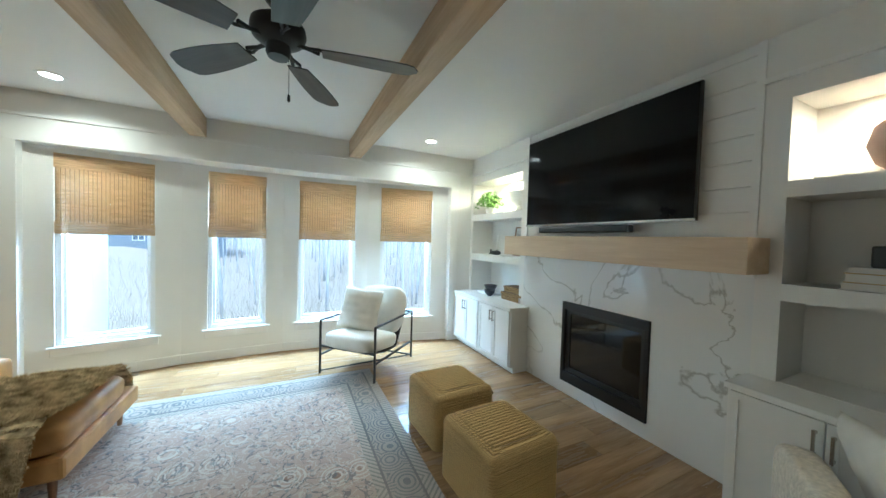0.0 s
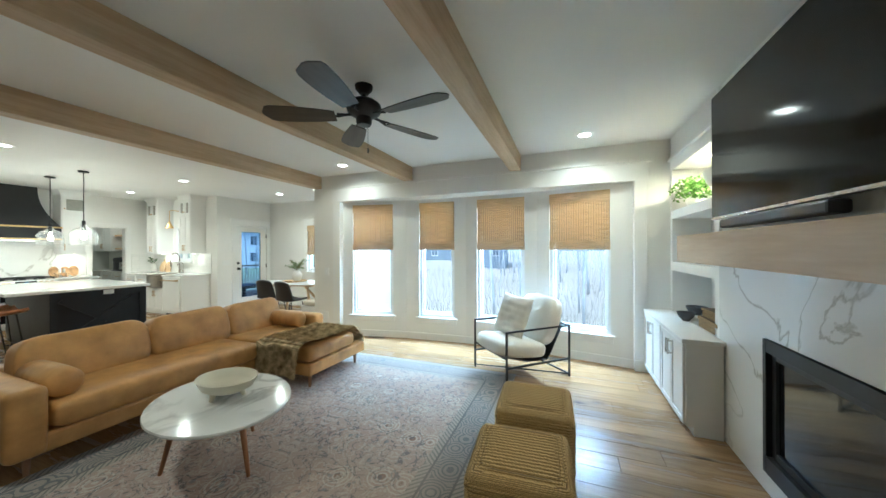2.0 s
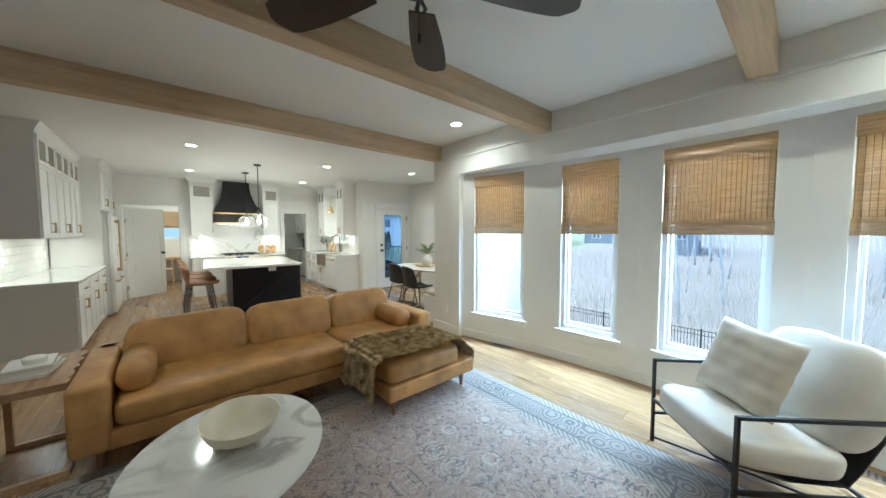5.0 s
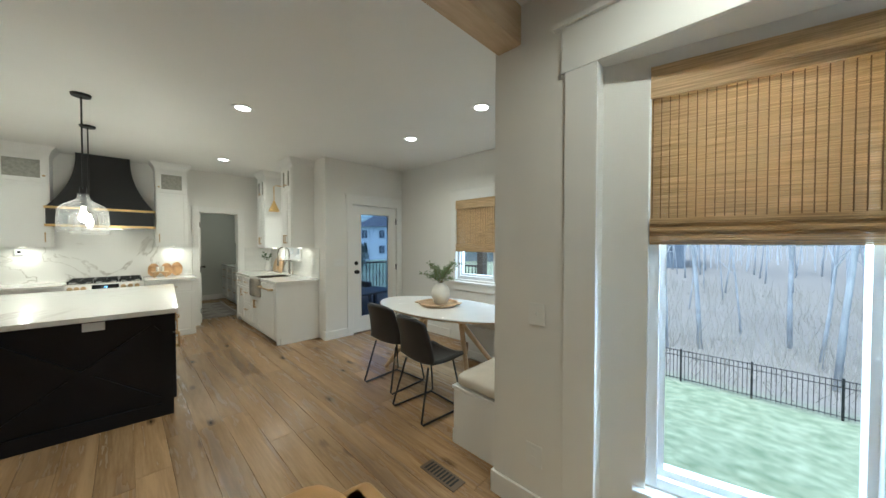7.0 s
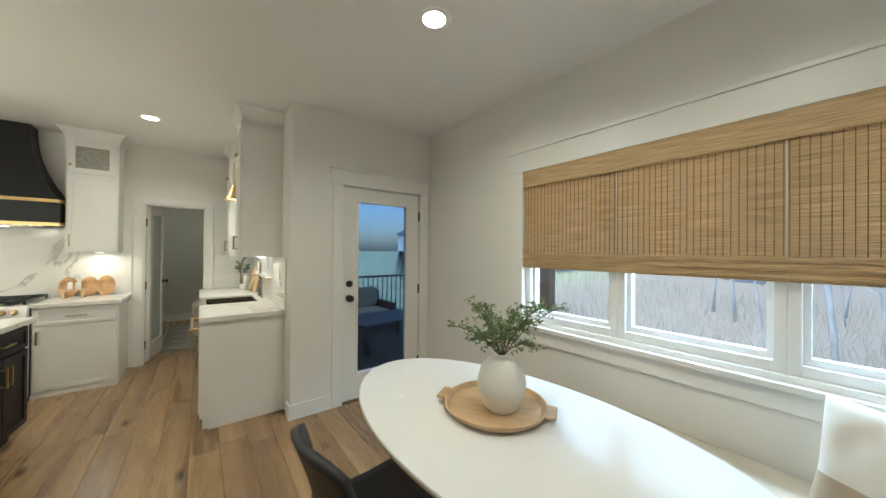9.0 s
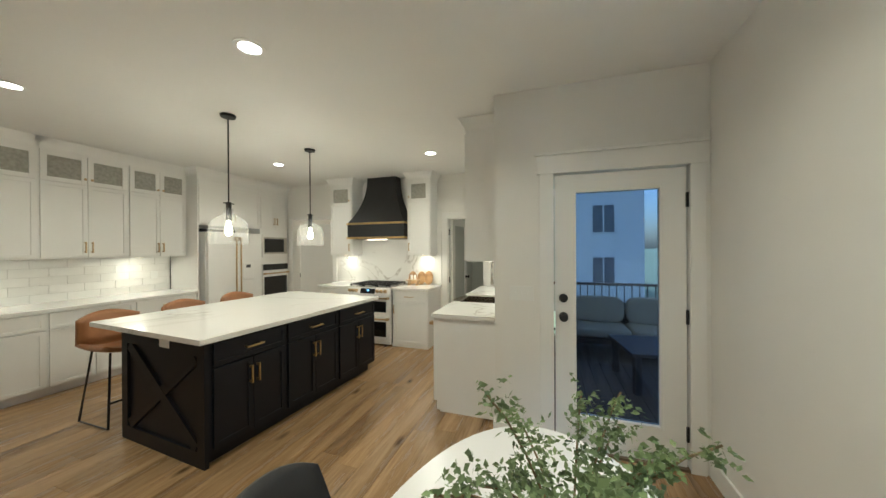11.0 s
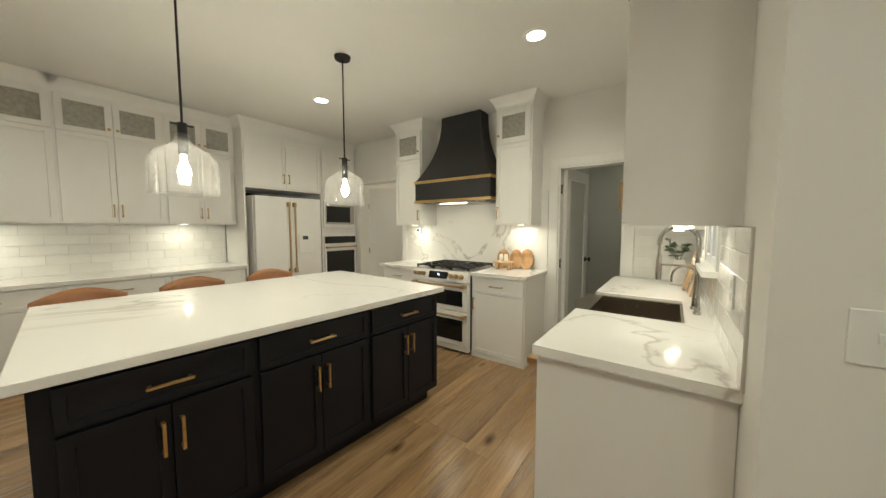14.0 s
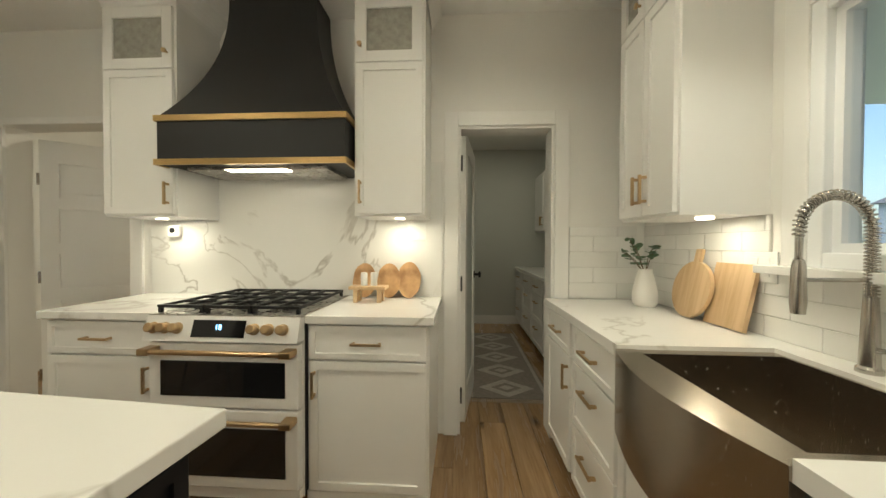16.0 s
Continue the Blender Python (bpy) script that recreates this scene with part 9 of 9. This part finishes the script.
# ---------------- floor boards, last ----------------
planks = thing("floor", "wide knotty oak floorboards with a satin finish", "floor", pose(0, 0, 0), kind="structure")
PW = 0.178
meshes = {}
rng = random.Random(50)
far_bm_v, far_bm_f = [], []
cnt = 0
rows_ = []
y = -4.1
while y < NY:
    spans = [(-10.2 - rng.uniform(0, 1.2), 4.4)]
    if y > 6.45:
        spans = [(-4.64, -1.4)] + ([(-9.95, -7.4)] if y < 7.0 else [])
    for x, end in spans:
        while x < end:
            ln = rng.choice((1.2, 1.5, 1.8, 2.1))
            if y > 6.45:
                ln = min(ln, 1.2 if end - x < 1.3 else ln, end + 0.6 - x)
            rows_.append((x, y, ln))
            x += ln
    y += PW
near = [r for r in rows_ if 2.0 < r[1] < 7.6 and -6.6 < r[0] + r[2] / 2 < 4.4]
nearset = set(near[:300]) if len(near) <= 300 else None
near.sort(key=lambda r: abs(r[1] - 4.8) + 0.25 * abs(r[0] + r[2] / 2 + 2.2))
nearset = set(near[:298])


def plank_shape(ln):
    g, c = 0.0006, 0.0014
    v = []
    for z, o in ((-0.018, 0.0), (-c, 0.0), (0.0, c)):
        v += [(g + o, g + o, z), (ln - g - o, g + o, z), (ln - g - o, PW - g - o, z), (g + o, PW - g - o, z)]
    f = [(0, 1, 5, 4), (1, 2, 6, 5), (2, 3, 7, 6), (3, 0, 4, 7), (4, 5, 9, 8), (5, 6, 10, 9), (6, 7, 11, 10), (7, 4, 8, 11), (8, 9, 10, 11)]
    return v, f


for r in rows_:
    x, y, ln = r
    if r in nearset:
        if ln not in meshes:
            me = bpy.data.meshes.new("plank")
            v, f = plank_shape(ln)
            me.from_pydata(v, [], f)
            me.materials.append(M_FLOOR)
            meshes[ln] = me
        o = new("plank", meshes[ln])
        o.parent = planks
        o.matrix_basis = pose(x, y, 0)
    else:
        v, f = plank_shape(ln)
        n0 = len(far_bm_v)
        far_bm_v += [(a + x, b + y, c) for a, b, c in v]
        far_bm_f += [tuple(i + n0 for i in q) for q in f]
me = bpy.data.meshes.new("far_planks")
me.from_pydata(far_bm_v, [], far_bm_f)
me.materials.append(M_FLOORJ)
o = new("far_planks", me)
o.parent = planks
tagged(o, kind="stuff")
